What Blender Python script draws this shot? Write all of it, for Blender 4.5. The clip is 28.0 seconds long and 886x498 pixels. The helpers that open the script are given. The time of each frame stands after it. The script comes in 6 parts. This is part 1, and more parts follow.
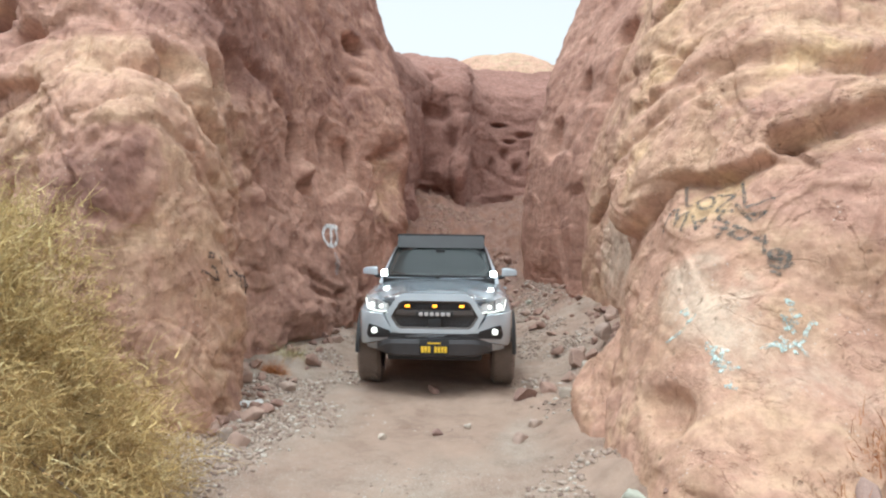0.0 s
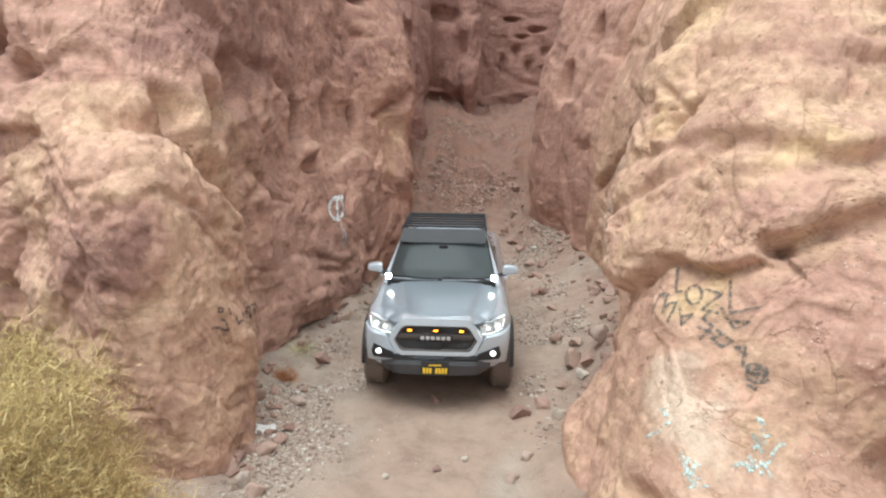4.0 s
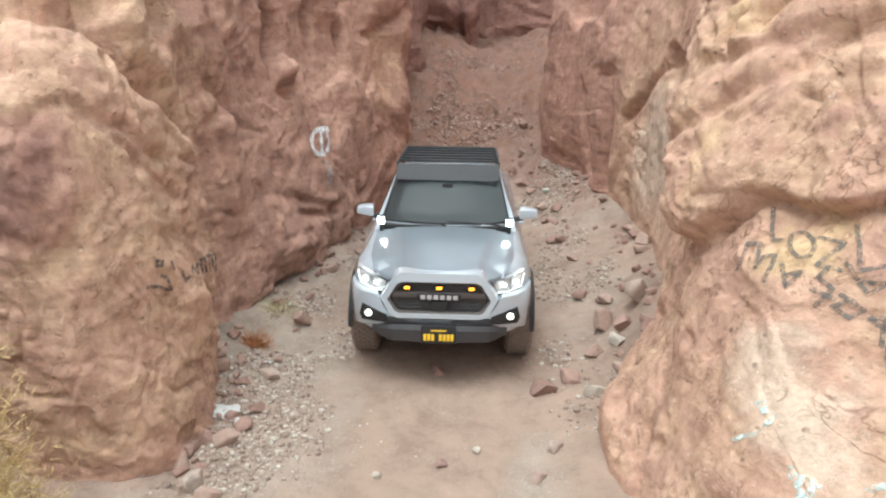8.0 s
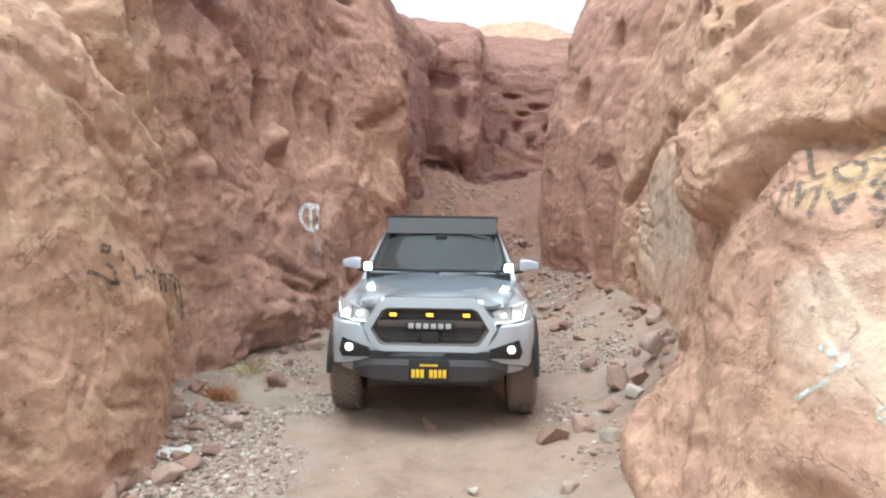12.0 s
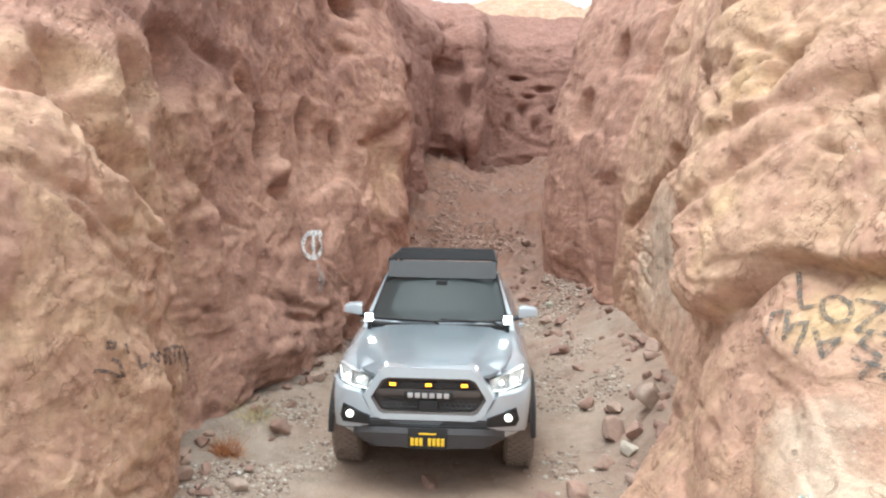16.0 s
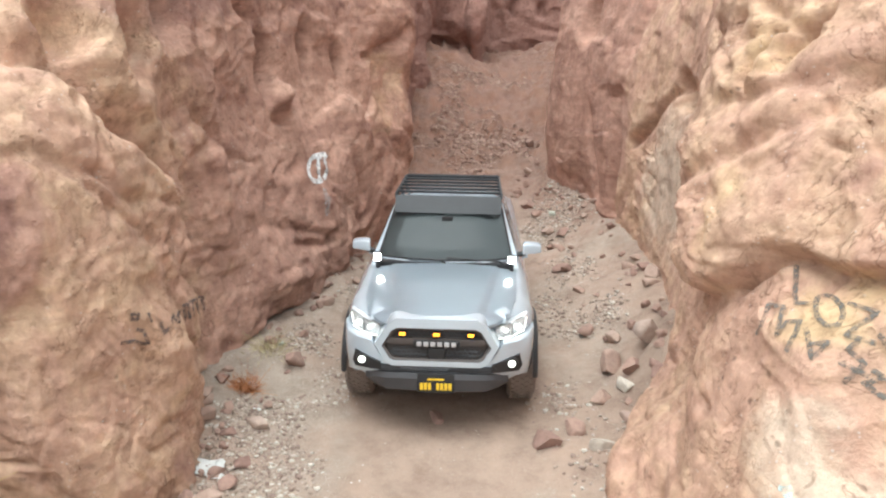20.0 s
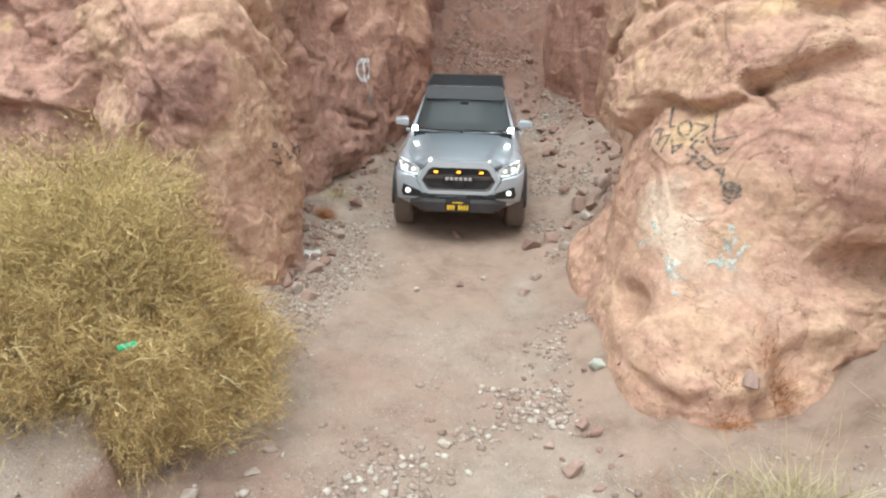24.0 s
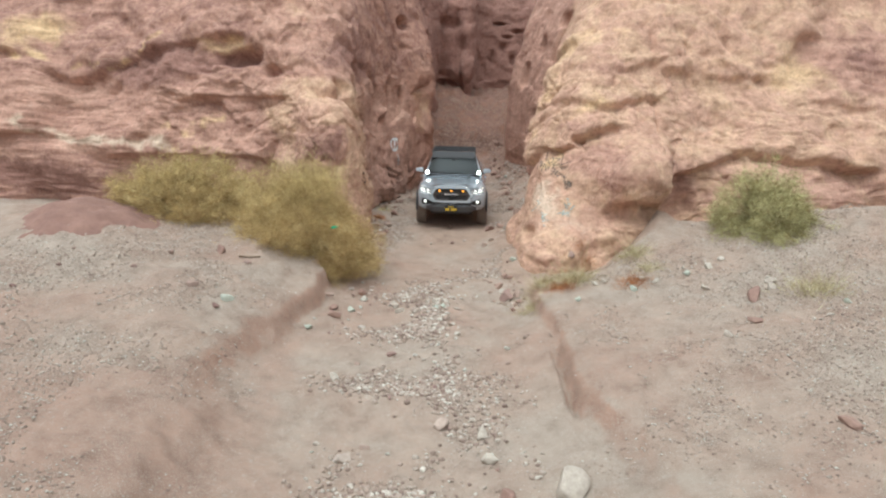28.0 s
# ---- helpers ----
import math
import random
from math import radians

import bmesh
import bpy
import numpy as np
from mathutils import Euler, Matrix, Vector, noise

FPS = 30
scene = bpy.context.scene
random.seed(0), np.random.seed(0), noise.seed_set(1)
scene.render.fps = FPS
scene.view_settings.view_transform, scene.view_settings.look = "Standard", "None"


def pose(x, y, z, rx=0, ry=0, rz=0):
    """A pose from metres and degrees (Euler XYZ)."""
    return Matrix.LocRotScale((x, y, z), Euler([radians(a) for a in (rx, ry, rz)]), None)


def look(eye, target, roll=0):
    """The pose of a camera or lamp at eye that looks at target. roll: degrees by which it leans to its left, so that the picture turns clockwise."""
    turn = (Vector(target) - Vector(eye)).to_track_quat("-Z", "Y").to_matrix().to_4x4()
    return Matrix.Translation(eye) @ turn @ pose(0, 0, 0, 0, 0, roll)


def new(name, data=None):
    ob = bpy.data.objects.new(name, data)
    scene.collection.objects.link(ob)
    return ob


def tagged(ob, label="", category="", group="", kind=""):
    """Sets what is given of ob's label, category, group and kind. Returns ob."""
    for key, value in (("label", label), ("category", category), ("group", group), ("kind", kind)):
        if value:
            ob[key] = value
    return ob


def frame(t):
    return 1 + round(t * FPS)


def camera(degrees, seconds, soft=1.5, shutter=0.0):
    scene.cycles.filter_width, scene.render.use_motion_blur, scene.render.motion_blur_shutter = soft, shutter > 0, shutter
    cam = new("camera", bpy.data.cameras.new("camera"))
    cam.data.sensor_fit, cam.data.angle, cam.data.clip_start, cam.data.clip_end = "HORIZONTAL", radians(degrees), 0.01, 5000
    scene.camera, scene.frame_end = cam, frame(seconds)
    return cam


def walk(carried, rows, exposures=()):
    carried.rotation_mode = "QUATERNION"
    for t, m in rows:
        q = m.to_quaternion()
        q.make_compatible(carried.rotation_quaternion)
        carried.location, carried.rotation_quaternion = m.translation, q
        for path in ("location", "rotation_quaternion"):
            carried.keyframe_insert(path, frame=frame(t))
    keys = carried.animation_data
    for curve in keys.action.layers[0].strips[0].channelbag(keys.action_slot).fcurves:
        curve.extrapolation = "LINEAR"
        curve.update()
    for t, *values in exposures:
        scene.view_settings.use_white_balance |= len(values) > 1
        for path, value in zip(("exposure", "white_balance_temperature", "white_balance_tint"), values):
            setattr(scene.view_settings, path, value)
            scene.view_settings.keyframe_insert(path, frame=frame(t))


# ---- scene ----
cam = camera(62.5, 28.0, soft=2.2)
PATH = [
    (0, (0.468, -8.193, 1.775), (0.375, -6.196, 1.751), 0.7),
    (0.5, (0.473, -8.21, 2.142), (0.379, -6.213, 2.119), 0.7),
    (1, (0.488, -8.205, 2.525), (0.393, -6.208, 2.475), 0.7),
    (1.5, (0.507, -8.203, 2.819), (0.409, -6.209, 2.693), 0.8),
    (2, (0.534, -8.19, 3.076), (0.429, -6.204, 2.869), 0.7),
    (2.5, (0.557, -8.184, 3.297), (0.448, -6.207, 3.017), 0.7),
    (3, (0.567, -8.192, 3.484), (0.451, -6.223, 3.148), 0.7),
    (3.5, (0.579, -8.188, 3.634), (0.458, -6.228, 3.254), 0.7),
    (5.5, (0.596, -8.227, 3.986), (0.474, -6.291, 3.501), 0.6),
    (6, (0.562, -7.98, 3.996), (0.44, -6.046, 3.499), 0.6),
    (6.5, (0.53, -7.621, 4.032), (0.41, -5.689, 3.529), 0.7),
    (7, (0.504, -7.263, 4.016), (0.383, -5.337, 3.488), 0.7),
    (7.5, (0.442, -6.882, 3.68), (0.327, -4.965, 3.121), 0.7),
    (8, (0.4, -6.503, 3.304), (0.291, -4.585, 2.748), 0.8),
    (8.5, (0.383, -6.13, 2.972), (0.276, -4.2, 2.459), 0.7),
    (9, (0.391, -5.937, 2.609), (0.29, -3.99, 2.165), 0.7),
    (9.5, (0.435, -5.937, 2.361), (0.333, -3.974, 1.995), 0.8),
    (10, (0.464, -5.972, 2.162), (0.356, -3.995, 1.879), 0.7),
    (10.5, (0.471, -6.011, 2), (0.355, -4.025, 1.792), 0.7),
    (11, (0.476, -6.019, 1.906), (0.353, -4.028, 1.755), 0.6),
    (11.5, (0.475, -6.019, 1.856), (0.352, -4.026, 1.748), 0.7),
    (12, (0.474, -6.012, 1.832), (0.351, -4.018, 1.749), 0.7),
    (12.5, (0.451, -6.005, 1.81), (0.328, -4.01, 1.736), 0.7),
    (14.5, (0.467, -6.018, 1.827), (0.339, -4.022, 1.772), 0.6),
    (15, (0.489, -6.01, 2.172), (0.36, -4.015, 2.118), 0.6),
    (15.5, (0.521, -6.013, 2.529), (0.391, -4.019, 2.437), 0.7),
    (16, (0.524, -6.038, 2.771), (0.387, -4.052, 2.581), 0.8),
    (16.5, (0.526, -6.063, 2.926), (0.381, -4.09, 2.632), 0.8),
    (17, (0.512, -6.057, 3.067), (0.365, -4.095, 2.708), 0.8),
    (17.5, (0.522, -6.071, 3.212), (0.374, -4.117, 2.813), 0.7),
    (18, (0.511, -6.073, 3.324), (0.367, -4.126, 2.89), 0.8),
    (18.5, (0.486, -6.07, 3.405), (0.344, -4.131, 2.937), 0.7),
    (19, (0.482, -6.059, 3.45), (0.343, -4.126, 2.958), 0.7),
    (19.5, (0.478, -6.052, 3.495), (0.346, -4.123, 2.983), 0.8),
    (20, (0.461, -6.041, 3.514), (0.33, -4.119, 2.977), 0.7),
    (20.5, (0.456, -6.045, 3.512), (0.318, -4.133, 2.941), 0.6),
    (22.5, (0.401, -6.789, 3.5), (0.254, -4.934, 2.769), 1.3),
    (23, (0.423, -7.548, 3.511), (0.279, -5.704, 2.752), 1.3),
    (23.5, (0.45, -8.445, 3.516), (0.313, -6.592, 2.776), 1.3),
    (24, (0.487, -9.476, 3.512), (0.354, -7.61, 2.806), 1.2),
    (24.5, (0.513, -10.588, 3.463), (0.388, -8.702, 2.81), 1.3),
    (25, (0.576, -11.743, 3.441), (0.454, -9.835, 2.855), 1.3),
    (25.5, (0.619, -12.936, 3.478), (0.504, -11.011, 2.948), 1.3),
    (26, (0.662, -14.143, 3.535), (0.548, -12.21, 3.038), 1.3),
    (26.5, (0.717, -15.345, 3.608), (0.602, -13.407, 3.129), 1.2),
    (27, (0.77, -16.538, 3.7), (0.658, -14.597, 3.23), 1.2),
    (27.5, (0.826, -17.699, 3.803), (0.718, -15.756, 3.341), 1.1),
    (28, (0.886, -18.821, 3.91), (0.775, -16.878, 3.452), 1.1),
]

walk(cam, [(t, look(eye, target, roll)) for t, eye, target, roll in PATH],
     exposures=[(t, stops, kelvin, 3.5) for t, stops, kelvin in ((0, 0.70, 5900), (3, 0.72, 6000), (7, 0.85, 6050), (10, 0.95, 5900), (12.5, 0.99, 5850), (15, 1.01, 6000), (20, 1.06, 6050), (22.5, 0.88, 6050), (25, 0.59, 6050), (28, 0.39, 6000))])

# ---- light: open shade under a pale evening sky ----
world = bpy.data.worlds.new("sky")
scene.world = world
world.use_nodes = True
wn, wl = world.node_tree.nodes, world.node_tree.links
sky = wn.new("ShaderNodeTexSky")
sky.sky_type = "NISHITA"
sky.sun_disc = False
sky.sun_elevation, sky.sun_rotation = radians(74), radians(210)
sky.air_density, sky.dust_density, sky.ozone_density = 1.0, 5.0, 0.5
haze = wn.new("ShaderNodeHueSaturation")          # thin even cloud takes the blue out of the sky
haze.inputs["Saturation"].default_value = 0.04
haze.inputs["Value"].default_value = 1.2
wl.new(sky.outputs[0], haze.inputs["Color"])
veil = wn.new("ShaderNodeMix")                    # a faintly warm veil of cloud
veil.data_type, veil.blend_type = "RGBA", "MULTIPLY"
veil.inputs[0].default_value, veil.inputs[7].default_value = 1.0, (1.0, 1.0, 0.985, 1)
wl.new(haze.outputs[0], veil.inputs[6])
wl.new(veil.outputs[2], wn["Background"].inputs[0])
wn["Background"].inputs[1].default_value = 0.15
SUN_DIR = Vector((-0.14, -0.24, 0.96)).normalized()
sun = new("sun", bpy.data.lights.new("sun", "SUN"))
sun.data.energy, sun.data.angle, sun.data.color = 0.22, radians(70), (1.0, 0.95, 0.88)
sun.matrix_world = look(SUN_DIR * 60, (0, 0, 0))


# ---- materials ----
def material(name, rough=0.8, metal=0.0, color=(0.5, 0.5, 0.5)):
    m = bpy.data.materials.new(name)
    m.use_nodes = True
    b = m.node_tree.nodes["Principled BSDF"]
    b.inputs["Roughness"].default_value, b.inputs["Metallic"].default_value = rough, metal
    b.inputs["Base Color"].default_value = (*color, 1)
    return m


def node(m, kind, **values):
    n = m.node_tree.nodes.new(kind)
    for key, value in values.items():
        n.inputs[key].default_value = value
    return n


def link(m, a, b):
    m.node_tree.links.new(a, b)


def ramp(m, fac, stops):
    r = m.node_tree.nodes.new("ShaderNodeValToRGB")
    while len(r.color_ramp.elements) < len(stops):
        r.color_ramp.elements.new(0.5)
    for e, (p, c) in zip(r.color_ramp.elements, stops):
        e.position, e.color = p, (*c, 1) if len(c) == 3 else c
    link(m, fac, r.inputs[0])
    return r.outputs[0]


def coords(m, scale=(1, 1, 1), rotation=(0, 0, 0)):
    """World-sized coordinates, stretched and turned."""
    geo = m.node_tree.nodes.new("ShaderNodeNewGeometry")
    mp = m.node_tree.nodes.new("ShaderNodeMapping")
    mp.inputs["Scale"].default_value, mp.inputs["Rotation"].default_value = scale, rotation
    link(m, geo.outputs["Position"], mp.inputs[0])
    return mp.outputs[0]


def tex(m, vec, scale, detail=6.0, rough=0.6, distortion=0.0):
    n = node(m, "ShaderNodeTexNoise", Scale=scale, Detail=detail, Roughness=rough, Distortion=distortion)
    link(m, vec, n.inputs["Vector"])
    return n.outputs[0]


def mixed(m, fac, a, b, mode="MIX"):
    n = m.node_tree.nodes.new("ShaderNodeMix")
    n.data_type, n.blend_type = "RGBA", mode
    for sock, value in ((n.inputs[0], fac), (n.inputs[6], a), (n.inputs[7], b)):
        if isinstance(value, (int, float)):
            sock.default_value = value
        elif isinstance(value, tuple):
            sock.default_value = (*value, 1)
        else:
            link(m, value, sock)
    return n.outputs[2]


def bumped(m, height, strength=0.5, distance=0.02, below=None):
    b = node(m, "ShaderNodeBump", Strength=strength, Distance=distance)
    link(m, height, b.inputs["Height"])
    if below is not None:
        link(m, below, b.inputs["Normal"])
    return b.outputs[0]


def finish(m, color=None, normal=None, rough=None):
    b = m.node_tree.nodes["Principled BSDF"]
    for key, value in (("Base Color", color), ("Normal", normal), ("Roughness", rough)):
        if value is not None:
            link(m, value, b.inputs[key])
    return m


def attribute(m, name):
    n = m.node_tree.nodes.new("ShaderNodeAttribute")
    n.attribute_name = name
    return n.outputs["Fac"]


def edged(m, amount, noise, low, high, swing=0.7):
    """A share between 0 and 1 whose border wanders with the noise."""
    w = m.node_tree.nodes.new("ShaderNodeMath")
    w.operation = "MULTIPLY_ADD"
    link(m, noise, w.inputs[0])
    w.inputs[1].default_value = swing
    link(m, amount, w.inputs[2])
    r = node(m, "ShaderNodeMapRange")
    r.interpolation_type = "SMOOTHSTEP"
    for key, value in ((1, low + swing / 2), (2, high + swing / 2), (3, 0.0), (4, 1.0)):
        r.inputs[key].default_value = value
    link(m, w.outputs[0], r.inputs[0])
    return r.outputs[0]


def rock_material(name, plain_bed=(0.575, 0.388, 0.272)):
    """Weathered conglomerate: tan and pink beds with red (iron and painted shade), yellow and bleached zones, strata,
    pebbles and pits.
    """
    m = material(name, 0.94)
    p = coords(m)
    fine = tex(m, p, 9, 8, 0.7)
    blot = tex(m, p, 1.5, 7, 0.68, 0.5)
    blot2 = tex(m, coords(m, (1, 1, 1.4), (0.5, 0.3, 0.9)), 2.3, 7, 0.7, 0.6)
    strata = tex(m, coords(m, (0.4, 0.4, 2.6), (radians(14), radians(-10), 0)), 1.3, 8, 0.68, 0.7)
    c = ramp(m, strata, [(0.34, tuple(v * k for v, k in zip(plain_bed, (0.83, 0.76, 0.75)))), (0.5, plain_bed), (0.64, tuple(v * k for v, k in zip(plain_bed, (1.12, 1.16, 1.14))))])
    c = mixed(m, ramp(m, blot, [(0.40, (0, 0, 0)), (0.58, (0.9, 0.9, 0.9))]), c, (0.545, 0.338, 0.256))
    red = ramp(m, strata, [(0.34, (0.375, 0.212, 0.166)), (0.5, (0.48, 0.286, 0.223)), (0.66, (0.555, 0.352, 0.274))])
    c = mixed(m, edged(m, attribute(m, "iron_shade"), blot, 0.30, 0.62, 0.9), c, red)
    c = mixed(m, edged(m, attribute(m, "iron_shade"), blot2, 0.85, 1.15, 1.1), c, (0.32, 0.178, 0.145))
    c = mixed(m, edged(m, attribute(m, "sand"), blot2, 0.36, 0.95, 0.9), c, (0.655, 0.465, 0.28))
    c = mixed(m, edged(m, attribute(m, "chalk"), blot2, 0.42, 0.95, 1.2), c, (0.65, 0.515, 0.405))
    c = mixed(m, 0.8, c, ramp(m, tex(m, coords(m, (1, 1, 1.3), (0.9, 0.1, 0.5)), 3.6, 7, 0.7, 0.4), [(0.36, (0.80, 0.74, 0.71)), (0.5, (0.99, 0.98, 0.97)), (0.64, (1.12, 1.11, 1.09))]), "MULTIPLY")
    streak = tex(m, coords(m, (1.6, 1.6, 0.22)), 1.6, 6, 0.7, 0.5)
    c = mixed(m, 0.45, c, ramp(m, streak, [(0.32, (0.68, 0.61, 0.59)), (0.5, (1, 1, 1)), (0.7, (1.12, 1.1, 1.08))]), "MULTIPLY")
    c = mixed(m, 0.6, c, ramp(m, fine, [(0.3, (0.6, 0.55, 0.52)), (0.5, (0.95, 0.94, 0.92)), (0.72, (1.25, 1.22, 1.18))]), "MULTIPLY")
    line = None
    for scale, seed in ((0.8, 0.0), (1.7, 4.0)):      # thin wandering cracks
        w = tex(m, coords(m, (1, 1, 1.3), (seed, 0.3, seed)), scale, 5, 0.62, 0.9)
        away = m.node_tree.nodes.new("ShaderNodeMath")
        away.operation = "SUBTRACT"
        away.inputs[1].default_value = 0.5
        link(m, w, away.inputs[0])
        size = m.node_tree.nodes.new("ShaderNodeMath")
        size.operation = "ABSOLUTE"
        link(m, away.outputs[0], size.inputs[0])
        one = ramp(m, size.outputs[0], [(0.0, (0, 0, 0)), (0.0055, (1, 1, 1))])
        gate = ramp(m, tex(m, p, 1.0 + seed * 0.3, 2), [(0.44, (1, 1, 1)), (0.5, (0, 0, 0))])
        one = mixed(m, gate, one, (1.0, 1.0, 1.0))
        line = one if line is None else mixed(m, 1.0, line, one, "MULTIPLY")
    c = mixed(m, 1.0, c, ramp(m, line, [(0.0, (0.70, 0.64, 0.61)), (1.0, (1, 1, 1))]), "MULTIPLY")
    v = node(m, "ShaderNodeTexVoronoi", Scale=18.0)
    link(m, p, v.inputs["Vector"])
    peb = ramp(m, v.outputs["Distance"], [(0.10, (1, 1, 1)), (0.2, (0, 0, 0))])
    sparse = ramp(m, tex(m, p, 3.0, 3), [(0.52, (0, 0, 0)), (0.64, (1, 1, 1))])
    c = mixed(m, mixed(m, 1.0, peb, sparse, "MULTIPLY"), c, (0.6, 0.5, 0.43))
    v2 = node(m, "ShaderNodeTexVoronoi", Scale=7.0)
    link(m, p, v2.inputs["Vector"])
    hole = ramp(m, v2.outputs["Distance"], [(0.07, (0, 0, 0)), (0.17, (1, 1, 1))])
    pit = mixed(m, ramp(m, tex(m, p, 1.7, 5, 0.65), [(0.48, (0, 0, 0)), (0.6, (1, 1, 1))]), (1.0, 1.0, 1.0), hole)
    c = mixed(m, 0.45, c, pit, "MULTIPLY")
    n = bumped(m, tex(m, coords(m, (1, 1, 1.5), (0.2, 0.1, 0)), 3.2, 8, 0.62, 0.6), 0.5, 0.06)
    bent = m.node_tree.nodes.new("ShaderNodeMixRGB")      # flaked plates: cells with wandering edges, each at its own height
    bent.inputs[0].default_value = 0.22
    link(m, coords(m, (1, 1, 1.5), (0.3, 0.2, 0.6)), bent.inputs[1])
    wander = node(m, "ShaderNodeTexNoise", Scale=3.0, Detail=6.0, Roughness=0.65)
    link(m, p, wander.inputs["Vector"])
    link(m, wander.outputs["Color"], bent.inputs[2])
    for scale, high in ((3.4, 0.030), (9.0, 0.013)):
        flake = node(m, "ShaderNodeTexVoronoi", Scale=scale)
        link(m, bent.outputs[0], flake.inputs["Vector"])
        height = m.node_tree.nodes.new("ShaderNodeSeparateColor")
        link(m, flake.outputs["Color"], height.inputs[0])
        n = bumped(m, height.outputs[0], 0.6, high, n)
    n = bumped(m, line, 0.5, 0.03, n)
    n = bumped(m, fine, 0.65, 0.034, n)
    n = bumped(m, tex(m, p, 38, 6, 0.75), 0.75, 0.016, n)
    n = bumped(m, peb, 0.3, 0.01, n)
    n = bumped(m, hole, 0.5, 0.02, n)
    return finish(m, c, n)


ROCK = rock_material("sandstone")
ROCK_HILL = rock_material("pale_rock", (0.50, 0.37, 0.255))


def ground_material():
    m = material("gravel_ground", 0.95)
    p = coords(m)
    big = tex(m, p, 0.4, 6, 0.62, 0.4)
    mid = tex(m, p, 2.4, 8, 0.7)
    c = ramp(m, big, [(0.36, (0.33, 0.222, 0.172)), (0.48, (0.35, 0.262, 0.208)), (0.60, (0.355, 0.29, 0.238))])
    deep = m.node_tree.nodes.new("ShaderNodeSeparateXYZ")
    link(m, p, deep.inputs[0])
    back = node(m, "ShaderNodeMapRange")              # red rubble deep in the cut, its colour darkened for the shade there
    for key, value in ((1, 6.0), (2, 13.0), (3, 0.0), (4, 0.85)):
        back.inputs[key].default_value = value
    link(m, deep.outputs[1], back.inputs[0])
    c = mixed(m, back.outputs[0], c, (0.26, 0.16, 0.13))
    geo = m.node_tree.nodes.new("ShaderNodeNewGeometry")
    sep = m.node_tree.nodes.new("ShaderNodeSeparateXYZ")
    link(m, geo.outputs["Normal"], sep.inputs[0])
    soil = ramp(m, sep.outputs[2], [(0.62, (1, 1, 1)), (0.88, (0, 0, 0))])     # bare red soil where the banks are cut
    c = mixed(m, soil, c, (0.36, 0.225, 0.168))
    c = mixed(m, edged(m, attribute(m, "soil"), mid, 0.25, 0.95, 0.8), c, (0.33, 0.218, 0.168))
    dust = edged(m, attribute(m, "dust"), mid, 0.25, 0.75, 0.6)
    c = mixed(m, dust, c, (0.325, 0.235, 0.183))
    c = mixed(m, 0.8, c, ramp(m, mid, [(0.32, (0.60, 0.54, 0.51)), (0.5, (0.97, 0.96, 0.95)), (0.68, (1.2, 1.18, 1.16))]), "MULTIPLY")
    n = bumped(m, tex(m, p, 14, 8, 0.75), 0.6, 0.035)
    for scale, low, high, gate_at in ((14.0, 0.14, 0.26, 0.50), (34.0, 0.2, 0.34, 0.44), (75.0, 0.2, 0.34, 0.36), (130.0, 0.2, 0.36, 0.3)):
        v = node(m, "ShaderNodeTexVoronoi", Scale=scale)
        link(m, p, v.inputs["Vector"])
        peb = ramp(m, v.outputs["Distance"], [(low, (1, 1, 1)), (high, (0, 0, 0))])
        gate = mixed(m, 1.0, peb, ramp(m, tex(m, p, 1.1 + scale * 0.02, 5, 0.65), [(gate_at, (0, 0, 0)), (gate_at + 0.1, (1, 1, 1))]), "MULTIPLY")
        tone = ramp(m, v.outputs["Color"], [(0.15, (0.24, 0.165, 0.135)), (0.45, (0.33, 0.265, 0.215)), (0.7, (0.41, 0.355, 0.30)), (0.9, (0.56, 0.51, 0.44))])
        gate = mixed(m, mixed(m, 0.75, (0, 0, 0), dust), gate, (0.0, 0.0, 0.0))
        c = mixed(m, gate, c, tone)
        n = bumped(m, gate, 0.6, 0.4 / scale, n)
    # second darkening by depth: the deep cut's shade put into the floor colour
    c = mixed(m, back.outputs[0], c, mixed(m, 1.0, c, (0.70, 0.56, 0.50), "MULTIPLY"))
    return finish(m, c, n)


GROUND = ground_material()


# ---- building helpers ----
def hash3(ix, iy, iz, seed):
    h = (ix * 374761393 + iy * 668265263 + iz * 2147483647 + seed * 974634777) & 0xFFFFFFFF
    h = ((h ^ (h >> 13)) * 1274126177) & 0xFFFFFFFF
    h = ((h ^ (h >> 16)) * 2246822519) & 0xFFFFFFFF
    return ((h ^ (h >> 15)) & 0xFFFFFF) / float(0xFFFFFF) * 2 - 1


def value_noise(p, seed=0):
    """Smooth noise from -1 to 1 at rows of places."""
    i = np.floor(p).astype(np.int64)
    f = p - i
    f = f * f * f * (f * (f * 6 - 15) + 10)
    x, y, z = i.T
    u, v, w = f.T
    c = [[[hash3(x + a, y + b, z + d, seed) for d in (0, 1)] for b in (0, 1)] for a in (0, 1)]
    e = [[c[a][b][0] * (1 - w) + c[a][b][1] * w for b in (0, 1)] for a in (0, 1)]
    g = [e[a][0] * (1 - v) + e[a][1] * v for a in (0, 1)]
    return g[0] * (1 - u) + g[1] * u


def fbm(p, scale, octaves=5, gain=0.5, seed=0, ridged=False):
    total, amp, q = np.zeros(len(p)), 1.0, np.asarray(p, float) * scale
    for o in range(octaves):
        n = value_noise(q + 17.3 * o, seed + o)
        total += amp * ((1 - 2 * np.abs(n)) if ridged else n)
        amp, q = amp * gain, q * 2.03
    return total


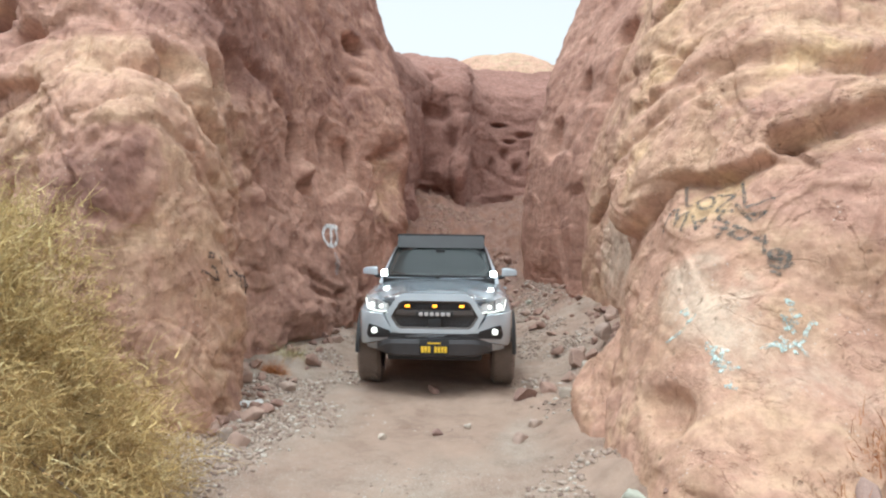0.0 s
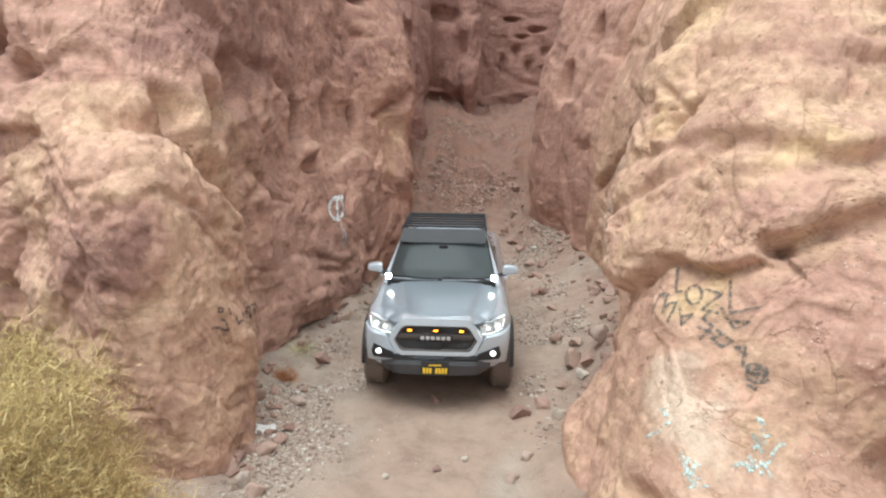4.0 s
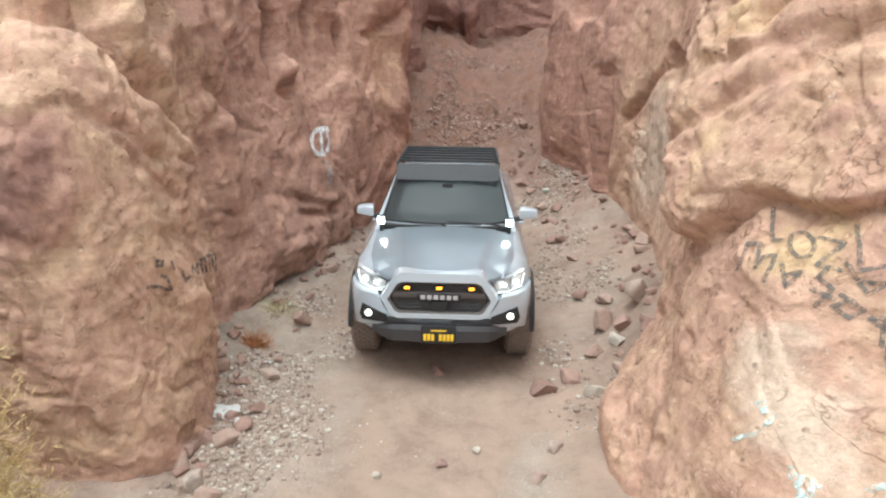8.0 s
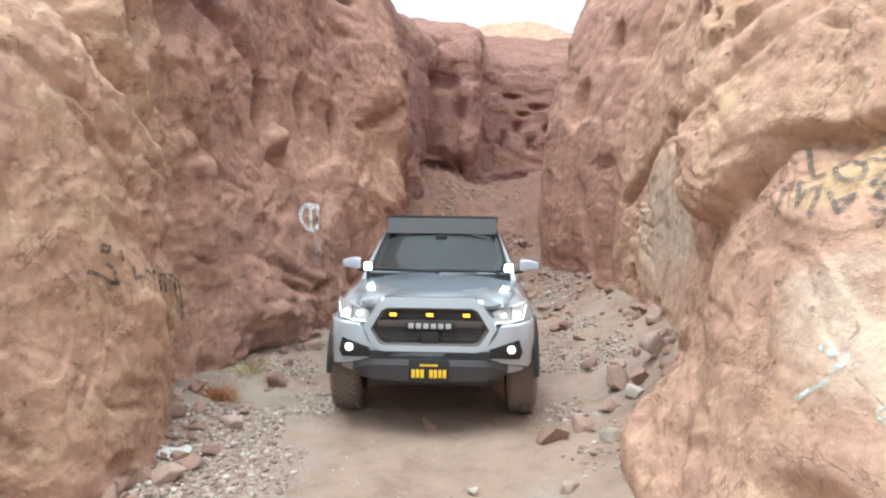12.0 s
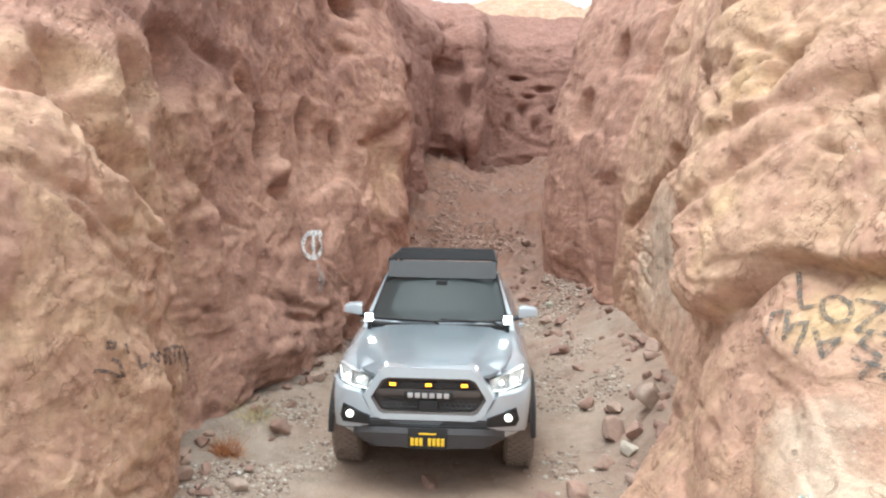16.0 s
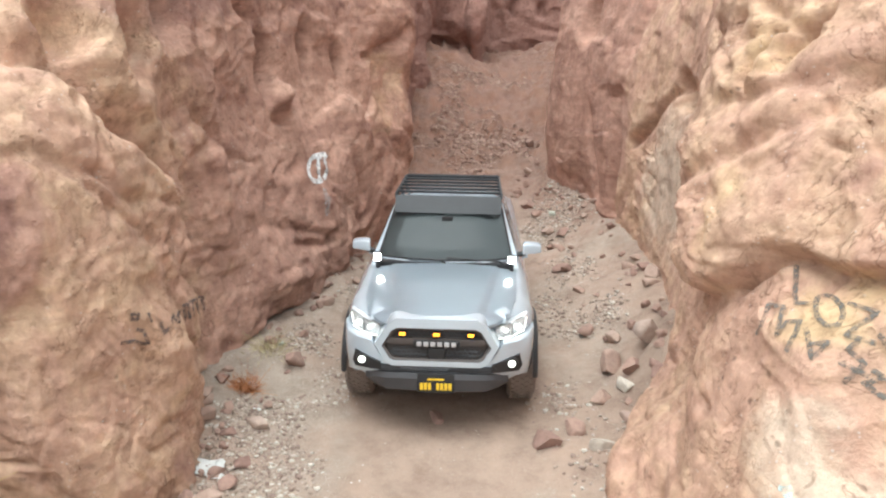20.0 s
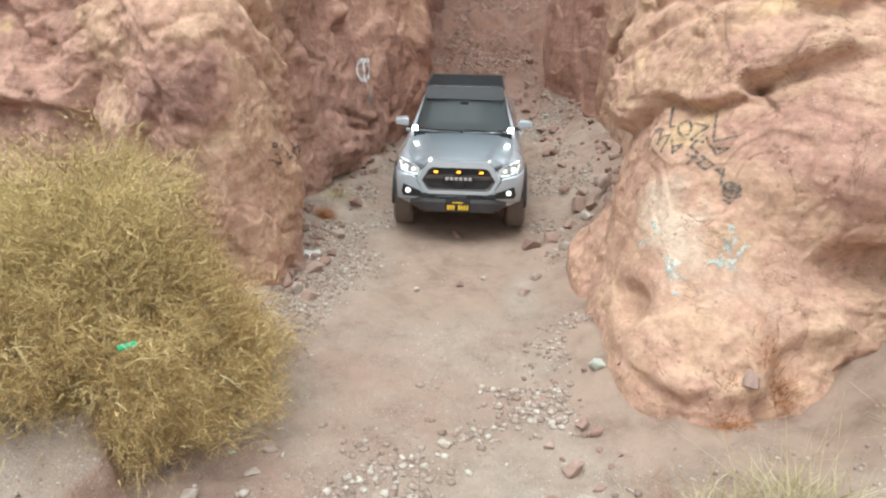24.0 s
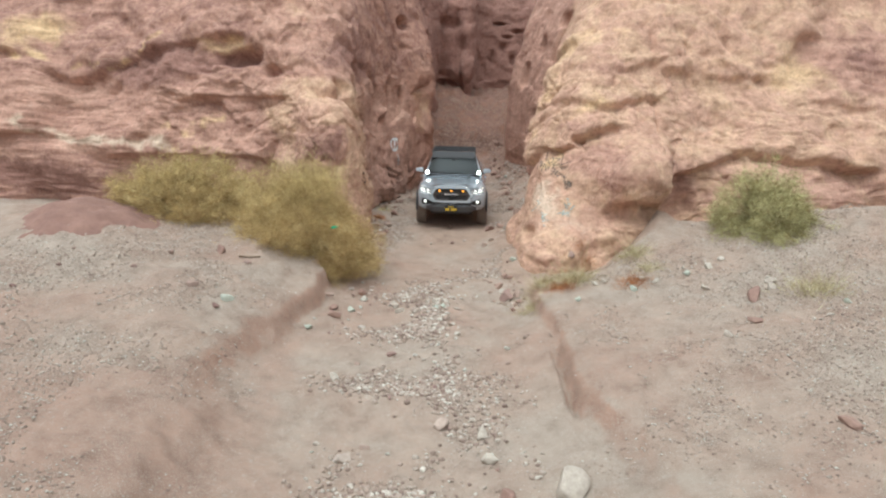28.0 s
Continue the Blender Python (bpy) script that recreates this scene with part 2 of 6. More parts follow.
def spline(points, t):
    """Catmull-Rom through rows of points, at parameters from 0 to 1."""
    p = np.asarray(points, float)
    s = np.clip(np.asarray(t) * (len(p) - 1), 0, len(p) - 1 - 1e-9)
    k = s.astype(int)
    f = (s - k)[:, None]
    q = np.concatenate([2 * p[:1] - p[1:2], p, 2 * p[-1:] - p[-2:-1]])
    a, b, c, d = q[k], q[k + 1], q[k + 2], q[k + 3]
    return 0.5 * (2 * b + (c - a) * f + (2 * a - 5 * b + 4 * c - d) * f**2 + (3 * b - a - 3 * c + d) * f**3)


def grid_mesh(name, pts, rows, cols, mat, smooth=True):
    """A sheet from rows x cols places."""
    me = bpy.data.meshes.new(name)
    k = np.arange(rows * cols).reshape(rows, cols)
    quads = np.stack([k[:-1, :-1], k[:-1, 1:], k[1:, 1:], k[1:, :-1]], -1).reshape(-1, 4)
    me.vertices.add(len(pts))
    me.vertices.foreach_set("co", np.asarray(pts, np.float32).ravel())
    me.loops.add(quads.size)
    me.loops.foreach_set("vertex_index", quads.ravel().astype(np.int32))
    me.polygons.add(len(quads))
    me.polygons.foreach_set("loop_start", np.arange(0, quads.size, 4, dtype=np.int32))
    me.polygons.foreach_set("use_smooth", np.full(len(quads), smooth))
    me.update(calc_edges=True)
    me.validate()
    me.materials.append(mat)
    return new(name, me)


def normals(pts, rows, cols):
    g = pts.reshape(rows, cols, 3)
    n = np.cross(np.gradient(g, axis=1), np.gradient(g, axis=0)).reshape(-1, 3)
    return n / (np.linalg.norm(n, axis=1, keepdims=True) + 1e-9)


def lump(p, centre, size):
    """1 at the centre, falling to 0 over the three half sizes."""
    d = ((p - np.array(centre)) / np.array(size)) ** 2
    return np.exp(-1.2 * d.sum(1))


# ---- the canyon walls: lofts through contours at rising heights ----
# each contour runs along the foot of the wall; all of a wall have the same number of stations
def loft(contours, heights, rows, cols, stations):
    """Places of a rows x cols sheet through the contours; stations: how the columns are spread over them."""
    u = np.interp(np.linspace(0, 1, cols), np.linspace(0, 1, len(stations)), stations)
    levels = np.stack([spline(c, u) for c in contours])
    v = np.linspace(0, 1, rows)
    xy = np.stack([spline(levels[:, k], v) for k in range(cols)], 1)
    z = spline(np.array(heights)[:, None], v)[:, 0]
    return np.concatenate([xy, np.repeat(z[:, None], cols, 1)[..., None]], -1).reshape(-1, 3)


def ramp01(x, a, b):
    t = np.clip((x - a) / (b - a), 0, 1)
    return t * t * (3 - 2 * t)


def from_line(p, line):
    """The distance of rows of places from a broken line, and the height over its nearest point."""
    best, high = np.full(len(p), 1e9), np.zeros(len(p))
    for a, b in zip(line, line[1:]):
        a, b = np.array(a, float), np.array(b, float)
        t = np.clip(((p - a) @ (b - a)) / ((b - a) @ (b - a)), 0, 1)
        near = a + t[:, None] * (b - a)
        dist = np.linalg.norm(p - near, axis=1)
        closer = dist < best
        best[closer], high[closer] = dist[closer], (p[:, 2] - near[:, 2])[closer]
    return best, high


def around(p, line, reach):
    """The rows of places within reach of a broken line's box."""
    line = np.asarray(line, float)
    return np.flatnonzero(((p > line.min(0) - reach) & (p < line.max(0) + reach)).all(1))


def billow(p, scale, octaves, gain, seed):
    """Rounded swellings with sharp creases between them."""
    total, amp, q = np.zeros(len(p)), 1.0, p * scale
    for o in range(octaves):
        total += amp * (np.sqrt(value_noise(q + 9.1 * o, seed + o) ** 2 + 0.002) * 2 - 0.7)
        amp, q = amp * gain, q * 2.1
    return total


def blocks(p, scale, seed, soft=16.0):
    """Tilted facets with worn edges: a height for each place, and how near it lies to a joint (1 on the joint)."""
    q = p * scale
    i = np.floor(q).astype(np.int64)
    total, weight = np.zeros(len(p)), np.full(len(p), 1e-12)
    first, second = np.full(len(p), 9.0), np.full(len(p), 9.0)
    for a in (-1, 0, 1):
        for b in (-1, 0, 1):
            for c in (-1, 0, 1):
                j = i + np.array([a, b, c])
                h = [hash3(j[:, 0], j[:, 1], j[:, 2], seed + k) for k in range(3)]
                away = q - (j + 0.5 + 0.42 * np.stack(h, 1))
                d = (away**2).sum(1)
                w = np.exp(-soft * d)
                total += w * (away[:, 0] * h[2] + away[:, 1] * h[0] + away[:, 2] * h[1] + 0.14 * (h[0] + h[1]))
                weight += w
                second = np.minimum(second, np.maximum(first, d))
                first = np.minimum(first, d)
    return total / weight / scale, np.exp(-((np.sqrt(second) - np.sqrt(first)) / 0.07) ** 2)


def weathered(pts, rows, cols, seed, features, amount=1.0, calm=()):
    """Pushes the sheet out and in along its normals: big swells, creases, dipping ledges, hollows and grain."""
    n = normals(pts, rows, cols)
    warp = pts + 0.3 * np.stack([fbm(pts, 0.8, 3, seed=seed + k) for k in (30, 40, 50)], 1)
    swell = 0.12 * fbm(warp, 0.5, 2, seed=seed) + 0.02 * billow(warp * np.array([1, 1, 0.6]), 0.7, 2, 0.5, seed + 60)
    outer = ramp01(np.abs(pts[:, 0]), 3.0, 5.0) * ramp01(-pts[:, 1], -6, -2)
    swell += 0.46 * outer * fbm(warp, 0.38, 3, seed=seed + 90)
    dip = warp[:, 2] * 1.0 + 0.22 * warp[:, 0] - 0.16 * warp[:, 1]
    layer = np.stack([warp[:, 0] * 0.35, warp[:, 1] * 0.35, dip * 2.2], 1)
    deep = 1 - 0.7 * ramp01(pts[:, 1], 9, 13)
    ledge = 0.036 * deep * fbm(layer, 0.9, 4, 0.55, seed=seed + 5, ridged=True)
    hollow = -0.40 * np.clip(fbm(warp * np.array([1, 1, 0.6]), 1.1, 2, seed=seed + 13) - 0.8, 0, 0.5)
    pits = -0.35 * np.clip(fbm(warp * np.array([1, 1, 0.7]), 3.2, 2, seed=seed + 17) - 0.84, 0, 0.4)
    plates = 3.0 * fbm(warp * np.array([1, 1, 0.75]), 0.95, 3, 0.5, seed=seed + 110)
    step = np.floor(plates)
    plates = (step + ramp01(plates - step, 0.45, 0.55)) / 3.0           # flaked plates with crisp edges
    fine = 3.0 * fbm(warp, 2.6, 2, 0.5, seed=seed + 115)
    step = np.floor(fine)
    fine = (step + ramp01(fine - step, 0.36, 0.64)) / 3.0
    grain = 0.034 * fbm(pts, 3.0, 5, 0.62, seed=seed + 20) + 0.01 * billow(warp * np.array([1, 1, 0.8]), 4.0, 3, 0.6, seed + 70)
    dipped = np.stack([warp[:, 0] * 0.5, warp[:, 1] * 0.5, dip * 5.0], 1)
    grain += 0.008 * amount**2 * deep * fbm(dipped, 1.0, 3, 0.6, seed=seed + 80, ridged=True)
    ledge *= 1 + 0.8 * outer
    d = amount * (swell + ledge + hollow + pits) + (0.05 + 0.06 * amount) * plates + 0.018 * fine + grain * (0.45 + 0.55 * amount + 0.4 * outer)
    flat = warp * np.array([0.8, 0.8, 1.25]) + 0.22 * warp[:, 0:1] * np.array([0, 0, 1.0])
    broken = np.clip(0.65 + 0.8 * fbm(pts, 0.6, 2, seed=seed + 130), 0.15, 1.4)
    for scale, high, joint in ((0.75, 0.20, 0.020), (1.9, 0.16, 0.018), (4.6, 0.11, 0.006)):
        facet, gap = blocks(flat, scale, seed + int(scale * 40))
        d += (0.35 + 0.65 * amount) * high * broken * facet - joint * np.clip(broken - 0.4, 0, 1) * gap
    across = warp[:, 2] * 0.75 + warp[:, 1] * (0.66 if seed < 50 else -0.15)
    along = warp[:, 1] * 0.75 - warp[:, 2] * 0.66
    for scale, deep_cut in ((0.8, 0.055), (1.7, 0.03)):          # long joints that run down the dip
        n1 = fbm(np.stack([warp[:, 0], across * 1.3, along * 0.35], 1), scale, 3, 0.5, seed=seed + 140)
        some = np.clip(0.5 + 1.2 * fbm(pts, 0.9, 2, seed=seed + 150), 0, 1)
        d -= deep_cut * some * np.exp(-((n1 / 0.07) ** 2))
        d += 0.5 * deep_cut * some * np.tanh(n1 / 0.10)
    d *= 1 - 0.35 * ramp01(pts[:, 1], 0.6, 2.2) * ramp01(-np.abs(pts[:, 0]), -4.5, -3.4)      # scoured smooth inside the cut
    for where, size, share in calm:
        d *= 1 - share * lump(pts, where, size)
    q = warp * 0.2 + pts * 0.8
    uneven = np.clip(0.65 + 0.9 * fbm(pts, 0.9, 2, seed=seed + 95), 0.1, 1.2)
    for kind, where, *shape in features:
        if kind == "lump":
            d += shape[1] * lump(q, where, shape[0])
        elif kind == "hole":
            e = (((q - np.array(where)) / np.array(shape[0])) ** 2).sum(1)
            d += shape[1] * np.exp(-(e**2.2))
        elif kind == "crease":
            k = around(q, where, 3 * shape[1])
            d[k] -= shape[0] * np.exp(-((from_line(q[k], where)[0] / shape[1]) ** 2))
        elif kind == "ledge":
            out, inn, up, down = shape
            k = around(q, where, 1.0)
            dist, dz = from_line(q[k], where)
            side = np.sqrt(np.maximum(dist**2 - dz**2, 0))
            near = np.exp(-((side / 0.5) ** 4)) * uneven[k]
            over = 0.5 * (1 + np.tanh(dz / 0.03))
            d[k] += near * (over * out * np.exp(-((dz / up) ** 2)) - (1 - over) * inn * np.exp(-((dz / down) ** 2)))
    return pts + n * d[:, None]


def pigment(ob, pts, iron_shade, zones, bands=()):
    """Lays the colours of the beds on a wall: red for iron and painted shade, yellow sand and bleached chalk, with
    wandering borders.
    """
    q = pts + 0.22 * np.stack([fbm(pts, 1.3, 3, seed=700 + k) for k in (0, 10, 20)], 1)
    shares = {"iron_shade": iron_shade.copy(), "sand": np.zeros(len(pts)), "chalk": np.zeros(len(pts))}
    for kind, where, size, amount in zones:
        shares[kind] += amount * lump(q, where, size)
    for kind, line, reach, amount in bands:
        shares[kind] += amount * np.exp(-((from_line(q, line)[0] / reach) ** 2))
    for kind, values in shares.items():
        ob.data.attributes.new(kind, "FLOAT", "POINT").data.foreach_set("value", np.clip(values, 0, 1.3).astype(np.float32))


left_contours = [
    [(-16.98, 1.65), (-10.1, 1.37), (-6.38, 0.09), (-4.25, -0.87), (-3.08, -1.52), (-2.13, -1.51), (-1.93, -0.54), (-2.42, 1.3), (-2.02, 3.57), (-1.83, 5.52), (-1.48, 7.25), (-1.82, 9.74), (-1.86, 13.09), (-1.5, 18.3), (0, 18.9), (0.5, 23.5), (8, 26)],
    [(-16.96, 1.5), (-10.08, 1.21), (-6.36, -0.18), (-4.23, -1.14), (-3.06, -1.78), (-2.21, -1.67), (-2.01, -0.59), (-2.4, 1.25), (-1.95, 3.52), (-1.7, 5.47), (-1.24, 7.2), (-1.69, 9.47), (-1.83, 13.04), (-1.5, 18.3), (0, 18.9), (0.5, 23.5), (8, 26)],
    [(-16.94, 1.67), (-10.05, 1.06), (-6.34, -0.22), (-4.21, -1.29), (-3.14, -1.93), (-2.3, -1.71), (-2.1, -0.74), (-2.43, 1.21), (-1.98, 3.7), (-1.63, 5.54), (-1.07, 7.16), (-1.67, 9.32), (-1.81, 12.99), (-1.5, 18.3), (0, 18.9), (0.5, 23.5), (8, 26)],
    [(-16.92, 2.05), (-10.03, 1.44), (-6.31, 0.05), (-4.19, -1.02), (-3.33, -1.66), (-2.59, -1.77), (-2.28, -0.68), (-2.62, 1.26), (-2.54, 3.42), (-1.82, 5.59), (-1.04, 7.11), (-1.64, 9.16), (-1.79, 12.94), (-1.5, 18.3), (0, 18.9), (0.5, 23.5), (8, 26)],
    [(-16.9, 2.85), (-10.01, 2.13), (-6.29, 0.53), (-4.48, -0.43), (-3.53, -0.54), (-3, -0.21), (-2.7, 0.77), (-2.6, 2.06), (-2.51, 3.79), (-2, 5.63), (-1.07, 7.15), (-1.62, 9.1), (-1.76, 12.88), (-1.5, 18.3), (0, 18.9), (0.5, 23.5), (8, 26)],
    [(-16.88, 4.49), (-9.99, 3.55), (-6.69, 1.95), (-4.99, 1.2), (-4.14, 1.42), (-3.62, 1.96), (-3.31, 2.62), (-3.11, 3.48), (-2.7, 4.78), (-2.29, 6.3), (-1.77, 7.92), (-2, 9.54), (-2.35, 12.78), (-1.4, 18.6), (0.1, 19.3), (0.7, 23.8), (8, 26.5)],
    [(-16.87, 6.59), (-9.98, 5.76), (-7.32, 4.59), (-5.84, 4.05), (-4.99, 4.27), (-4.57, 4.71), (-4.26, 5.14), (-3.95, 5.79), (-3.53, 6.66), (-3.12, 7.74), (-2.92, 8.83), (-3.15, 10.34), (-3.4, 13.8), (-1.7, 19.3), (0, 20.2), (0.9, 24.4), (8, 27)],
    [(-16.98, 19.09), (-11.69, 19.12), (-10.63, 19.12), (-10.1, 19.12), (-9.57, 19.13), (-9.04, 19.13), (-8.51, 19.13), (-7.98, 19.13), (-7.45, 19.14), (-6.93, 19.68), (-6.41, 20.22), (-6.42, 21.31), (-6.44, 23.47), (-4.6, 24), (-1, 24.5), (1, 27), (9, 29)],
]
LEFT_Z = (-0.9, 0.4, 1.5, 2.8, 4.3, 6.7, 9.4, 12.0)
LR, LC = 370, 900
pts = loft(left_contours, LEFT_Z, LR, LC, (0, 0.094, 0.16, 0.215, 0.265, 0.31, 0.355, 0.40, 0.45, 0.495, 0.545, 0.60, 0.665, 0.74, 0.81, 0.875, 0.935, 1.0))
left_features = [
    # slots and hollows deep in the cut
    ("hole", (-2.62, 3.3, 3.25), (0.4, 0.2, 0.42), -0.5),
    ("hole", (-2.15, 4.5, 3.45), (0.35, 0.13, 0.45), -0.32),
    ("lump", (-2.45, 3.45, 2.85), (0.3, 0.3, 0.2), 0.28),
    ("hole", (-2.47, 3.55, 2.60), (0.35, 0.25, 0.1), -0.22),
    ("hole", (-2.45, 1.8, 3.15), (0.3, 0.1, 0.12), -0.25),
    ("hole", (-2.50, 1.0, 3.95), (0.5, 0.36, 0.40), -0.45),
    ("hole", (-2.45, 0.05, 3.55), (0.4, 0.25, 0.35), -0.40),
    ("hole", (-2.6, -0.7, 3.7), (0.4, 0.2, 0.2), -0.35),
    ("hole", (-2.2, 6.3, 5.65), (0.5, 0.36, 0.2), -0.6),
    ("hole", (-1.35, 6.4, 3.0), (0.5, 0.35, 0.75), -0.28),
    ("hole", (-1.7, 5.3, 3.3), (0.4, 0.12, 0.25), -0.3),
    ("hole", (-2.15, 3.0, 3.9), (0.4, 0.12, 0.12), -0.25),
    ("lump", (-2.4, 0.8, 1.9), (0.6, 0.5, 1.7), -0.28),
    ("crease", [(-4.2, -1.3, 3.7), (-3.3, -1.3, 3.6), (-2.83, -1.15, 3.5), (-2.62, -0.9, 3.47), (-2.46, -0.8, 3.35), (-2.34, -0.65, 3.05), (-2.31, -0.2, 2.69), (-2.25, 0.15, 2.3), (-2.35, 0.6, 1.5), (-2.35, 0.6, 0.8)], 0.26, 0.13),
    ("lump", (-2.55, -1.5, 3.2), (0.5, 0.45, 0.28), 0.08),
    ("crease", [(-2.29, -1.45, 2.79), (-2.31, -1.19, 2.54), (-2.18, -0.92, 2.28), (-2.13, -0.63, 1.94)], 0.07, 0.05),
    ("ledge", [(-2.55, -1.89, 2.8), (-2.37, -1.59, 2.9), (-2.33, -1.04, 2.66), (-2.2, -0.6, 2.35)], 0.03, 0.05, 0.2, 0.1),
    ("crease", [(-2.2, -1.3, 2.75), (-2.1, -0.9, 2.35), (-2.15, -0.55, 2.0)], 0.09, 0.06),
    ("lump", (-2.0, 2.4, 0.75), (0.5, 0.95, 0.45), 0.2),
    ("crease", [(-2.3, 1.5, 1.45), (-2.1, 2.4, 1.4), (-1.95, 3.3, 1.15), (-1.8, 4.1, 0.85)], 0.09, 0.07),
    ("hole", (-1.7, 5.1, 0.45), (0.5, 0.5, 0.28), -0.2),
    ("hole", (-2.0, 1.9, 0.2), (0.5, 0.9, 0.09), -0.1),
    ("crease", [(-2.0, 4.6, 2.5), (-1.75, 5.0, 2.1), (-1.65, 5.4, 1.2)], 0.12, 0.1),
    ("crease", [(-2.3, 2.3, 4.2), (-2.4, 2.6, 2.8), (-2.2, 2.7, 1.7)], 0.12, 0.1),
    # outer face: dipping ledges and the alcove
    ("ledge", [(-13.1, 2.5, 4.35), (-11, 2.1, 3.66), (-9.8, 1.9, 4.0), (-8, 1.4, 4.5), (-6, 0.55, 4.9)], 0.26, 0.26, 0.5, 0.35),
    ("ledge", [(-14, 1.6, 2.0), (-11.9, 1.3, 2.17), (-10.7, 1.1, 1.98), (-9.5, 0.9, 1.63), (-7, 0.2, 1.75), (-5, -0.6, 1.9)], 0.2, 0.24, 0.35, 0.35),
    ("ledge", [(-8, 1.0, 3.0), (-6, 0.2, 3.3), (-4.5, -0.9, 3.35)], 0.14, 0.14, 0.3, 0.25),
    ("hole", (-5.7, 0.25, 4.35), (0.8, 0.5, 0.24), -0.6),
    ("hole", (-4.65, -0.5, 4.0), (0.3, 0.35, 0.18), -0.4),
    ("crease", [(-4.6, -1.1, 1.0), (-4.5, -1.15, 1.75), (-4.37, -1.17, 2.45), (-3.8, -1.4, 3.0)], 0.16, 0.09),
    ("crease", [(-3.4, -1.6, 0.8), (-3.3, -1.7, 1.6), (-3.0, -1.8, 2.3)], 0.12, 0.08),
    # the end of the cut
    ("lump", (-0.75, 18.6, 3.2), (0.9, 1.5, 0.8), -0.55),
    ("hole", (-0.3, 18.7, 2.9), (0.25, 0.8, 0.55), -0.4),
    ("hole", (-1.3, 18.3, 3.5), (0.3, 0.8, 0.25), -0.35),
    ("lump", (-1.7, 15.5, 2.6), (0.5, 1.2, 0.8), 0.4),
    ("lump", (-0.5, 18.9, 5.4), (0.35, 1.0, 0.5), -0.4),
    ("lump", (-1.2, 19.0, 6.5), (0.5, 1.0, 0.25), -0.4),
    ("crease", [(-0.6, 18.7, 2.5), (-0.7, 18.8, 5.0), (-0.9, 19.5, 7.5)], 0.4, 0.2),
    ("crease", [(-1.3, 18.5, 4.0), (-1.2, 18.6, 6.0), (-1.3, 19.5, 8.0)], 0.3, 0.2),
    ("hole", (1.7, 24.0, 5.6), (0.2, 1.0, 0.25), -0.3),
    ("hole", (2.5, 24.3, 6.5), (0.35, 1.0, 0.14), -0.35),
    ("hole", (1.4, 24.0, 6.9), (0.3, 1.0, 0.12), -0.35),
    ("hole", (2.2, 24.2, 4.9), (0.16, 1.0, 0.3), -0.3),
    ("hole", (1.1, 23.9, 5.0), (0.12, 1.0, 0.4), -0.3),
    ("hole", (2.9, 24.4, 5.6), (0.16, 1.0, 0.2), -0.3),
    ("hole", (1.9, 24.1, 6.2), (0.25, 1.0, 0.1), -0.3),
    ("crease", [(0.9, 23.7, 4.9), (1.9, 24.1, 4.3), (3.0, 24.5, 4.1)], 0.2, 0.12),
    # joints that run down the wall
    ("crease", [(-2.5, -1.74, 2.95), (-2.37, -1.6, 2.94), (-2.33, -1.44, 2.86)], 0.10, 0.05),
    ("crease", [(-2.31, -1.34, 2.77), (-2.32, -1.06, 2.63), (-2.22, -0.94, 2.44), (-2.22, -0.03, 2.2)], 0.08, 0.05),
    ("crease", [(-2.41, -0.48, 3.12), (-2.42, -0.09, 2.82), (-2.65, 0.91, 2.34), (-2.59, 1.31, 2.08)], 0.12, 0.07),
    ("crease", [(-2.57, 0.28, 3.37), (-2.68, 0.9, 3.16), (-2.6, 1.36, 2.78), (-2.54, 1.96, 2.34)], 0.10, 0.06),
    ("crease", [(-2.73, 1.31, 4.23), (-2.63, 1.79, 4.17), (-2.67, 2.73, 4.01), (-2.56, 3.04, 3.78)], 0.2, 0.09),
    ("crease", [(-2.48, 2.95, 2.65), (-2.35, 3.23, 2.47), (-2.36, 3.77, 2.53)], 0.08, 0.05),
    ("crease", [(-2.25, 0.4, 0.38), (-2.15, 1.3, 0.30), (-2.0, 1.95, 0.28), (-1.88, 3.1, 0.35), (-1.7, 4.4, 0.52)], 0.2, 0.08),
    ("crease", [(-2.0, 3.03, 1.0), (-1.86, 3.98, 0.82), (-1.71, 4.38, 0.92)], 0.1, 0.07),
    ("crease", [(-1.63, 5.73, 3.19), (-1.21, 6.66, 3.61), (-1.04, 6.94, 3.83)], 0.14, 0.1),
    ("crease", [(-1.6, 15.5, 2.0), (-1.5, 15.6, 5.0), (-1.8, 16.0, 7.0)], 0.35, 0.3),
    ("crease", [(-1.7, 10.5, 1.0), (-1.6, 10.8, 4.0), (-1.8, 11.0, 6.0)], 0.3, 0.3),
]
pts[:, 2] -= 0.34 * np.clip(pts[:, 2] - 6.0, 0, 9) * ramp01(pts[:, 1], 13, 17)
pts = weathered(pts, LR, LC, 3, left_features, 0.62, [((-2.2, 4.0, 1.6), (0.9, 1.6, 0.9), 0.5), ((-2.4, -1.5, 1.4), (1.2, 1.3, 1.7), 0.6), ((-2.8, -0.8, 3.7), (1.3, 1.5, 0.9), 0.4)])
left_pts = pts
wall_left = grid_mesh("rock_wall_left", pts, LR, LC, ROCK)
inner = ramp01(pts[:, 1], -0.3, 2.2) * ramp01(pts[:, 0], -4.6, -3.2)
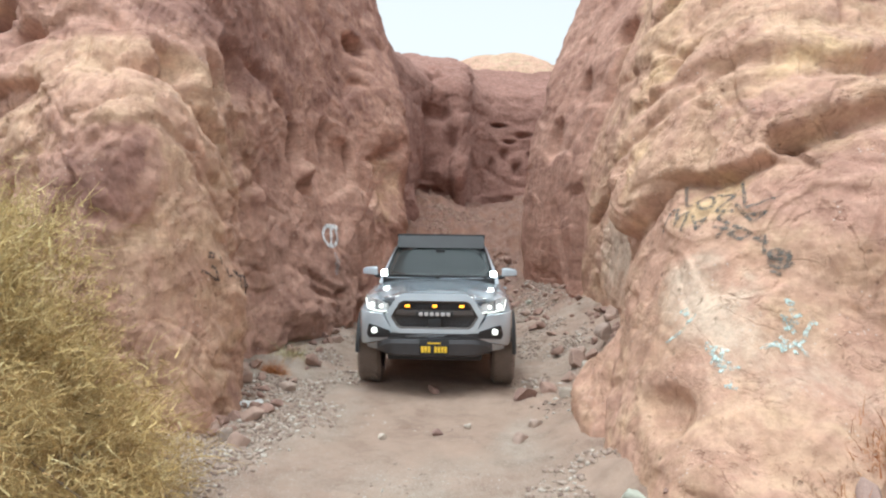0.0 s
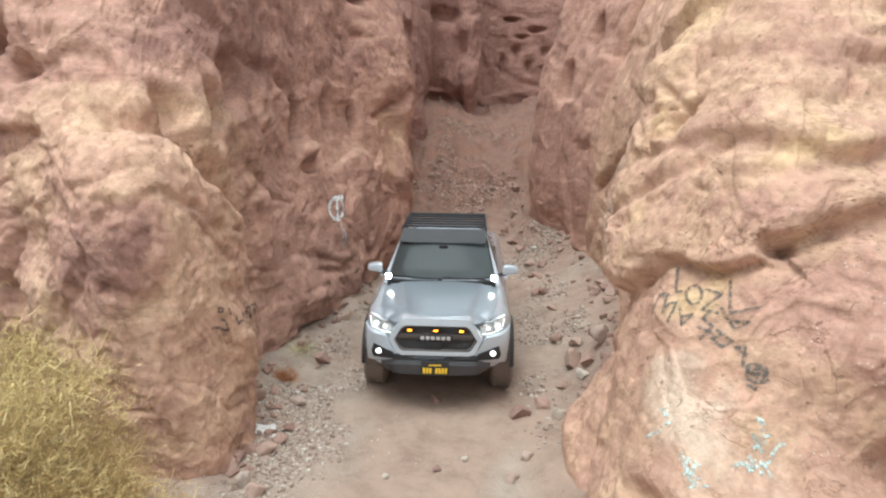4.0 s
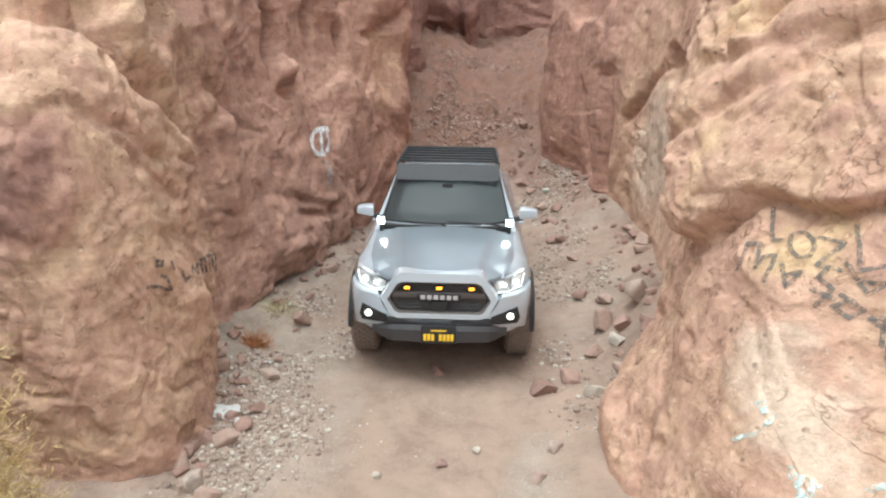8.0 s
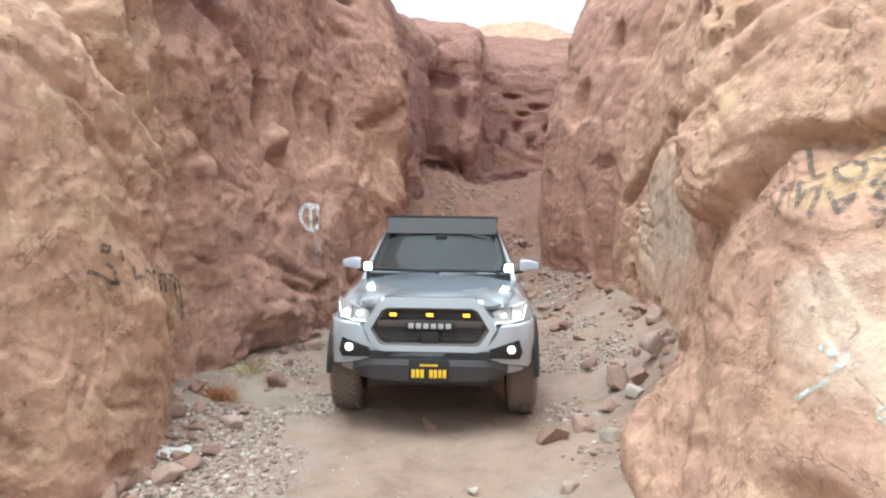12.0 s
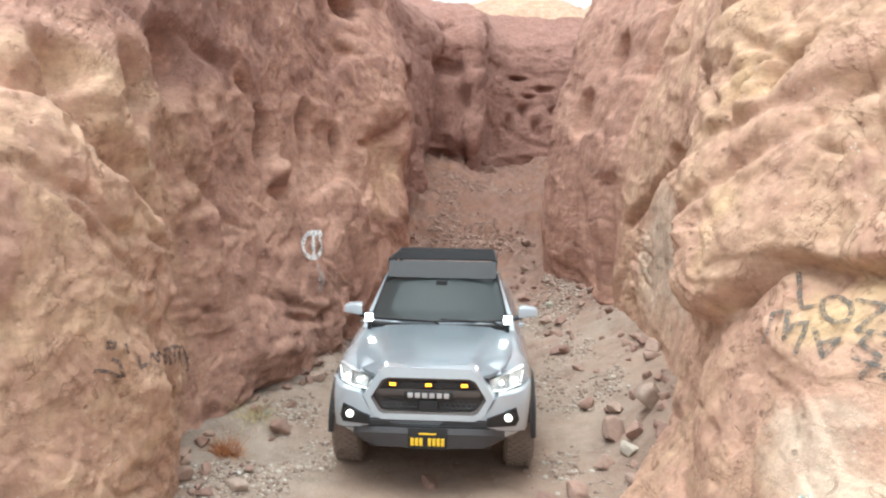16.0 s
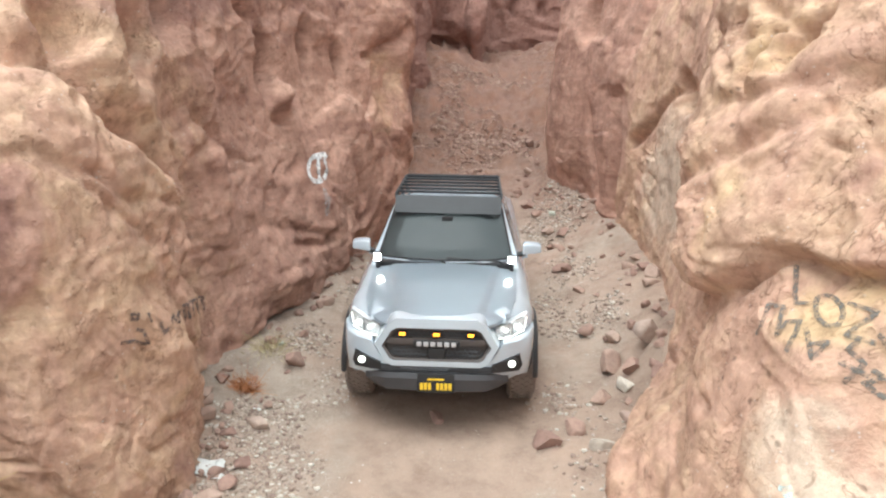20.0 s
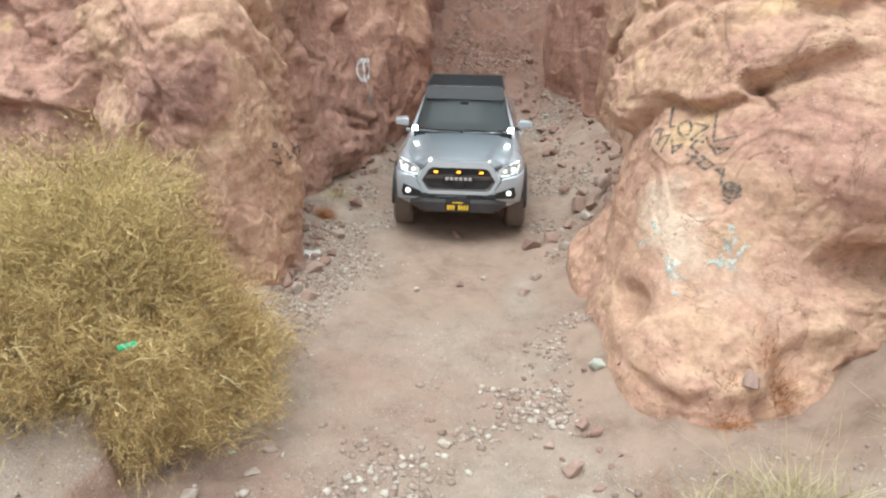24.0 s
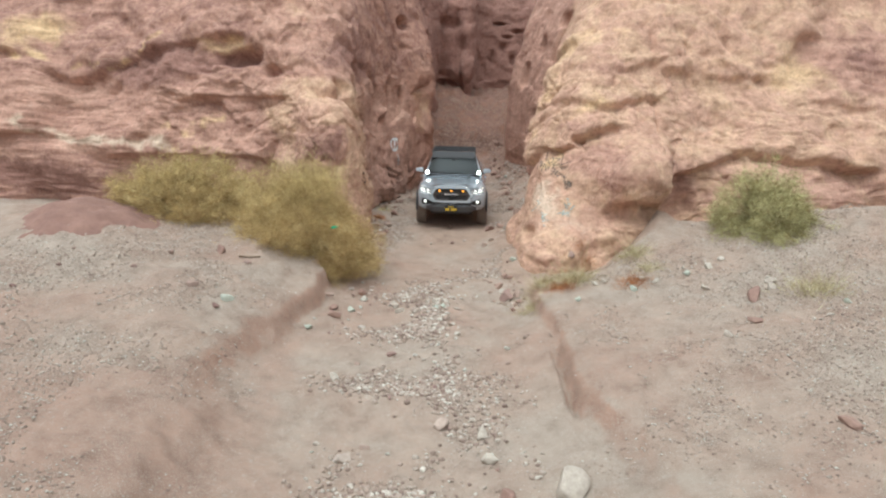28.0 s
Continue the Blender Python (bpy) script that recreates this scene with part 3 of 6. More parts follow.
# the rise above z=3 tones down the sky-lit boulder top by colour
pigment(wall_left, pts, 0.14 + 0.25 * ramp01(pts[:, 2], 3.0, 4.2) + 0.62 * inner + 0.58 * ramp01(-pts[:, 0], 3.8, 5.5) + 0.5 * ramp01(pts[:, 1], 9, 13), [
    ("iron_shade", (-3.05, -1.9, 2.3), (0.75, 0.7, 0.62), 1.05),
    # top of the boulder: red laid on to darken its upward faces
    ("iron_shade", (-3.4, -0.4, 4.3), (1.6, 1.4, 0.6), 0.55),
    ("iron_shade", (-2.6, 0.6, 4.6), (0.9, 1.6, 0.8), 0.4),
    ("iron_shade", (-2.6, -1.9, 2.55), (0.22, 0.5, 0.3), 0.5),
    ("iron_shade", (-1.95, -1.0, 0.3), (0.5, 1.0, 0.45), 0.35),
    ("iron_shade", (-11.8, 1.2, 0.9), (3.0, 1.2, 0.75), 0.6),
    ("iron_shade", (-8.0, 1.3, 4.0), (2.0, 1.4, 0.45), 0.5),
    ("iron_shade", (-4.6, -1.2, 2.0), (0.8, 0.8, 0.6), 0.4),
    ("iron_shade", (-1.0, 18.6, 4.5), (1.5, 2.5, 2.0), 0.35),
    ("iron_shade", (-1.35, 6.4, 2.9), (0.5, 0.7, 1.2), -0.45),
    ("sand", (-1.35, 6.35, 2.7), (0.45, 0.5, 1.2), 0.55),
    ("sand", (-2.7, -1.5, 3.25), (0.9, 0.8, 0.4), 0.35),
    ("sand", (-2.36, -1.7, 2.3), (0.22, 0.4, 0.55), 0.7),
    ("sand", (-12.5, 2.8, 5.0), (1.6, 1.6, 0.7), 0.95),
    ("sand", (-6.0, 0.7, 4.65), (1.3, 1.2, 0.35), 0.8),
    ("sand", (-4.0, -1.0, 4.2), (0.8, 0.8, 0.6), 0.6),
    ("chalk", (-2.5, 0.3, 3.6), (0.5, 0.9, 0.5), 0.6),
    ("chalk", (-3.9, -1.4, 1.5), (0.4, 0.6, 0.5), 0.55),
    ("chalk", (-2.2, -1.3, 1.1), (0.5, 0.7, 0.7), 0.35),
    ("chalk", (-7.6, 0.3, 1.9), (0.5, 0.8, 0.4), 0.7),
], [
    ("chalk", [(-14, 1.6, 2.3), (-12.5, 1.25, 2.4), (-11.3, 1.4, 2.2), (-9.9, 0.95, 1.9), (-8, 0.5, 2.0)], 0.24, 0.95),
    ("sand", [(-8, 0.4, 2.3), (-7, 0.2, 2.6), (-6, -0.1, 2.75)], 0.16, 0.8),
    ("sand", [(-13, 2.4, 4.3), (-11, 2.1, 3.9), (-10, 1.9, 4.0), (-9, 1.6, 4.5), (-8, 1.4, 4.9)], 0.18, 0.9),
])
tagged(wall_left, "weathered red and tan sandstone canyon wall with pits and ledges", "rock wall", kind="structure")

right_contours = [
    [(8.24, 19.09), (4.03, 16.9), (2.59, 13.11), (1.83, 9.65), (2.33, 7.49), (2.57, 5), (2.54, 2.95), (2.08, 1), (1.51, -0.41), (1.42, -1.92), (1.75, -4.2), (3.1, -4.55), (4.5, -3.4), (5.6, -2.4), (7.62, -2.54), (11.1, -1.12), (17.97, 0.22)],
    [(8.27, 19.04), (4.05, 16.75), (2.61, 13.07), (1.69, 9.6), (2.3, 7.44), (2.59, 4.96), (2.56, 2.9), (2.21, 0.95), (1.69, -0.56), (1.62, -1.97), (1.95, -3.75), (3.2, -3.95), (4.47, -3.15), (5.52, -2.2), (7.64, -2.37), (11.12, -1.05), (17.99, 0.17)],
    [(8.28, 19.01), (4.07, 16.61), (2.52, 13.03), (1.6, 9.57), (2.26, 7.41), (2.6, 4.92), (2.63, 2.87), (2.33, 0.92), (1.92, -0.7), (1.88, -2), (2.32, -2.97), (3.43, -3.07), (4.38, -3.18), (5.43, -2.09), (7.65, -2.08), (11.13, -0.98), (18, 0.35)],
    [(8.3, 18.97), (4.09, 16.46), (2.43, 12.99), (1.54, 9.53), (2.17, 7.37), (2.62, 4.89), (2.64, 2.83), (2.34, 0.88), (1.94, -0.74), (2.16, -1.98), (2.7, -2.57), (3.55, -2.89), (4.4, -3.21), (5.44, -1.91), (7.77, -1.79), (11.15, -0.8), (18.02, 0.54)],
    [(8.32, 18.93), (4.11, 16.42), (2.45, 12.96), (1.63, 9.49), (2.19, 7.33), (2.69, 4.85), (2.76, 2.9), (2.41, 1.06), (2.06, -0.45), (2.44, -1.75), (2.98, -2.23), (3.77, -2.17), (4.51, -1.95), (5.56, -1.41), (7.78, -1.18), (11.16, -0.19), (18.03, 1.14)],
    [(8.34, 19.09), (4.13, 16.47), (2.69, 12.9), (1.85, 9.65), (2.43, 7.38), (2.93, 5.01), (3, 3.17), (2.7, 1.55), (2.55, 0.36), (2.99, -0.61), (3.47, -1.04), (4.1, -0.93), (4.84, -0.71), (5.9, -0.49), (8.01, -0.37), (11.18, 0.73), (18.04, 2.17)],
    [(8.38, 19.32), (4.38, 16.92), (3.15, 13.13), (2.65, 10.21), (3.2, 8.05), (3.76, 5.89), (3.88, 4.37), (4, 3.08), (4.11, 2.21), (4.44, 1.57), (4.86, 1.24), (5.39, 1.14), (6.03, 1.14), (6.98, 1.26), (8.88, 1.37), (11.73, 2.58), (18.07, 4.02)],
    [(8.94, 19.79), (5.78, 17.61), (4.66, 13.82), (4.26, 11.23), (4.81, 9.07), (5.36, 7.34), (5.58, 6.26), (5.7, 5.39), (5.81, 4.85), (6.13, 4.32), (6.66, 4.1), (7.19, 4), (7.83, 4), (8.78, 4.11), (10.26, 4.34), (12.79, 5.43), (18.07, 6.76)],
    [(9.48, 20.3), (9.48, 19.76), (9.49, 19.22), (9.7, 19.22), (10.02, 19.22), (10.23, 19.22), (10.55, 19.22), (10.86, 19.23), (11.18, 19.23), (11.61, 19.23), (12.03, 19.23), (12.45, 19.23), (12.88, 19.24), (13.3, 19.24), (13.72, 19.24), (14.78, 19.25), (17.96, 19.26)],
]
RIGHT_Z = (-0.9, 0.2, 1.1, 2.0, 2.9, 4.3, 6.8, 9.4, 12.0)
RR, RC = 370, 860
pts = loft(right_contours, RIGHT_Z, RR, RC, (0, 0.12, 0.2, 0.28, 0.36, 0.43, 0.49, 0.54, 0.59, 0.64, 0.7, 0.77, 0.86, 1.0))
right_features = [
    # long overhanging ledge with its nose over the track
    ("ledge", [(1.9, -0.7, 1.80), (1.96, -0.93, 1.80), (1.98, -1.1, 1.84), (2.0, -1.35, 2.03), (2.07, -1.5, 2.2), (2.12, -1.6, 2.36), (2.22, -1.75, 2.40), (2.35, -1.95, 2.39), (2.47, -2.15, 2.41), (2.77, -2.35, 2.5), (2.88, -2.3, 2.66), (3.07, -2.36, 2.72), (3.33, -2.25, 2.83)], 0.13, 0.25, 0.4, 0.22),
    ("lump", (1.9, -0.75, 2.12), (0.3, 0.35, 0.3), 0.06),
    ("lump", (2.1, -0.25, 1.3), (0.5, 0.55, 0.7), -0.34),
    ("crease", [(1.9, -0.3, 2.45), (2.0, -0.6, 2.66), (2.18, -0.95, 2.9), (2.3, -1.25, 3.05), (2.5, -1.45, 3.2), (2.75, -1.45, 3.4)], 0.13, 0.1),
    ("lump", (2.55, 2.2, 1.7), (0.9, 1.3, 1.0), -0.2),
    ("hole", (2.6, 3.2, 2.95), (0.5, 0.3, 0.2), -0.28),
    ("crease", [(2.35, 0.5, 3.7), (2.1, -0.5, 3.3), (2.12, -0.77, 3.0)], 0.09, 0.05),
    ("crease", [(2.3, -0.2, 3.9), (2.5, -0.8, 3.62), (2.48, -1.3, 3.5)], 0.08, 0.05),
    ("hole", (2.92, -2.3, 2.62), (0.16, 0.3, 0.09), -0.25),
    ("lump", (4.2, -3.3, 1.9), (0.75, 0.6, 0.55), 0.3),
    ("hole", (4.35, -3.2, 1.15), (0.85, 0.6, 0.22), -0.4),
    ("hole", (5.25, -2.3, 1.3), (0.4, 0.5, 0.45), -0.4),
    ("crease", [(4.76, -0.33, 5.0), (4.74, -1.2, 3.8), (4.72, -1.9, 2.85), (4.6, -3.2, 1.9), (4.55, -3.3, 1.3)], 0.14, 0.07),
    ("ledge", [(5.5, -2.0, 1.9), (5.9, -1.9, 2.0), (6.8, -1.75, 2.35), (8, -1.5, 2.2), (9.5, -1.2, 2.0)], 0.2, 0.3, 0.4, 0.4),
    ("ledge", [(5.3, -0.75, 4.1), (6.65, -0.8, 4.0), (8, -0.25, 4.4), (8.6, 0.2, 5.1)], 0.16, 0.18, 0.4, 0.35),
    ("ledge", [(2.3, -0.5, 3.2), (2.9, -1.3, 3.4), (3.7, -1.6, 3.3), (4.5, -1.5, 3.5)], 0.12, 0.12, 0.3, 0.15),
    ("ledge", [(2.5, 0.1, 4.0), (3.1, -0.6, 4.2), (4.0, -0.8, 4.1), (4.6, -0.6, 4.3)], 0.12, 0.12, 0.3, 0.18),
    ("crease", [(3.3, -2.8, 2.5), (3.6, -2.6, 2.9), (3.7, -2.1, 3.3), (3.8, -1.4, 3.9)], 0.1, 0.06),
    ("hole", (2.3, 0.26, 3.55), (0.3, 0.12, 0.1), -0.25),
    ("hole", (2.35, -0.6, 3.42), (0.3, 0.07, 0.22), -0.22),
    ("hole", (2.46, -0.85, 3.58), (0.3, 0.07, 0.2), -0.2),
    ("hole", (2.2, 0.5, 3.1), (0.4, 0.15, 0.3), -0.25),
    ("hole", (3.2, 6.1, 5.8), (0.4, 0.3, 0.25), -0.5),
    ("hole", (2.7, 7.3, 5.1), (0.4, 0.25, 0.3), -0.4),
    ("hole", (2.86, 3.0, 4.15), (0.4, 0.16, 0.3), -0.3),
    ("hole", (2.2, 8.0, 4.0), (0.4, 0.3, 0.5), -0.3),
    ("crease", [(3.2, 5.6, 6.0), (2.9, 5.9, 4.5), (2.6, 6.2, 2.5), (2.5, 6.2, 0.8)], 0.3, 0.2),
    ("crease", [(3.0, 1.9, 4.8), (2.8, 2.1, 3.3), (2.6, 2.2, 1.5)], 0.22, 0.14),
    ("crease", [(2.3, 7.8, 3.4), (2.2, 7.4, 2.2), (2.3, 7.0, 1.0)], 0.18, 0.12),
    ("crease", [(2.6, 4.8, 3.0), (2.55, 4.3, 1.9), (2.5, 3.8, 1.0)], 0.14, 0.08),
    # crisp joints and the shadowed foot of the ledge
    ("crease", [(2.26, -0.34, 3.59), (2.46, -0.77, 3.65), (2.58, -1.01, 3.75), (2.69, -1.15, 3.83)], 0.08, 0.05),
    ("crease", [(2.25, -0.09, 3.75), (2.14, -0.12, 3.5), (2.08, -0.28, 3.34)], 0.08, 0.05),
    ("crease", [(2.13, -0.67, 3.24), (2.35, -1.05, 3.44), (2.57, -0.77, 3.66)], 0.07, 0.045),
    ("crease", [(2.54, -1.4, 3.45), (2.7, -1.45, 3.51), (2.95, -1.4, 3.6)], 0.07, 0.045),
    ("hole", (2.4, -1.65, 2.96), (0.1, 0.12, 0.035), -0.1),
    ("crease", [(2.02, -1.4, 2.02), (2.1, -1.55, 2.18), (2.14, -1.63, 2.31), (2.22, -1.75, 2.35), (2.35, -1.95, 2.34), (2.47, -2.15, 2.36), (2.77, -2.35, 2.45)], 0.10, 0.045),
    ("crease", [(2.58, 5.36, 2.1), (2.71, 4.48, 2.63), (2.78, 3.81, 3.02)], 0.15, 0.09),
    ("hole", (2.79, 3.6, 3.15), (0.3, 0.3, 0.16), -0.2),
    ("lump", (1.84, -0.8, 2.0), (0.28, 0.3, 0.25), 0.12),
    ("hole", (1.75, -2.9, 0.55), (0.5, 0.3, 0.16), -0.16),
    ("crease", [(1.75, -1.3, 1.0), (1.6, -1.6, 0.4), (1.5, -2.0, -0.1)], 0.12, 0.1),
    ("lump", (1.45, -1.0, 0.2), (0.4, 0.5, 0.45), 0.16),
]
pts = weathered(pts, RR, RC, 101, right_features, 0.5, [((2.6, 2.2, 1.6), (1.1, 2.0, 1.8), 0.8), ((2.2, 7.5, 2.5), (1.2, 2.6, 3.0), 0.55), ((2.3, -2.7, 1.0), (1.5, 1.9, 1.2), 0.75), ((2.8, -1.0, 3.5), (1.1, 1.4, 0.8), 0.4)])
right_pts = pts
wall_right = grid_mesh("rock_wall_right", pts, RR, RC, ROCK)
pigment(wall_right, pts, 0.16 + 0.72 * ramp01(pts[:, 1], 4.8, 7.0) * ramp01(-pts[:, 0], -6.0, -4.0), [
    ("iron_shade", (2.75, -2.1, 2.95), (0.7, 0.6, 0.25), 0.45),
    ("iron_shade", (3.3, -2.7, 2.2), (0.7, 0.7, 0.5), 0.45),
    ("iron_shade", (4.1, -3.2, 2.1), (0.8, 0.8, 0.6), 0.5),
    ("iron_shade", (5.3, -2.3, 1.5), (0.8, 0.8, 0.8), 0.5),
    ("iron_shade", (3.4, -1.0, 4.1), (1.0, 0.9, 0.25), 0.4),
    ("iron_shade", (1.6, -2.0, 0.4), (0.5, 1.0, 0.5), 0.25),
    # shadow on the far right face, painted with the red pigment
    ("iron_shade", (10.3, 0.5, 4.5), (1.7, 1.8, 0.9), 0.95),
    ("iron_shade", (8.5, -1.6, 1.5), (2.5, 1.2, 0.7), 0.45),
    ("sand", (2.35, -0.5, 3.5), (0.55, 0.8, 0.7), 0.75),
    ("sand", (2.5, 0.4, 4.5), (0.8, 1.0, 0.7), 0.6),
    ("sand", (3.3, -1.8, 3.4), (0.7, 0.7, 0.22), 0.8),
    ("sand", (2.0, -0.95, 2.5), (0.3, 0.4, 0.6), 0.65),
    ("sand", (2.35, -2.15, 2.15), (0.65, 0.5, 0.38), 1.0),
    ("sand", (3.7, -0.2, 5.0), (1.3, 1.4, 0.7), 0.6),
    ("sand", (8.4, 0.0, 4.0), (1.2, 1.2, 0.9), 0.75),
    ("sand", (6.5, -0.6, 4.4), (1.4, 1.2, 0.5), 0.5),
    ("chalk", (2.1, -2.5, 1.3), (0.7, 0.8, 0.6), 0.75),
    ("chalk", (2.7, -3.2, 0.9), (0.8, 0.8, 0.5), 0.55),
    ("chalk", (1.55, -1.4, 0.6), (0.4, 0.5, 0.5), 0.4),
    ("chalk", (2.7, 3.4, 1.8), (0.8, 1.9, 1.4), 1.0),
    ("chalk", (2.5, 0.8, 1.2), (0.6, 1.0, 0.9), 0.4),
    ("chalk", (5.9, -1.3, 2.9), (1.0, 0.9, 0.4), 0.5),
])
tagged(wall_right, "rounded tan and pink sandstone outcrop with overhanging ledge", "rock wall", kind="structure")


from mathutils.bvhtree import BVHTree


def rock_tree(ob):
    v = np.empty(len(ob.data.vertices) * 3, np.float32)
    ob.data.vertices.foreach_get("co", v)
    f = np.empty(len(ob.data.polygons) * 4, np.int32)
    ob.data.polygons.foreach_get("vertices", f)
    return BVHTree.FromPolygons(v.reshape(-1, 3).tolist(), f.reshape(-1, 4).tolist())


left_tree, right_tree = rock_tree(wall_left), rock_tree(wall_right)



# ---- ground: one sheet, a dry wash between two low terraces ----
def graded(a, b, fine, reach, count):
    """Fine steps from a to b, then ever longer ones out to reach."""
    mid = np.arange(a, b + fine / 2, fine)
    grow = (np.linspace(0, 1, count + 1)[1:] ** 3) * reach
    return np.concatenate([a - grow[::-1], mid, b + grow])


FX, FY = np.arange(-14, 14.01, 0.12), np.arange(-6, 14.01, 0.12)


def foot_field(walls):
    """How far each place of a coarse raster lies from the foot of the rock."""
    feet = []
    for pts, rows, cols in walls:
        g = pts.reshape(rows, cols, 3)[:, ::3]
        low = bare_height(g[..., 0].ravel(), g[..., 1].ravel()).reshape(g.shape[:2]) + 0.1
        k = np.abs(g[..., 2] - low).argmin(0)
        feet.append(g[k, np.arange(g.shape[1]), :2])
    feet = np.concatenate(feet)
    return feet, np.stack([np.sqrt(((FX[:, None] - feet[:, 0]) ** 2 + (y - feet[:, 1]) ** 2).min(1)) for y in FY])


def foot_distance(x, y):
    u, v = np.clip((x - FX[0]) / 0.12, 0, len(FX) - 1.001), np.clip((y - FY[0]) / 0.12, 0, len(FY) - 1.001)
    i, j = u.astype(int), v.astype(int)
    f, g = u - i, v - j
    near = (FOOT[j, i] * (1 - f) + FOOT[j, i + 1] * f) * (1 - g) + (FOOT[j + 1, i] * (1 - f) + FOOT[j + 1, i + 1] * f) * g
    return near + 9.0 * ((y > FY[-1]) | (y < FY[0]) | (np.abs(x) > 14))


def ground_height(x, y):
    """The bare ground, with dust and rubble banked against the rock."""
    near = foot_distance(x, y)
    p = np.stack([x, y, 0 * x], 1)
    high = np.clip(0.75 + 0.7 * fbm(p, 0.8, 2, seed=240), 0.1, 1.4)
    bank = np.where(x > 0, 0.24, 0.0)
    return bare_height(x, y) + bank * high * np.exp(-((near / 0.3) ** 1.5))


def bare_height(x, y):
    p = np.stack([x, y, 0 * x], 1)
    wob = 0.3 * fbm(p, 0.45, 2, seed=201)
    out = ramp01(-y, 1.2, 3.6)                        # outside the mouth
    lean = 0.06 * np.clip(-y - 3, 0, 9)
    nick = 0.06 * fbm(p, 2.2, 3, seed=203)
    edge_l = np.interp(-y, (3, 4.5, 6.5, 9.4, 12), (2.0, 2.0, 2.08, 2.3, 2.35))
    edge_r = np.interp(-y, (3, 5.5, 7, 9.5, 12), (1.85, 1.95, 2.02, 2.2, 2.55))
    cut = 0.14 + 0.5 * ramp01(-y, 7.0, 9.5)          # the cut bank wears down to a slope
    left = (0.68 * ramp01(-x + wob, 1.0 + lean, 3.6 + lean) + 0.32 * ramp01(-x + 0.5 * wob + 2 * nick, edge_l, edge_l + cut)) * out
    start = np.interp(x, (1.5, 3.2, 4.6), (3.9, 3.7, 1.4))
    out = ramp01(-y, start, start + np.interp(x, (1.5, 3.2, 4.6), (1.7, 1.7, 2.2)))      # the terrace starts where the rock apron ends
    right = (0.6 * ramp01(x + 0.6 * wob, 1.2 + 0.35 * lean, 2.6 + 0.35 * lean) + 0.4 * ramp01(x + 0.3 * wob + 1.2 * nick, edge_r, edge_r + 0.10 + 0.5 * ramp01(-y, 9.3, 11))) * out
    z = left * (0.98 - 0.03 * np.clip(-y - 6, 0, 12) + 0.02 * np.clip(-x - 3, 0, 10))
    z += right * (0.42 + 0.13 * np.clip(x - 2.4, 0, 6) + np.interp(x, (2.5, 4.5), (0.04, 0.14)) * np.clip(y + 6.6, 0, 4))
    z -= 0.22 * np.exp(-(((x - edge_r + 0.03) / 0.06) ** 2)) * ramp01(-y, 7.7, 8.2) * ramp01(y, -10.2, -9.4)      # washed-out crack under the bank
    z += 0.45 * np.exp(-(((x + 7.2) / 1.2) ** 2 + ((y + 4.8) / 1.3) ** 2))    # low red mound
    inside = ramp01(y, -2.0, 0.8)
    z += 0.22 * np.exp(-(((y - 2.0) / 1.7) ** 2)) * ramp01(x, 1.75, 3.1)      # dusty slope in the recess
    z += inside * (0.22 * ramp01(-x + wob, 1.3, 2.3) + 0.34 * ramp01(x + wob, 1.2, 2.3))
    z += np.interp(y, (-80, -20, -10.4, -9.2, -5.9, -1.2, 0, 6, 10.5, 13.6, 17.3, 19.5, 45), (-4, -1.3, -0.6, -0.42, -0.26, -0.05, 0, 0.12, 0.5, 1.4, 2.5, 2.9, 4.0))
    z += 0.45 * ramp01(y, 11, 15) * ramp01(-x + wob, -0.3, 1.3)     # rubble slope under the cave
    z += ramp01(y, 8, 12) * (0.16 * fbm(p, 1.1, 4, 0.55, seed=230, ridged=True) + 0.1 * np.abs(fbm(p, 2.4, 3, seed=235)))
    rut = np.exp(-((np.abs(x - 0.05) - 0.8) / 0.2) ** 2) * ramp01(-np.abs(y + 3), -12, -8)
    z -= 0.035 * rut
    rough = 1 - 0.7 * np.exp(-((x / 1.1) ** 4)) * ramp01(y, -7, -3)
    z += 0.045 * fbm(p, 0.9, 4, seed=210) + rough * (0.022 * fbm(p, 4.0, 4, 0.6, seed=215) + 0.02 * np.clip(fbm(p, 9.0, 2, seed=222), 0, 1))
    return z


FEET, FOOT = foot_field([(left_pts, LR, LC), (right_pts, RR, RC)])
gx = graded(-8, 8, 0.05, 600, 26)
gy = np.concatenate([graded(-14, 12, 0.05, 600, 26)[:-26], np.arange(12.1, 25, 0.1), 25 + 600 * np.linspace(0.05, 1, 20) ** 3])
X, Y = np.meshgrid(gx, gy)
gz = ground_height(X.ravel(), Y.ravel())
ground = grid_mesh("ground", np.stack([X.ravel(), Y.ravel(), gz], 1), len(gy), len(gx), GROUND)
gp = np.stack([X.ravel(), Y.ravel(), 0 * gz], 1)
gp[:, :2] += 0.35 * np.stack([fbm(gp, 0.9, 3, seed=k) for k in (251, 261)], 1)
near = foot_distance(X.ravel(), Y.ravel())
dust = 0.85 * np.exp(-((near / 0.55) ** 2)) * ramp01(X.ravel(), 0, 1.2) * ramp01(-Y.ravel(), -6, -3.5) + 0.75 * ramp01(-np.abs(gp[:, 0] - 0.05), -1.25, -0.6) * ramp01(gp[:, 1], -3.2, -1.6) * ramp01(-gp[:, 1], -8, -5)
dust += 0.6 * lump(gp, (3.2, -5.0, 0), (1.6, 0.6, 9)) + 0.5 * lump(gp, (0.9, -9.0, 0), (0.5, 2.0, 9)) + 0.35 * lump(gp, (-1.2, -10.5, 0), (0.6, 2.5, 9))
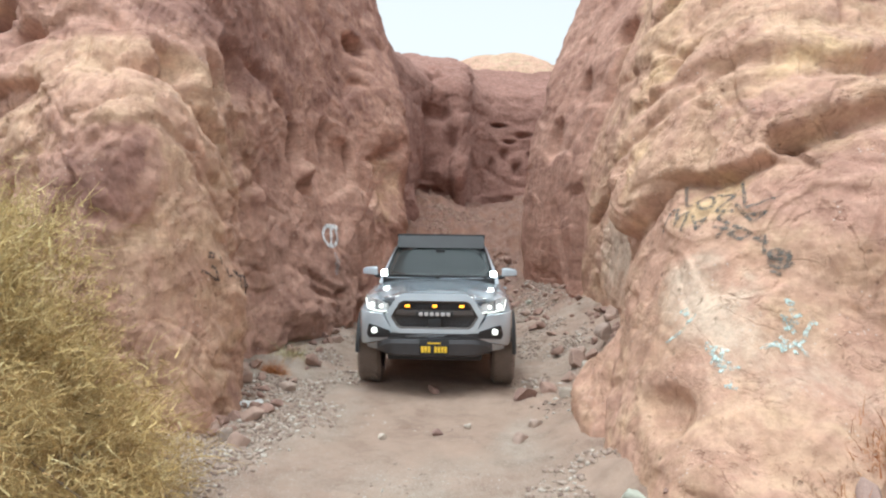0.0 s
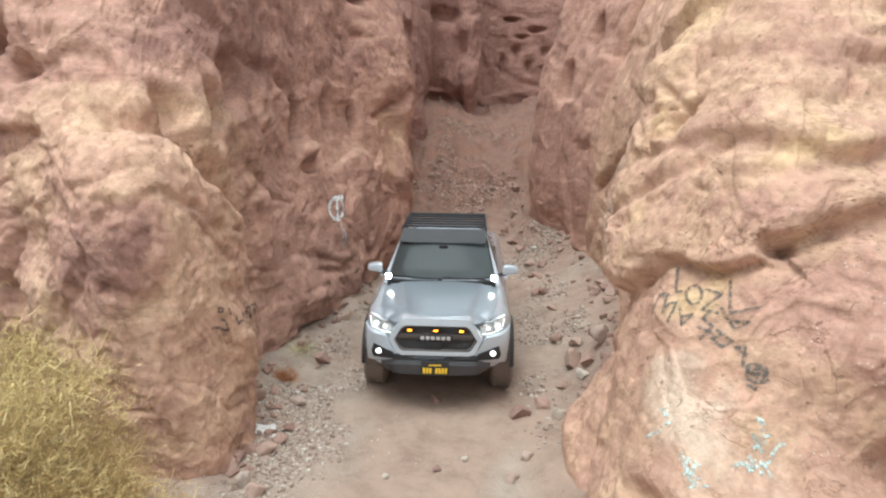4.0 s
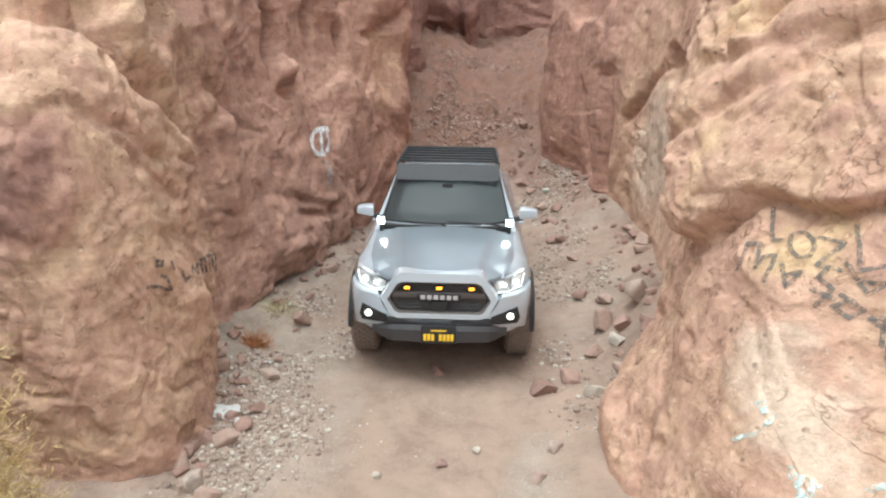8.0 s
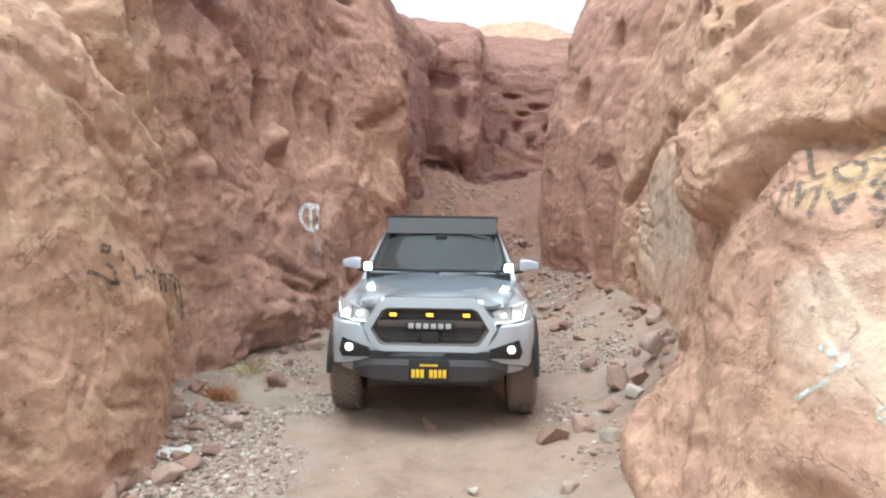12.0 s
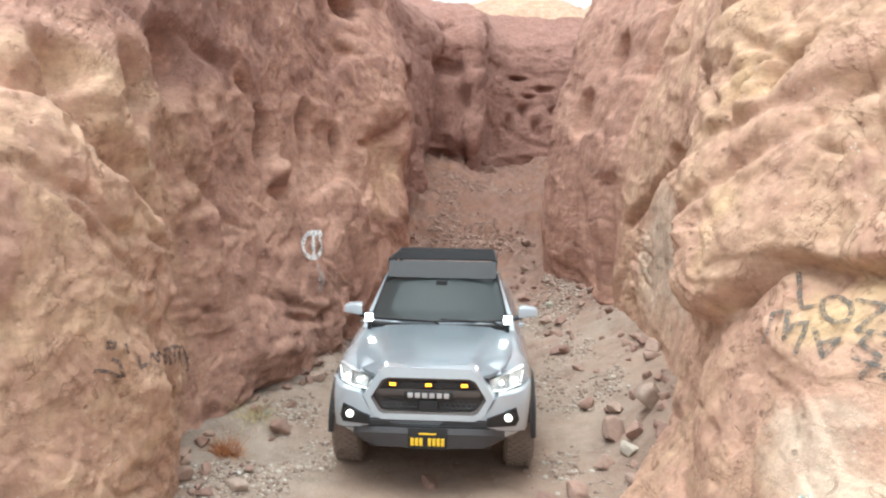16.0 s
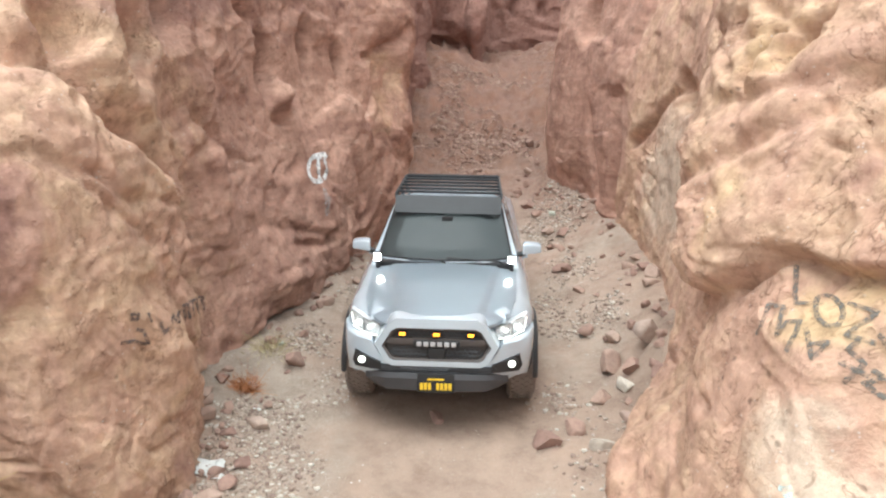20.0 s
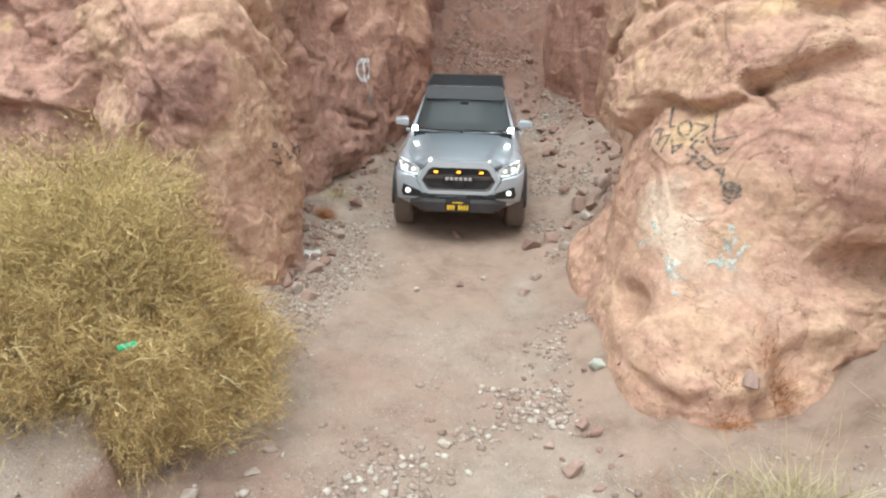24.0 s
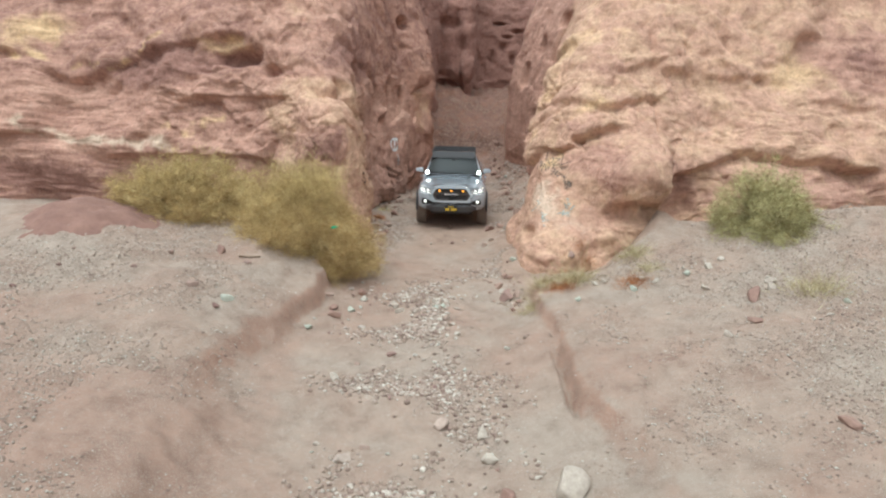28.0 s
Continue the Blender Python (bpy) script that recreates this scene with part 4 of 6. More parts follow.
soil = 0.95 * lump(gp, (-7.2, -5.2, 0), (1.2, 1.0, 9)) + 1.0 * lump(gp, (-3.8, -11.8, 0), (3.0, 1.8, 9)) + 0.9 * lump(gp, (-7.0, -9.5, 0), (2.4, 1.6, 9)) + 0.45 * lump(gp, (2.7, -10.2, 0), (0.5, 1.6, 9))
soil += 0.7 * lump(gp, (-2.45, -8.6, 0), (0.5, 2.2, 9)) + 0.5 * lump(gp, (9, -5.5, 0), (2.5, 1.5, 9)) + 0.45 * lump(gp, (1.7, -5.2, 0), (0.5, 1.0, 9)) + 0.5 * lump(gp, (0.2, 9, 0), (2.0, 3.0, 9))
for kind, values in (("dust", dust), ("soil", soil)):
    ground.data.attributes.new(kind, "FLOAT", "POINT").data.foreach_set("value", np.clip(values, 0, 1.2).astype(np.float32))
tagged(ground, "dusty gravel floor of a dry desert wash", "ground", kind="structure")


# ---- far hill above the end of the cut ----
hx, hy = np.meshgrid(np.linspace(-40, 40, 160), np.linspace(28.5, 80, 90))
hp = np.stack([hx.ravel(), hy.ravel(), 0 * hx.ravel()], 1)
hz = 6.6 + 6.2 * ramp01(hp[:, 1], 28, 40) + 1.2 * fbm(hp, 0.09, 4, seed=301) + 0.5 * fbm(hp, 0.5, 4, seed=305, ridged=True) - 9 * ramp01(hp[:, 1], 45, 80)
hill = grid_mesh("hill", np.stack([hp[:, 0], hp[:, 1], hz], 1), 90, 160, ROCK_HILL)
tagged(hill, "pale tan desert hill beyond the canyon", "hill", kind="structure")

# a low mound of red soil on the terrace
mu, mv = np.meshgrid(np.linspace(-1, 1, 60), np.linspace(-1, 1, 60))
mp = np.stack([-7.0 + 2.1 * mu.ravel(), -5.0 + 1.6 * mv.ravel(), 0 * mu.ravel()], 1)
md = np.sqrt(mu.ravel() ** 2 + mv.ravel() ** 2) + 0.3 * fbm(mp, 1.2, 4, seed=330)
mp[:, 2] = ground_height(mp[:, 0], mp[:, 1]) + 0.10 - 0.2 * ramp01(md, 0.1, 0.9) + 0.05 * fbm(mp, 2.5, 4, 0.6, seed=335)
SOIL = material("red_soil", 0.95)
finish(SOIL, ramp(SOIL, tex(SOIL, coords(SOIL), 3, 8, 0.7), [(0.3, (0.19, 0.105, 0.085)), (0.7, (0.31, 0.18, 0.142))]), bumped(SOIL, tex(SOIL, coords(SOIL), 22, 7, 0.75), 0.6, 0.03))
tagged(grid_mesh("soil_mound", mp, 60, 60, SOIL), "low mound of dark red soil", "soil mound", kind="structure")



# ---- mesh helpers for things ----
def empty(name, m, label="", category="", group=""):
    ob = new(name)
    ob.matrix_world = m
    return tagged(ob, label, category, group)


def part(name, bm, mat, parent, label="", smooth=35):
    """Links a bmesh as one mesh object under a thing or a part."""
    me = bpy.data.meshes.new(name)
    bmesh.ops.recalc_face_normals(bm, faces=bm.faces)
    bm.to_mesh(me)
    bm.free()
    me.materials.append(mat)
    if smooth:
        me.shade_smooth()
        me.set_sharp_from_angle(angle=radians(smooth))
    ob = new(name, me)
    if parent is not None:
        ob.parent = parent
        if parent.data is not None:
            ob.matrix_parent_inverse = Matrix()
    return tagged(ob, label)


def box(x0, x1, y0, y1, z0, z1, bevel=0.0, bm=None):
    b = bm or bmesh.new()
    made = bmesh.ops.create_cube(b, size=1, matrix=Matrix.Translation(((x0 + x1) / 2, (y0 + y1) / 2, (z0 + z1) / 2)) @ Matrix.Diagonal((x1 - x0, y1 - y0, z1 - z0, 1)))
    if bevel:
        edges = list({e for v in made["verts"] for e in v.link_edges})
        bmesh.ops.bevel(b, geom=edges, offset=bevel, segments=2, affect="EDGES", profile=0.6)
    return b


def tube(bm, a, b, r, seg=10, r2=None):
    a, b = Vector(a), Vector(b)
    turn = (b - a).to_track_quat("Z", "Y").to_matrix().to_4x4()
    bmesh.ops.create_cone(bm, cap_ends=True, segments=seg, radius1=r, radius2=r if r2 is None else r2, depth=(b - a).length, matrix=Matrix.Translation((a + b) / 2) @ turn)
    return bm


def sections(rings, closed=True, caps=True, bm=None):
    """A skin over rings of places, each with the same count."""
    b = bm or bmesh.new()
    vs = [[b.verts.new(p) for p in r] for r in rings]
    n = len(rings[0])
    for p, q in zip(vs, vs[1:]):
        for k in range(n if closed else n - 1):
            b.faces.new((p[k], p[(k + 1) % n], q[(k + 1) % n], q[k]))
    if caps and closed:
        b.faces.new(vs[0]), b.faces.new(vs[-1])
    return b


def plate(outline, thick, bevel=0.0):
    """A prism: an outline of places, drawn back by thick along +y."""
    b = bmesh.new()
    front = [b.verts.new(p) for p in outline]
    back = [b.verts.new((p[0], p[1] + thick, p[2])) for p in outline]
    n = len(outline)
    b.faces.new(front), b.faces.new(back[::-1])
    for k in range(n):
        b.faces.new((front[k], front[(k + 1) % n], back[(k + 1) % n], back[k]))
    if bevel:
        bmesh.ops.bevel(b, geom=b.edges[:], offset=bevel, segments=2, affect="EDGES", profile=0.6)
    return b


def mirror(points):
    return [(-x, y, z) for x, y, z in points]


# ---- truck materials ----
def paint_material(name, color, rough, dust):
    m = material(name, rough)
    b = m.node_tree.nodes["Principled BSDF"]
    b.inputs["Coat Weight"].default_value, b.inputs["Coat Roughness"].default_value = 1.0, 0.12
    b.inputs["Coat IOR"].default_value = 2.1
    p = coords(m)
    d = ramp(m, tex(m, p, 5, 6, 0.7), [(0.45, (0, 0, 0)), (0.8, (dust, dust, dust))])
    return finish(m, mixed(m, d, color, (0.45, 0.34, 0.27)))


def plain(name, color, rough=0.5, metal=0.0, grain=60.0, depth=0.12):
    """A plain surface with slight mottling and grain."""
    m = material(name, rough, metal)
    p = coords(m)
    f = tex(m, p, grain, 4, 0.6)
    c = mixed(m, 0.5, color, ramp(m, tex(m, p, grain / 8, 4), [(0.3, (0.75, 0.73, 0.7)), (0.7, (1.1, 1.1, 1.1))]), "MULTIPLY")
    return finish(m, c, bumped(m, f, depth, 0.004))


def glow(name, color, strength):
    m = material(name, 0.3, 0, color)
    b = m.node_tree.nodes["Principled BSDF"]
    b.inputs["Emission Color"].default_value, b.inputs["Emission Strength"].default_value = (*color, 1), strength
    return m


PAINT = paint_material("cement_grey_paint", (0.42, 0.475, 0.525), 0.22, 0.08)
TRIM = plain("dark_trim", (0.06, 0.06, 0.066), 0.55)
GRILLE = plain("grille_plastic", (0.075, 0.062, 0.058), 0.5)
BLACK = plain("black_plastic", (0.018, 0.018, 0.02), 0.5)
RACK = plain("black_aluminium", (0.022, 0.023, 0.026), 0.6, 0.0)
RUBBER = plain("dusty_rubber", (0.23, 0.18, 0.15), 0.9, 0, 40, 0.4)
STEEL = plain("dark_wheel", (0.05, 0.05, 0.052), 0.4, 0.7)
CHROME = plain("lamp_reflector", (0.66, 0.67, 0.69), 0.25, 0.5)
SILVER = plain("silver_badge", (0.5, 0.49, 0.5), 0.35, 0.2)
YELLOW = plain("yellow_bars", (0.85, 0.56, 0.03), 0.5)
WHITE_LAMP = glow("white_lamp", (1.0, 1.0, 0.90), 1.25)
DITCH_LAMP = glow("ditch_lamp", (0.97, 1.0, 0.94), 20.0)
AMBER_LAMP = glow("amber_lamp", (1.0, 0.36, 0.02), 2.2)
GLASS = material("tinted_glass", 0.04, 0, (0.075, 0.09, 0.092))
GLASS.node_tree.nodes["Principled BSDF"].inputs["IOR"].default_value = 1.9
LENS = material("lamp_lens", 0.05, 0, (0.95, 0.96, 0.97))
LENS.node_tree.nodes["Principled BSDF"].inputs["Transmission Weight"].default_value = 0.95
LENS.node_tree.nodes["Principled BSDF"].inputs["IOR"].default_value = 1.2


# ---- the pickup truck, nose towards -y ----
def build_wheel(truck, x, y, spin):
    r, w, side = 0.405, 0.275, 1 if x > 0 else -1
    prof = [(0.0, 0.24), (0.02, 0.30), (0.0, 0.36), (0.03, 0.395), (0.08, r), (w - 0.08, r), (w - 0.03, 0.395), (w, 0.36), (w - 0.02, 0.30), (w, 0.24)]
    n = 48
    rings = [[(side * -u, math.cos(a) * q, math.sin(a) * q) for u, q in prof] for a in [k * math.tau / n for k in range(n + 1)]]
    tyre = part("tyre", sections(rings, closed=False, caps=False), RUBBER, None, "dusty all-terrain rubber tyre")
    tyre.parent = truck
    tyre.matrix_local = pose(x, y, r)
    tread = bmesh.new()
    for k in range(40):
        a = k * math.tau / 40
        for lane in range(5):
            b = a + (0.5 if lane % 2 else 0) * math.tau / 40
            m = Matrix.Rotation(b, 4, "X") @ Matrix.Translation((side * -(0.045 + lane * 0.046), 0, r + 0.002))
            bmesh.ops.create_cube(tread, size=1, matrix=m @ Matrix.Rotation(0.5 if lane % 2 else -0.5, 4, "Z") @ Matrix.Diagonal((0.036, 0.032, 0.018, 1)))
    t = part("tread", tread, RUBBER, tyre, smooth=0)
    rim = bmesh.new()
    bmesh.ops.create_cone(rim, cap_ends=True, segments=32, radius1=0.235, radius2=0.235, depth=0.14, matrix=Matrix.Translation((side * -0.12, 0, 0)) @ Matrix.Rotation(math.pi / 2, 4, "Y"))
    for k in range(6):
        m = Matrix.Rotation(k * math.tau / 6 + spin, 4, "X")
        bmesh.ops.create_cube(rim, size=1, matrix=m @ Matrix.Translation((side * -0.04, 0, 0.12)) @ Matrix.Diagonal((0.05, 0.07, 0.2, 1)))
    bmesh.ops.create_cone(rim, cap_ends=True, segments=16, radius1=0.06, radius2=0.05, depth=0.06, matrix=Matrix.Translation((side * -0.03, 0, 0)) @ Matrix.Rotation(math.pi / 2, 4, "Y"))
    part("rim", rim, STEEL, tyre)


def arch(y, low):
    """Lower edge of the body beside the wheels."""
    z = low
    for axle in (0.98, 4.2):
        d = 0.5**2 - (y - axle) ** 2
        if d > 0:
            z = max(z, 0.40 + math.sqrt(d))
    return z


def build_truck():
    truck = empty("pickup_truck", pose(0, 0, 0.0, 0, 0, 1.2), "dusty cement-grey pickup truck with black roof rack and lit lamps", "pickup truck")
    # front wings, bonnet sides, doors and bed in one skin
    rings = []
    for y in [0.2, 0.27, 0.36, 0.45] + [0.5 + 0.05 * k for k in range(20)] + [1.52, 1.7, 2.2, 2.8, 3.4] + [3.7 + 0.05 * k for k in range(21)] + [4.9, 5.3, 5.38]:
        w = float(np.interp(y, (0.12, 0.2, 0.27, 0.36, 0.45, 0.6, 0.8), (0.5, 0.62, 0.71, 0.79, 0.85, 0.905, 0.935)))
        top = float(np.interp(y, (0.2, 0.4, 0.9, 1.5, 1.6, 5.4), (1.10, 1.155, 1.205, 1.243, 1.252, 1.27)))
        low = arch(y, 0.50)
        half = [(0.0, top), (0.45, top - 0.004), (0.62, top - 0.015), (w - 0.16, top - 0.045), (w - 0.07, top - 0.10), (w - 0.02, top - 0.2), (w, max(0.84, low)), (w - 0.01, max(0.7, low)), (w - 0.04, low), (w - 0.25, low), (0.5, 0.5), (0.0, 0.5)]
        rings.append([(x, y, z) for x, z in half] + [(-x, y, z) for x, z in half[-2:0:-1]])
    body = part("body", sections(rings), PAINT, truck, smooth=40)
    # bonnet: a crowned panel, its raised middle bounded by two creases that run together towards the grille
    def wing_top(x, y):
        w = float(np.interp(y, (0.12, 0.2, 0.27, 0.36, 0.45, 0.6, 0.8), (0.5, 0.62, 0.71, 0.79, 0.85, 0.905, 0.935)))
        top = float(np.interp(y, (0.2, 0.4, 0.9, 1.5, 1.6, 5.4), (1.10, 1.155, 1.205, 1.243, 1.252, 1.27)))
        return float(np.interp(x, (0.0, 0.45, 0.62, max(w - 0.16, 0.63), max(w - 0.07, 0.66)), (top, top - 0.004, top - 0.015, top - 0.045, top - 0.10)))
    rings = []
    for k in range(15):
        y = 0.03 + 1.46 * k / 14
        w = float(np.interp(y, (0.03, 0.16, 0.35, 0.7, 1.49), (0.42, 0.56, 0.665, 0.735, 0.765)))
        mid = float(np.interp(y, (0.03, 0.1, 0.3, 0.9, 1.49), (1.160, 1.182, 1.205, 1.243, 1.268)))
        edge = min(wing_top(w, max(y, 0.2)) + 0.010, mid - 0.012)
        fold = float(np.interp(y, (0.03, 1.49), (0.37, 0.58)))
        xs = [0.0, 0.12, 0.24, fold - 0.07, fold - 0.02, fold + 0.015, fold + 0.05] + [fold + 0.05 + (w - fold - 0.05) * f for f in (0.35, 0.7, 0.9, 1.0)]
        half = []
        for x in xs:
            z = edge + (mid - 0.016 - edge) * (1 - min(x / w, 1) ** 2.4)
            half.append((x, z + 0.016 * min(max((fold + 0.015 - x) / 0.035, 0), 1)))
        half.append((w + 0.004, half[-1][1] - 0.025))
        rings.append([(-x, y, z) for x, z in half[::-1]] + [(x, y, z) for x, z in half[1:]])
    bonnet = sections(rings, closed=False, caps=False)
    bmesh.ops.solidify(bonnet, geom=bonnet.faces[:], thickness=0.02)
    part("bonnet", bonnet, PAINT, truck, smooth=30)
    # cab
    def ring(z, w, y0, y1, bow):
        return [(-w, y0 + 0.16, z), (-w * 0.55, y0 + bow * 0.3, z), (0, y0, z), (w * 0.55, y0 + bow * 0.3, z), (w, y0 + 0.16, z), (w, (y0 + y1) / 2, z), (w - 0.03, y1, z), (0, y1 + 0.02, z), (-w + 0.03, y1, z), (-w, (y0 + y1) / 2, z)]
    cab = part("cab", sections([ring(1.2, 0.80, 1.36, 3.75, 0.1), ring(1.3, 0.785, 1.5, 3.74, 0.1), ring(1.68, 0.645, 2.13, 3.62, 0.1), ring(1.735, 0.60, 2.28, 3.56, 0.1), ring(1.755, 0.45, 2.42, 3.48, 0.06)]), PAINT, truck, smooth=50)
    # windscreen, 9 mm proud of the cab's face
    cols = []
    for s in np.linspace(-1, 1, 9):
        col = []
        for v in (0, 0.25, 0.5, 0.75, 1):
            z = 1.29 + 0.40 * v
            x, wide = s * (0.725 - 0.105 * v), float(np.interp(z, (1.2, 1.3, 1.68, 1.735), (0.80, 0.785, 0.645, 0.60)))
            face = float(np.interp(z, (1.2, 1.3, 1.68, 1.735), (1.36, 1.5, 2.13, 2.28)))
            col.append((x, face - 0.016 + float(np.interp(abs(x) / wide, (0, 0.55, 1), (0, 0.03, 0.16))), z + 0.004))
        cols.append(col)
    glass = sections(cols, closed=False, caps=False)
    bmesh.ops.solidify(glass, geom=glass.faces[:], thickness=0.006)
    part("windscreen", glass, GLASS, truck, "dark tinted windscreen")
    seal = bmesh.new()
    for a, b in zip(cols, cols[1:]):
        for k in (0, -1):
            tube(seal, a[k], b[k], 0.011, 6)
    for c in (cols[0], cols[-1]):
        for a, b in zip(c, c[1:]):
            tube(seal, a, b, 0.012, 6)
    part("windscreen_seal", seal, BLACK, truck)
    for s in (-1, 1):
        for y0, y1, t0, t1 in ((1.86, 2.62, 2.3, 2.6), (2.70, 3.50, 2.68, 3.42)):
            b = sections([[(s * 0.80, y0, 1.29), (s * 0.80, y1, 1.29)], [(s * 0.668, t0, 1.66), (s * 0.668, t1, 1.66)]], closed=False, caps=False)
            bmesh.ops.solidify(b, geom=b.faces[:], thickness=0.008)
            part("side_window", b, GLASS, truck)
        b = box(s * 0.925 - 0.03, s * 0.925 + 0.03, 2.36, 2.54, 1.08, 1.11, 0.01)
        part("door_handle", b, PAINT, truck)
        # door mirror on its stalk
        b = bmesh.new()
        out = sections([[(s * (0.86 + 0.21 * v - (0.012 if q in (0, 3) else 0)), 1.78 + 0.05 * v + (0.12 if q in (1, 2) else 0) - 0.02 * (q == 0), 1.25 + dz * (1 - 0.35 * v * v) + 0.03 * v) for q, dz in ((0, 0.03), (1, 0.04), (2, 0.16), (3, 0.145))] for v in (0, 0.3, 0.7, 1.0)])
        bmesh.ops.bevel(out, geom=out.edges[:], offset=0.02, segments=3, affect="EDGES", profile=0.6)
        m = part("door_mirror", out, PAINT, truck)
        part("stalk", tube(b, (s * 0.78, 1.83, 1.27), (s * 0.89, 1.83, 1.29), 0.03, 10), BLACK, m)
        # lamp pods at the foot of the windscreen
        pod = part("ditch_light", box(s * 0.715 - 0.045, s * 0.715 + 0.045, 1.37, 1.43, 1.295, 1.385, 0.008), BLACK, truck, "lit square white lamp pod")
        part("lamp", box(s * 0.715 - 0.036, s * 0.715 + 0.036, 1.362, 1.372, 1.304, 1.376, 0.003), DITCH_LAMP, pod)
        part("bracket", box(s * 0.715 - 0.02, s * 0.715 + 0.02, 1.39, 1.42, 1.20, 1.30, 0.004), BLACK, pod)
        # headlamp: reflector bowl, two projectors, a strip and a clear lens
        o = [(0.525, 0.13, 1.045), (0.66, 0.2, 1.075), (0.825, 0.36, 1.115), (0.835, 0.42, 1.03), (0.79, 0.33, 0.955), (0.66, 0.2, 0.945), (0.54, 0.13, 0.945)]
        o = [(s * x, y, z) for x, y, z in o]
        lamp = part("headlight", plate([(x, y + 0.03, z) for x, y, z in o], 0.08), CHROME, truck, "lit headlight with clear lens")
        for cx, cy, r in ((0.625, 0.19, 0.022), (0.745, 0.29, 0.03)):
            b = bmesh.new()
            bmesh.ops.create_uvsphere(b, u_segments=16, v_segments=10, radius=r, matrix=pose(s * cx, cy + 0.01, 1.01))
            part("bulb", b, WHITE_LAMP, lamp)
        b = bmesh.new()
        for p, q in (((0.56, 0.135, 0.955), (0.66, 0.19, 0.953)), ((0.66, 0.19, 0.953), (0.80, 0.33, 0.972)), ((0.80, 0.34, 0.99), (0.82, 0.36, 1.09))):
            tube(b, (s * p[0], p[1], p[2]), (s * q[0], q[1], q[2]), 0.0045, 8)
        part("light_strip", b, WHITE_LAMP, lamp)
        part("divider", tube(bmesh.new(), (s * 0.685, 0.215, 0.95), (s * 0.685, 0.225, 1.08), 0.006, 6), BLACK, lamp)
        part("lens", plate(o, 0.006), LENS, lamp).visible_shadow = False
        under = [(s * x, y, z) for x, y, z in ((0.56, 0.14, 0.94), (0.66, 0.21, 0.94), (0.79, 0.34, 0.948), (0.77, 0.36, 0.915), (0.62, 0.21, 0.91))]
        part("headlight_shadow_gap", plate(under, 0.06), BLACK, truck)
        # fog lamp in its black recess
        f = [(s * x, y, z) for x, y, z in ((0.50, -0.004, 0.748), (0.60, 0.04, 0.775), (0.755, 0.13, 0.812), (0.785, 0.16, 0.70), (0.755, 0.13, 0.652), (0.52, -0.004, 0.676))]
        fog = part("fog_light", plate(f, 0.05), BLACK, truck, "lit round fog lamp in black recess")
        b = bmesh.new()
        bmesh.ops.create_cone(b, cap_ends=True, segments=24, radius1=0.056, radius2=0.052, depth=0.03, matrix=pose(s * 0.685, 0.085, 0.742, 90))
        part("bezel", b, STEEL, fog)
        b = bmesh.new()
        bmesh.ops.create_uvsphere(b, u_segments=20, v_segments=10, radius=0.034, matrix=pose(s * 0.685, 0.068, 0.742) @ Matrix.Diagonal((1, 0.4, 1, 1)))
        part("bulb", b, WHITE_LAMP, fog)
        # wing flares round the wheels
        for axle in (0.98, 4.2):
            rings = []
            for k in range(19):
                a = math.pi * (0.02 + 0.96 * k / 18)
                c, z = math.cos(a), math.sin(a)
                rings.append([(s * x, axle - c * r, max(0.40 + z * r, 0.36)) for x, r in ((0.91, 0.485), (0.952, 0.488), (0.96, 0.505), (0.948, 0.53), (0.91, 0.54))])
            part("wheel_flare", sections(rings), BLACK, truck)
    # grille surround: outer and inner six-sided rings
    outer = [(-0.56, 0.02, 0.92), (-0.43, 0.0, 1.13), (-0.36, 0.0, 1.175), (0.36, 0.0, 1.175), (0.43, 0.0, 1.13), (0.56, 0.02, 0.92), (0.47, 0.0, 0.755), (0.40, -0.01, 0.725), (-0.40, -0.01, 0.725), (-0.47, 0.0, 0.755)]
    inner = [(-0.495, 0.02, 0.905), (-0.40, 0.005, 1.065), (-0.35, 0.005, 1.09), (0.35, 0.005, 1.09), (0.40, 0.005, 1.065), (0.495, 0.02, 0.905), (0.425, 0.005, 0.795), (0.385, 0.0, 0.775), (-0.385, 0.0, 0.775), (-0.425, 0.005, 0.795)]
    def back(ps, d, k=1.0):
        return [(x * k, y + d, z) for x, y, z in ps]
    ringset = [back(outer, 0.2, 1.04), back(outer, 0.03, 1.01), outer, back(inner, -0.012), back(inner, 0.01), back(inner, 0.07)]
    part("grille_surround", sections(ringset, caps=False), PAINT, truck, smooth=50)
    grille = part("grille", plate(back(inner, 0.062), 0.03), GRILLE, truck, "dark brown-grey honeycomb grille")
    rim = sections([back(inner, -0.006), back([(x * 0.955, y, 0.925 + (z - 0.925) * 0.88) for x, y, z in inner], 0.005), back([(x * 0.955, y, 0.925 + (z - 0.925) * 0.88) for x, y, z in inner], 0.05)], caps=False)
    part("grille_rim", rim, GRILLE, grille)
    part("centre_bar", box(-0.44, 0.44, 0.012, 0.06, 0.925, 0.985, 0.012), GRILLE, grille)
    part("badge_panel", box(-0.215, 0.215, -0.004, 0.05, 0.905, 0.975, 0.02), BLACK, grille)
    for k in range(6):
        x = (k - 2.5) * 0.062
        part("badge_bar", box(x - 0.022, x + 0.022, -0.012, 0.002, 0.918, 0.962, 0.006), SILVER, grille)
    part("radar_panel", box(-0.075, 0.075, 0.01, 0.05, 0.79, 0.895, 0.008), BLACK, grille)
    mesh = bmesh.new()
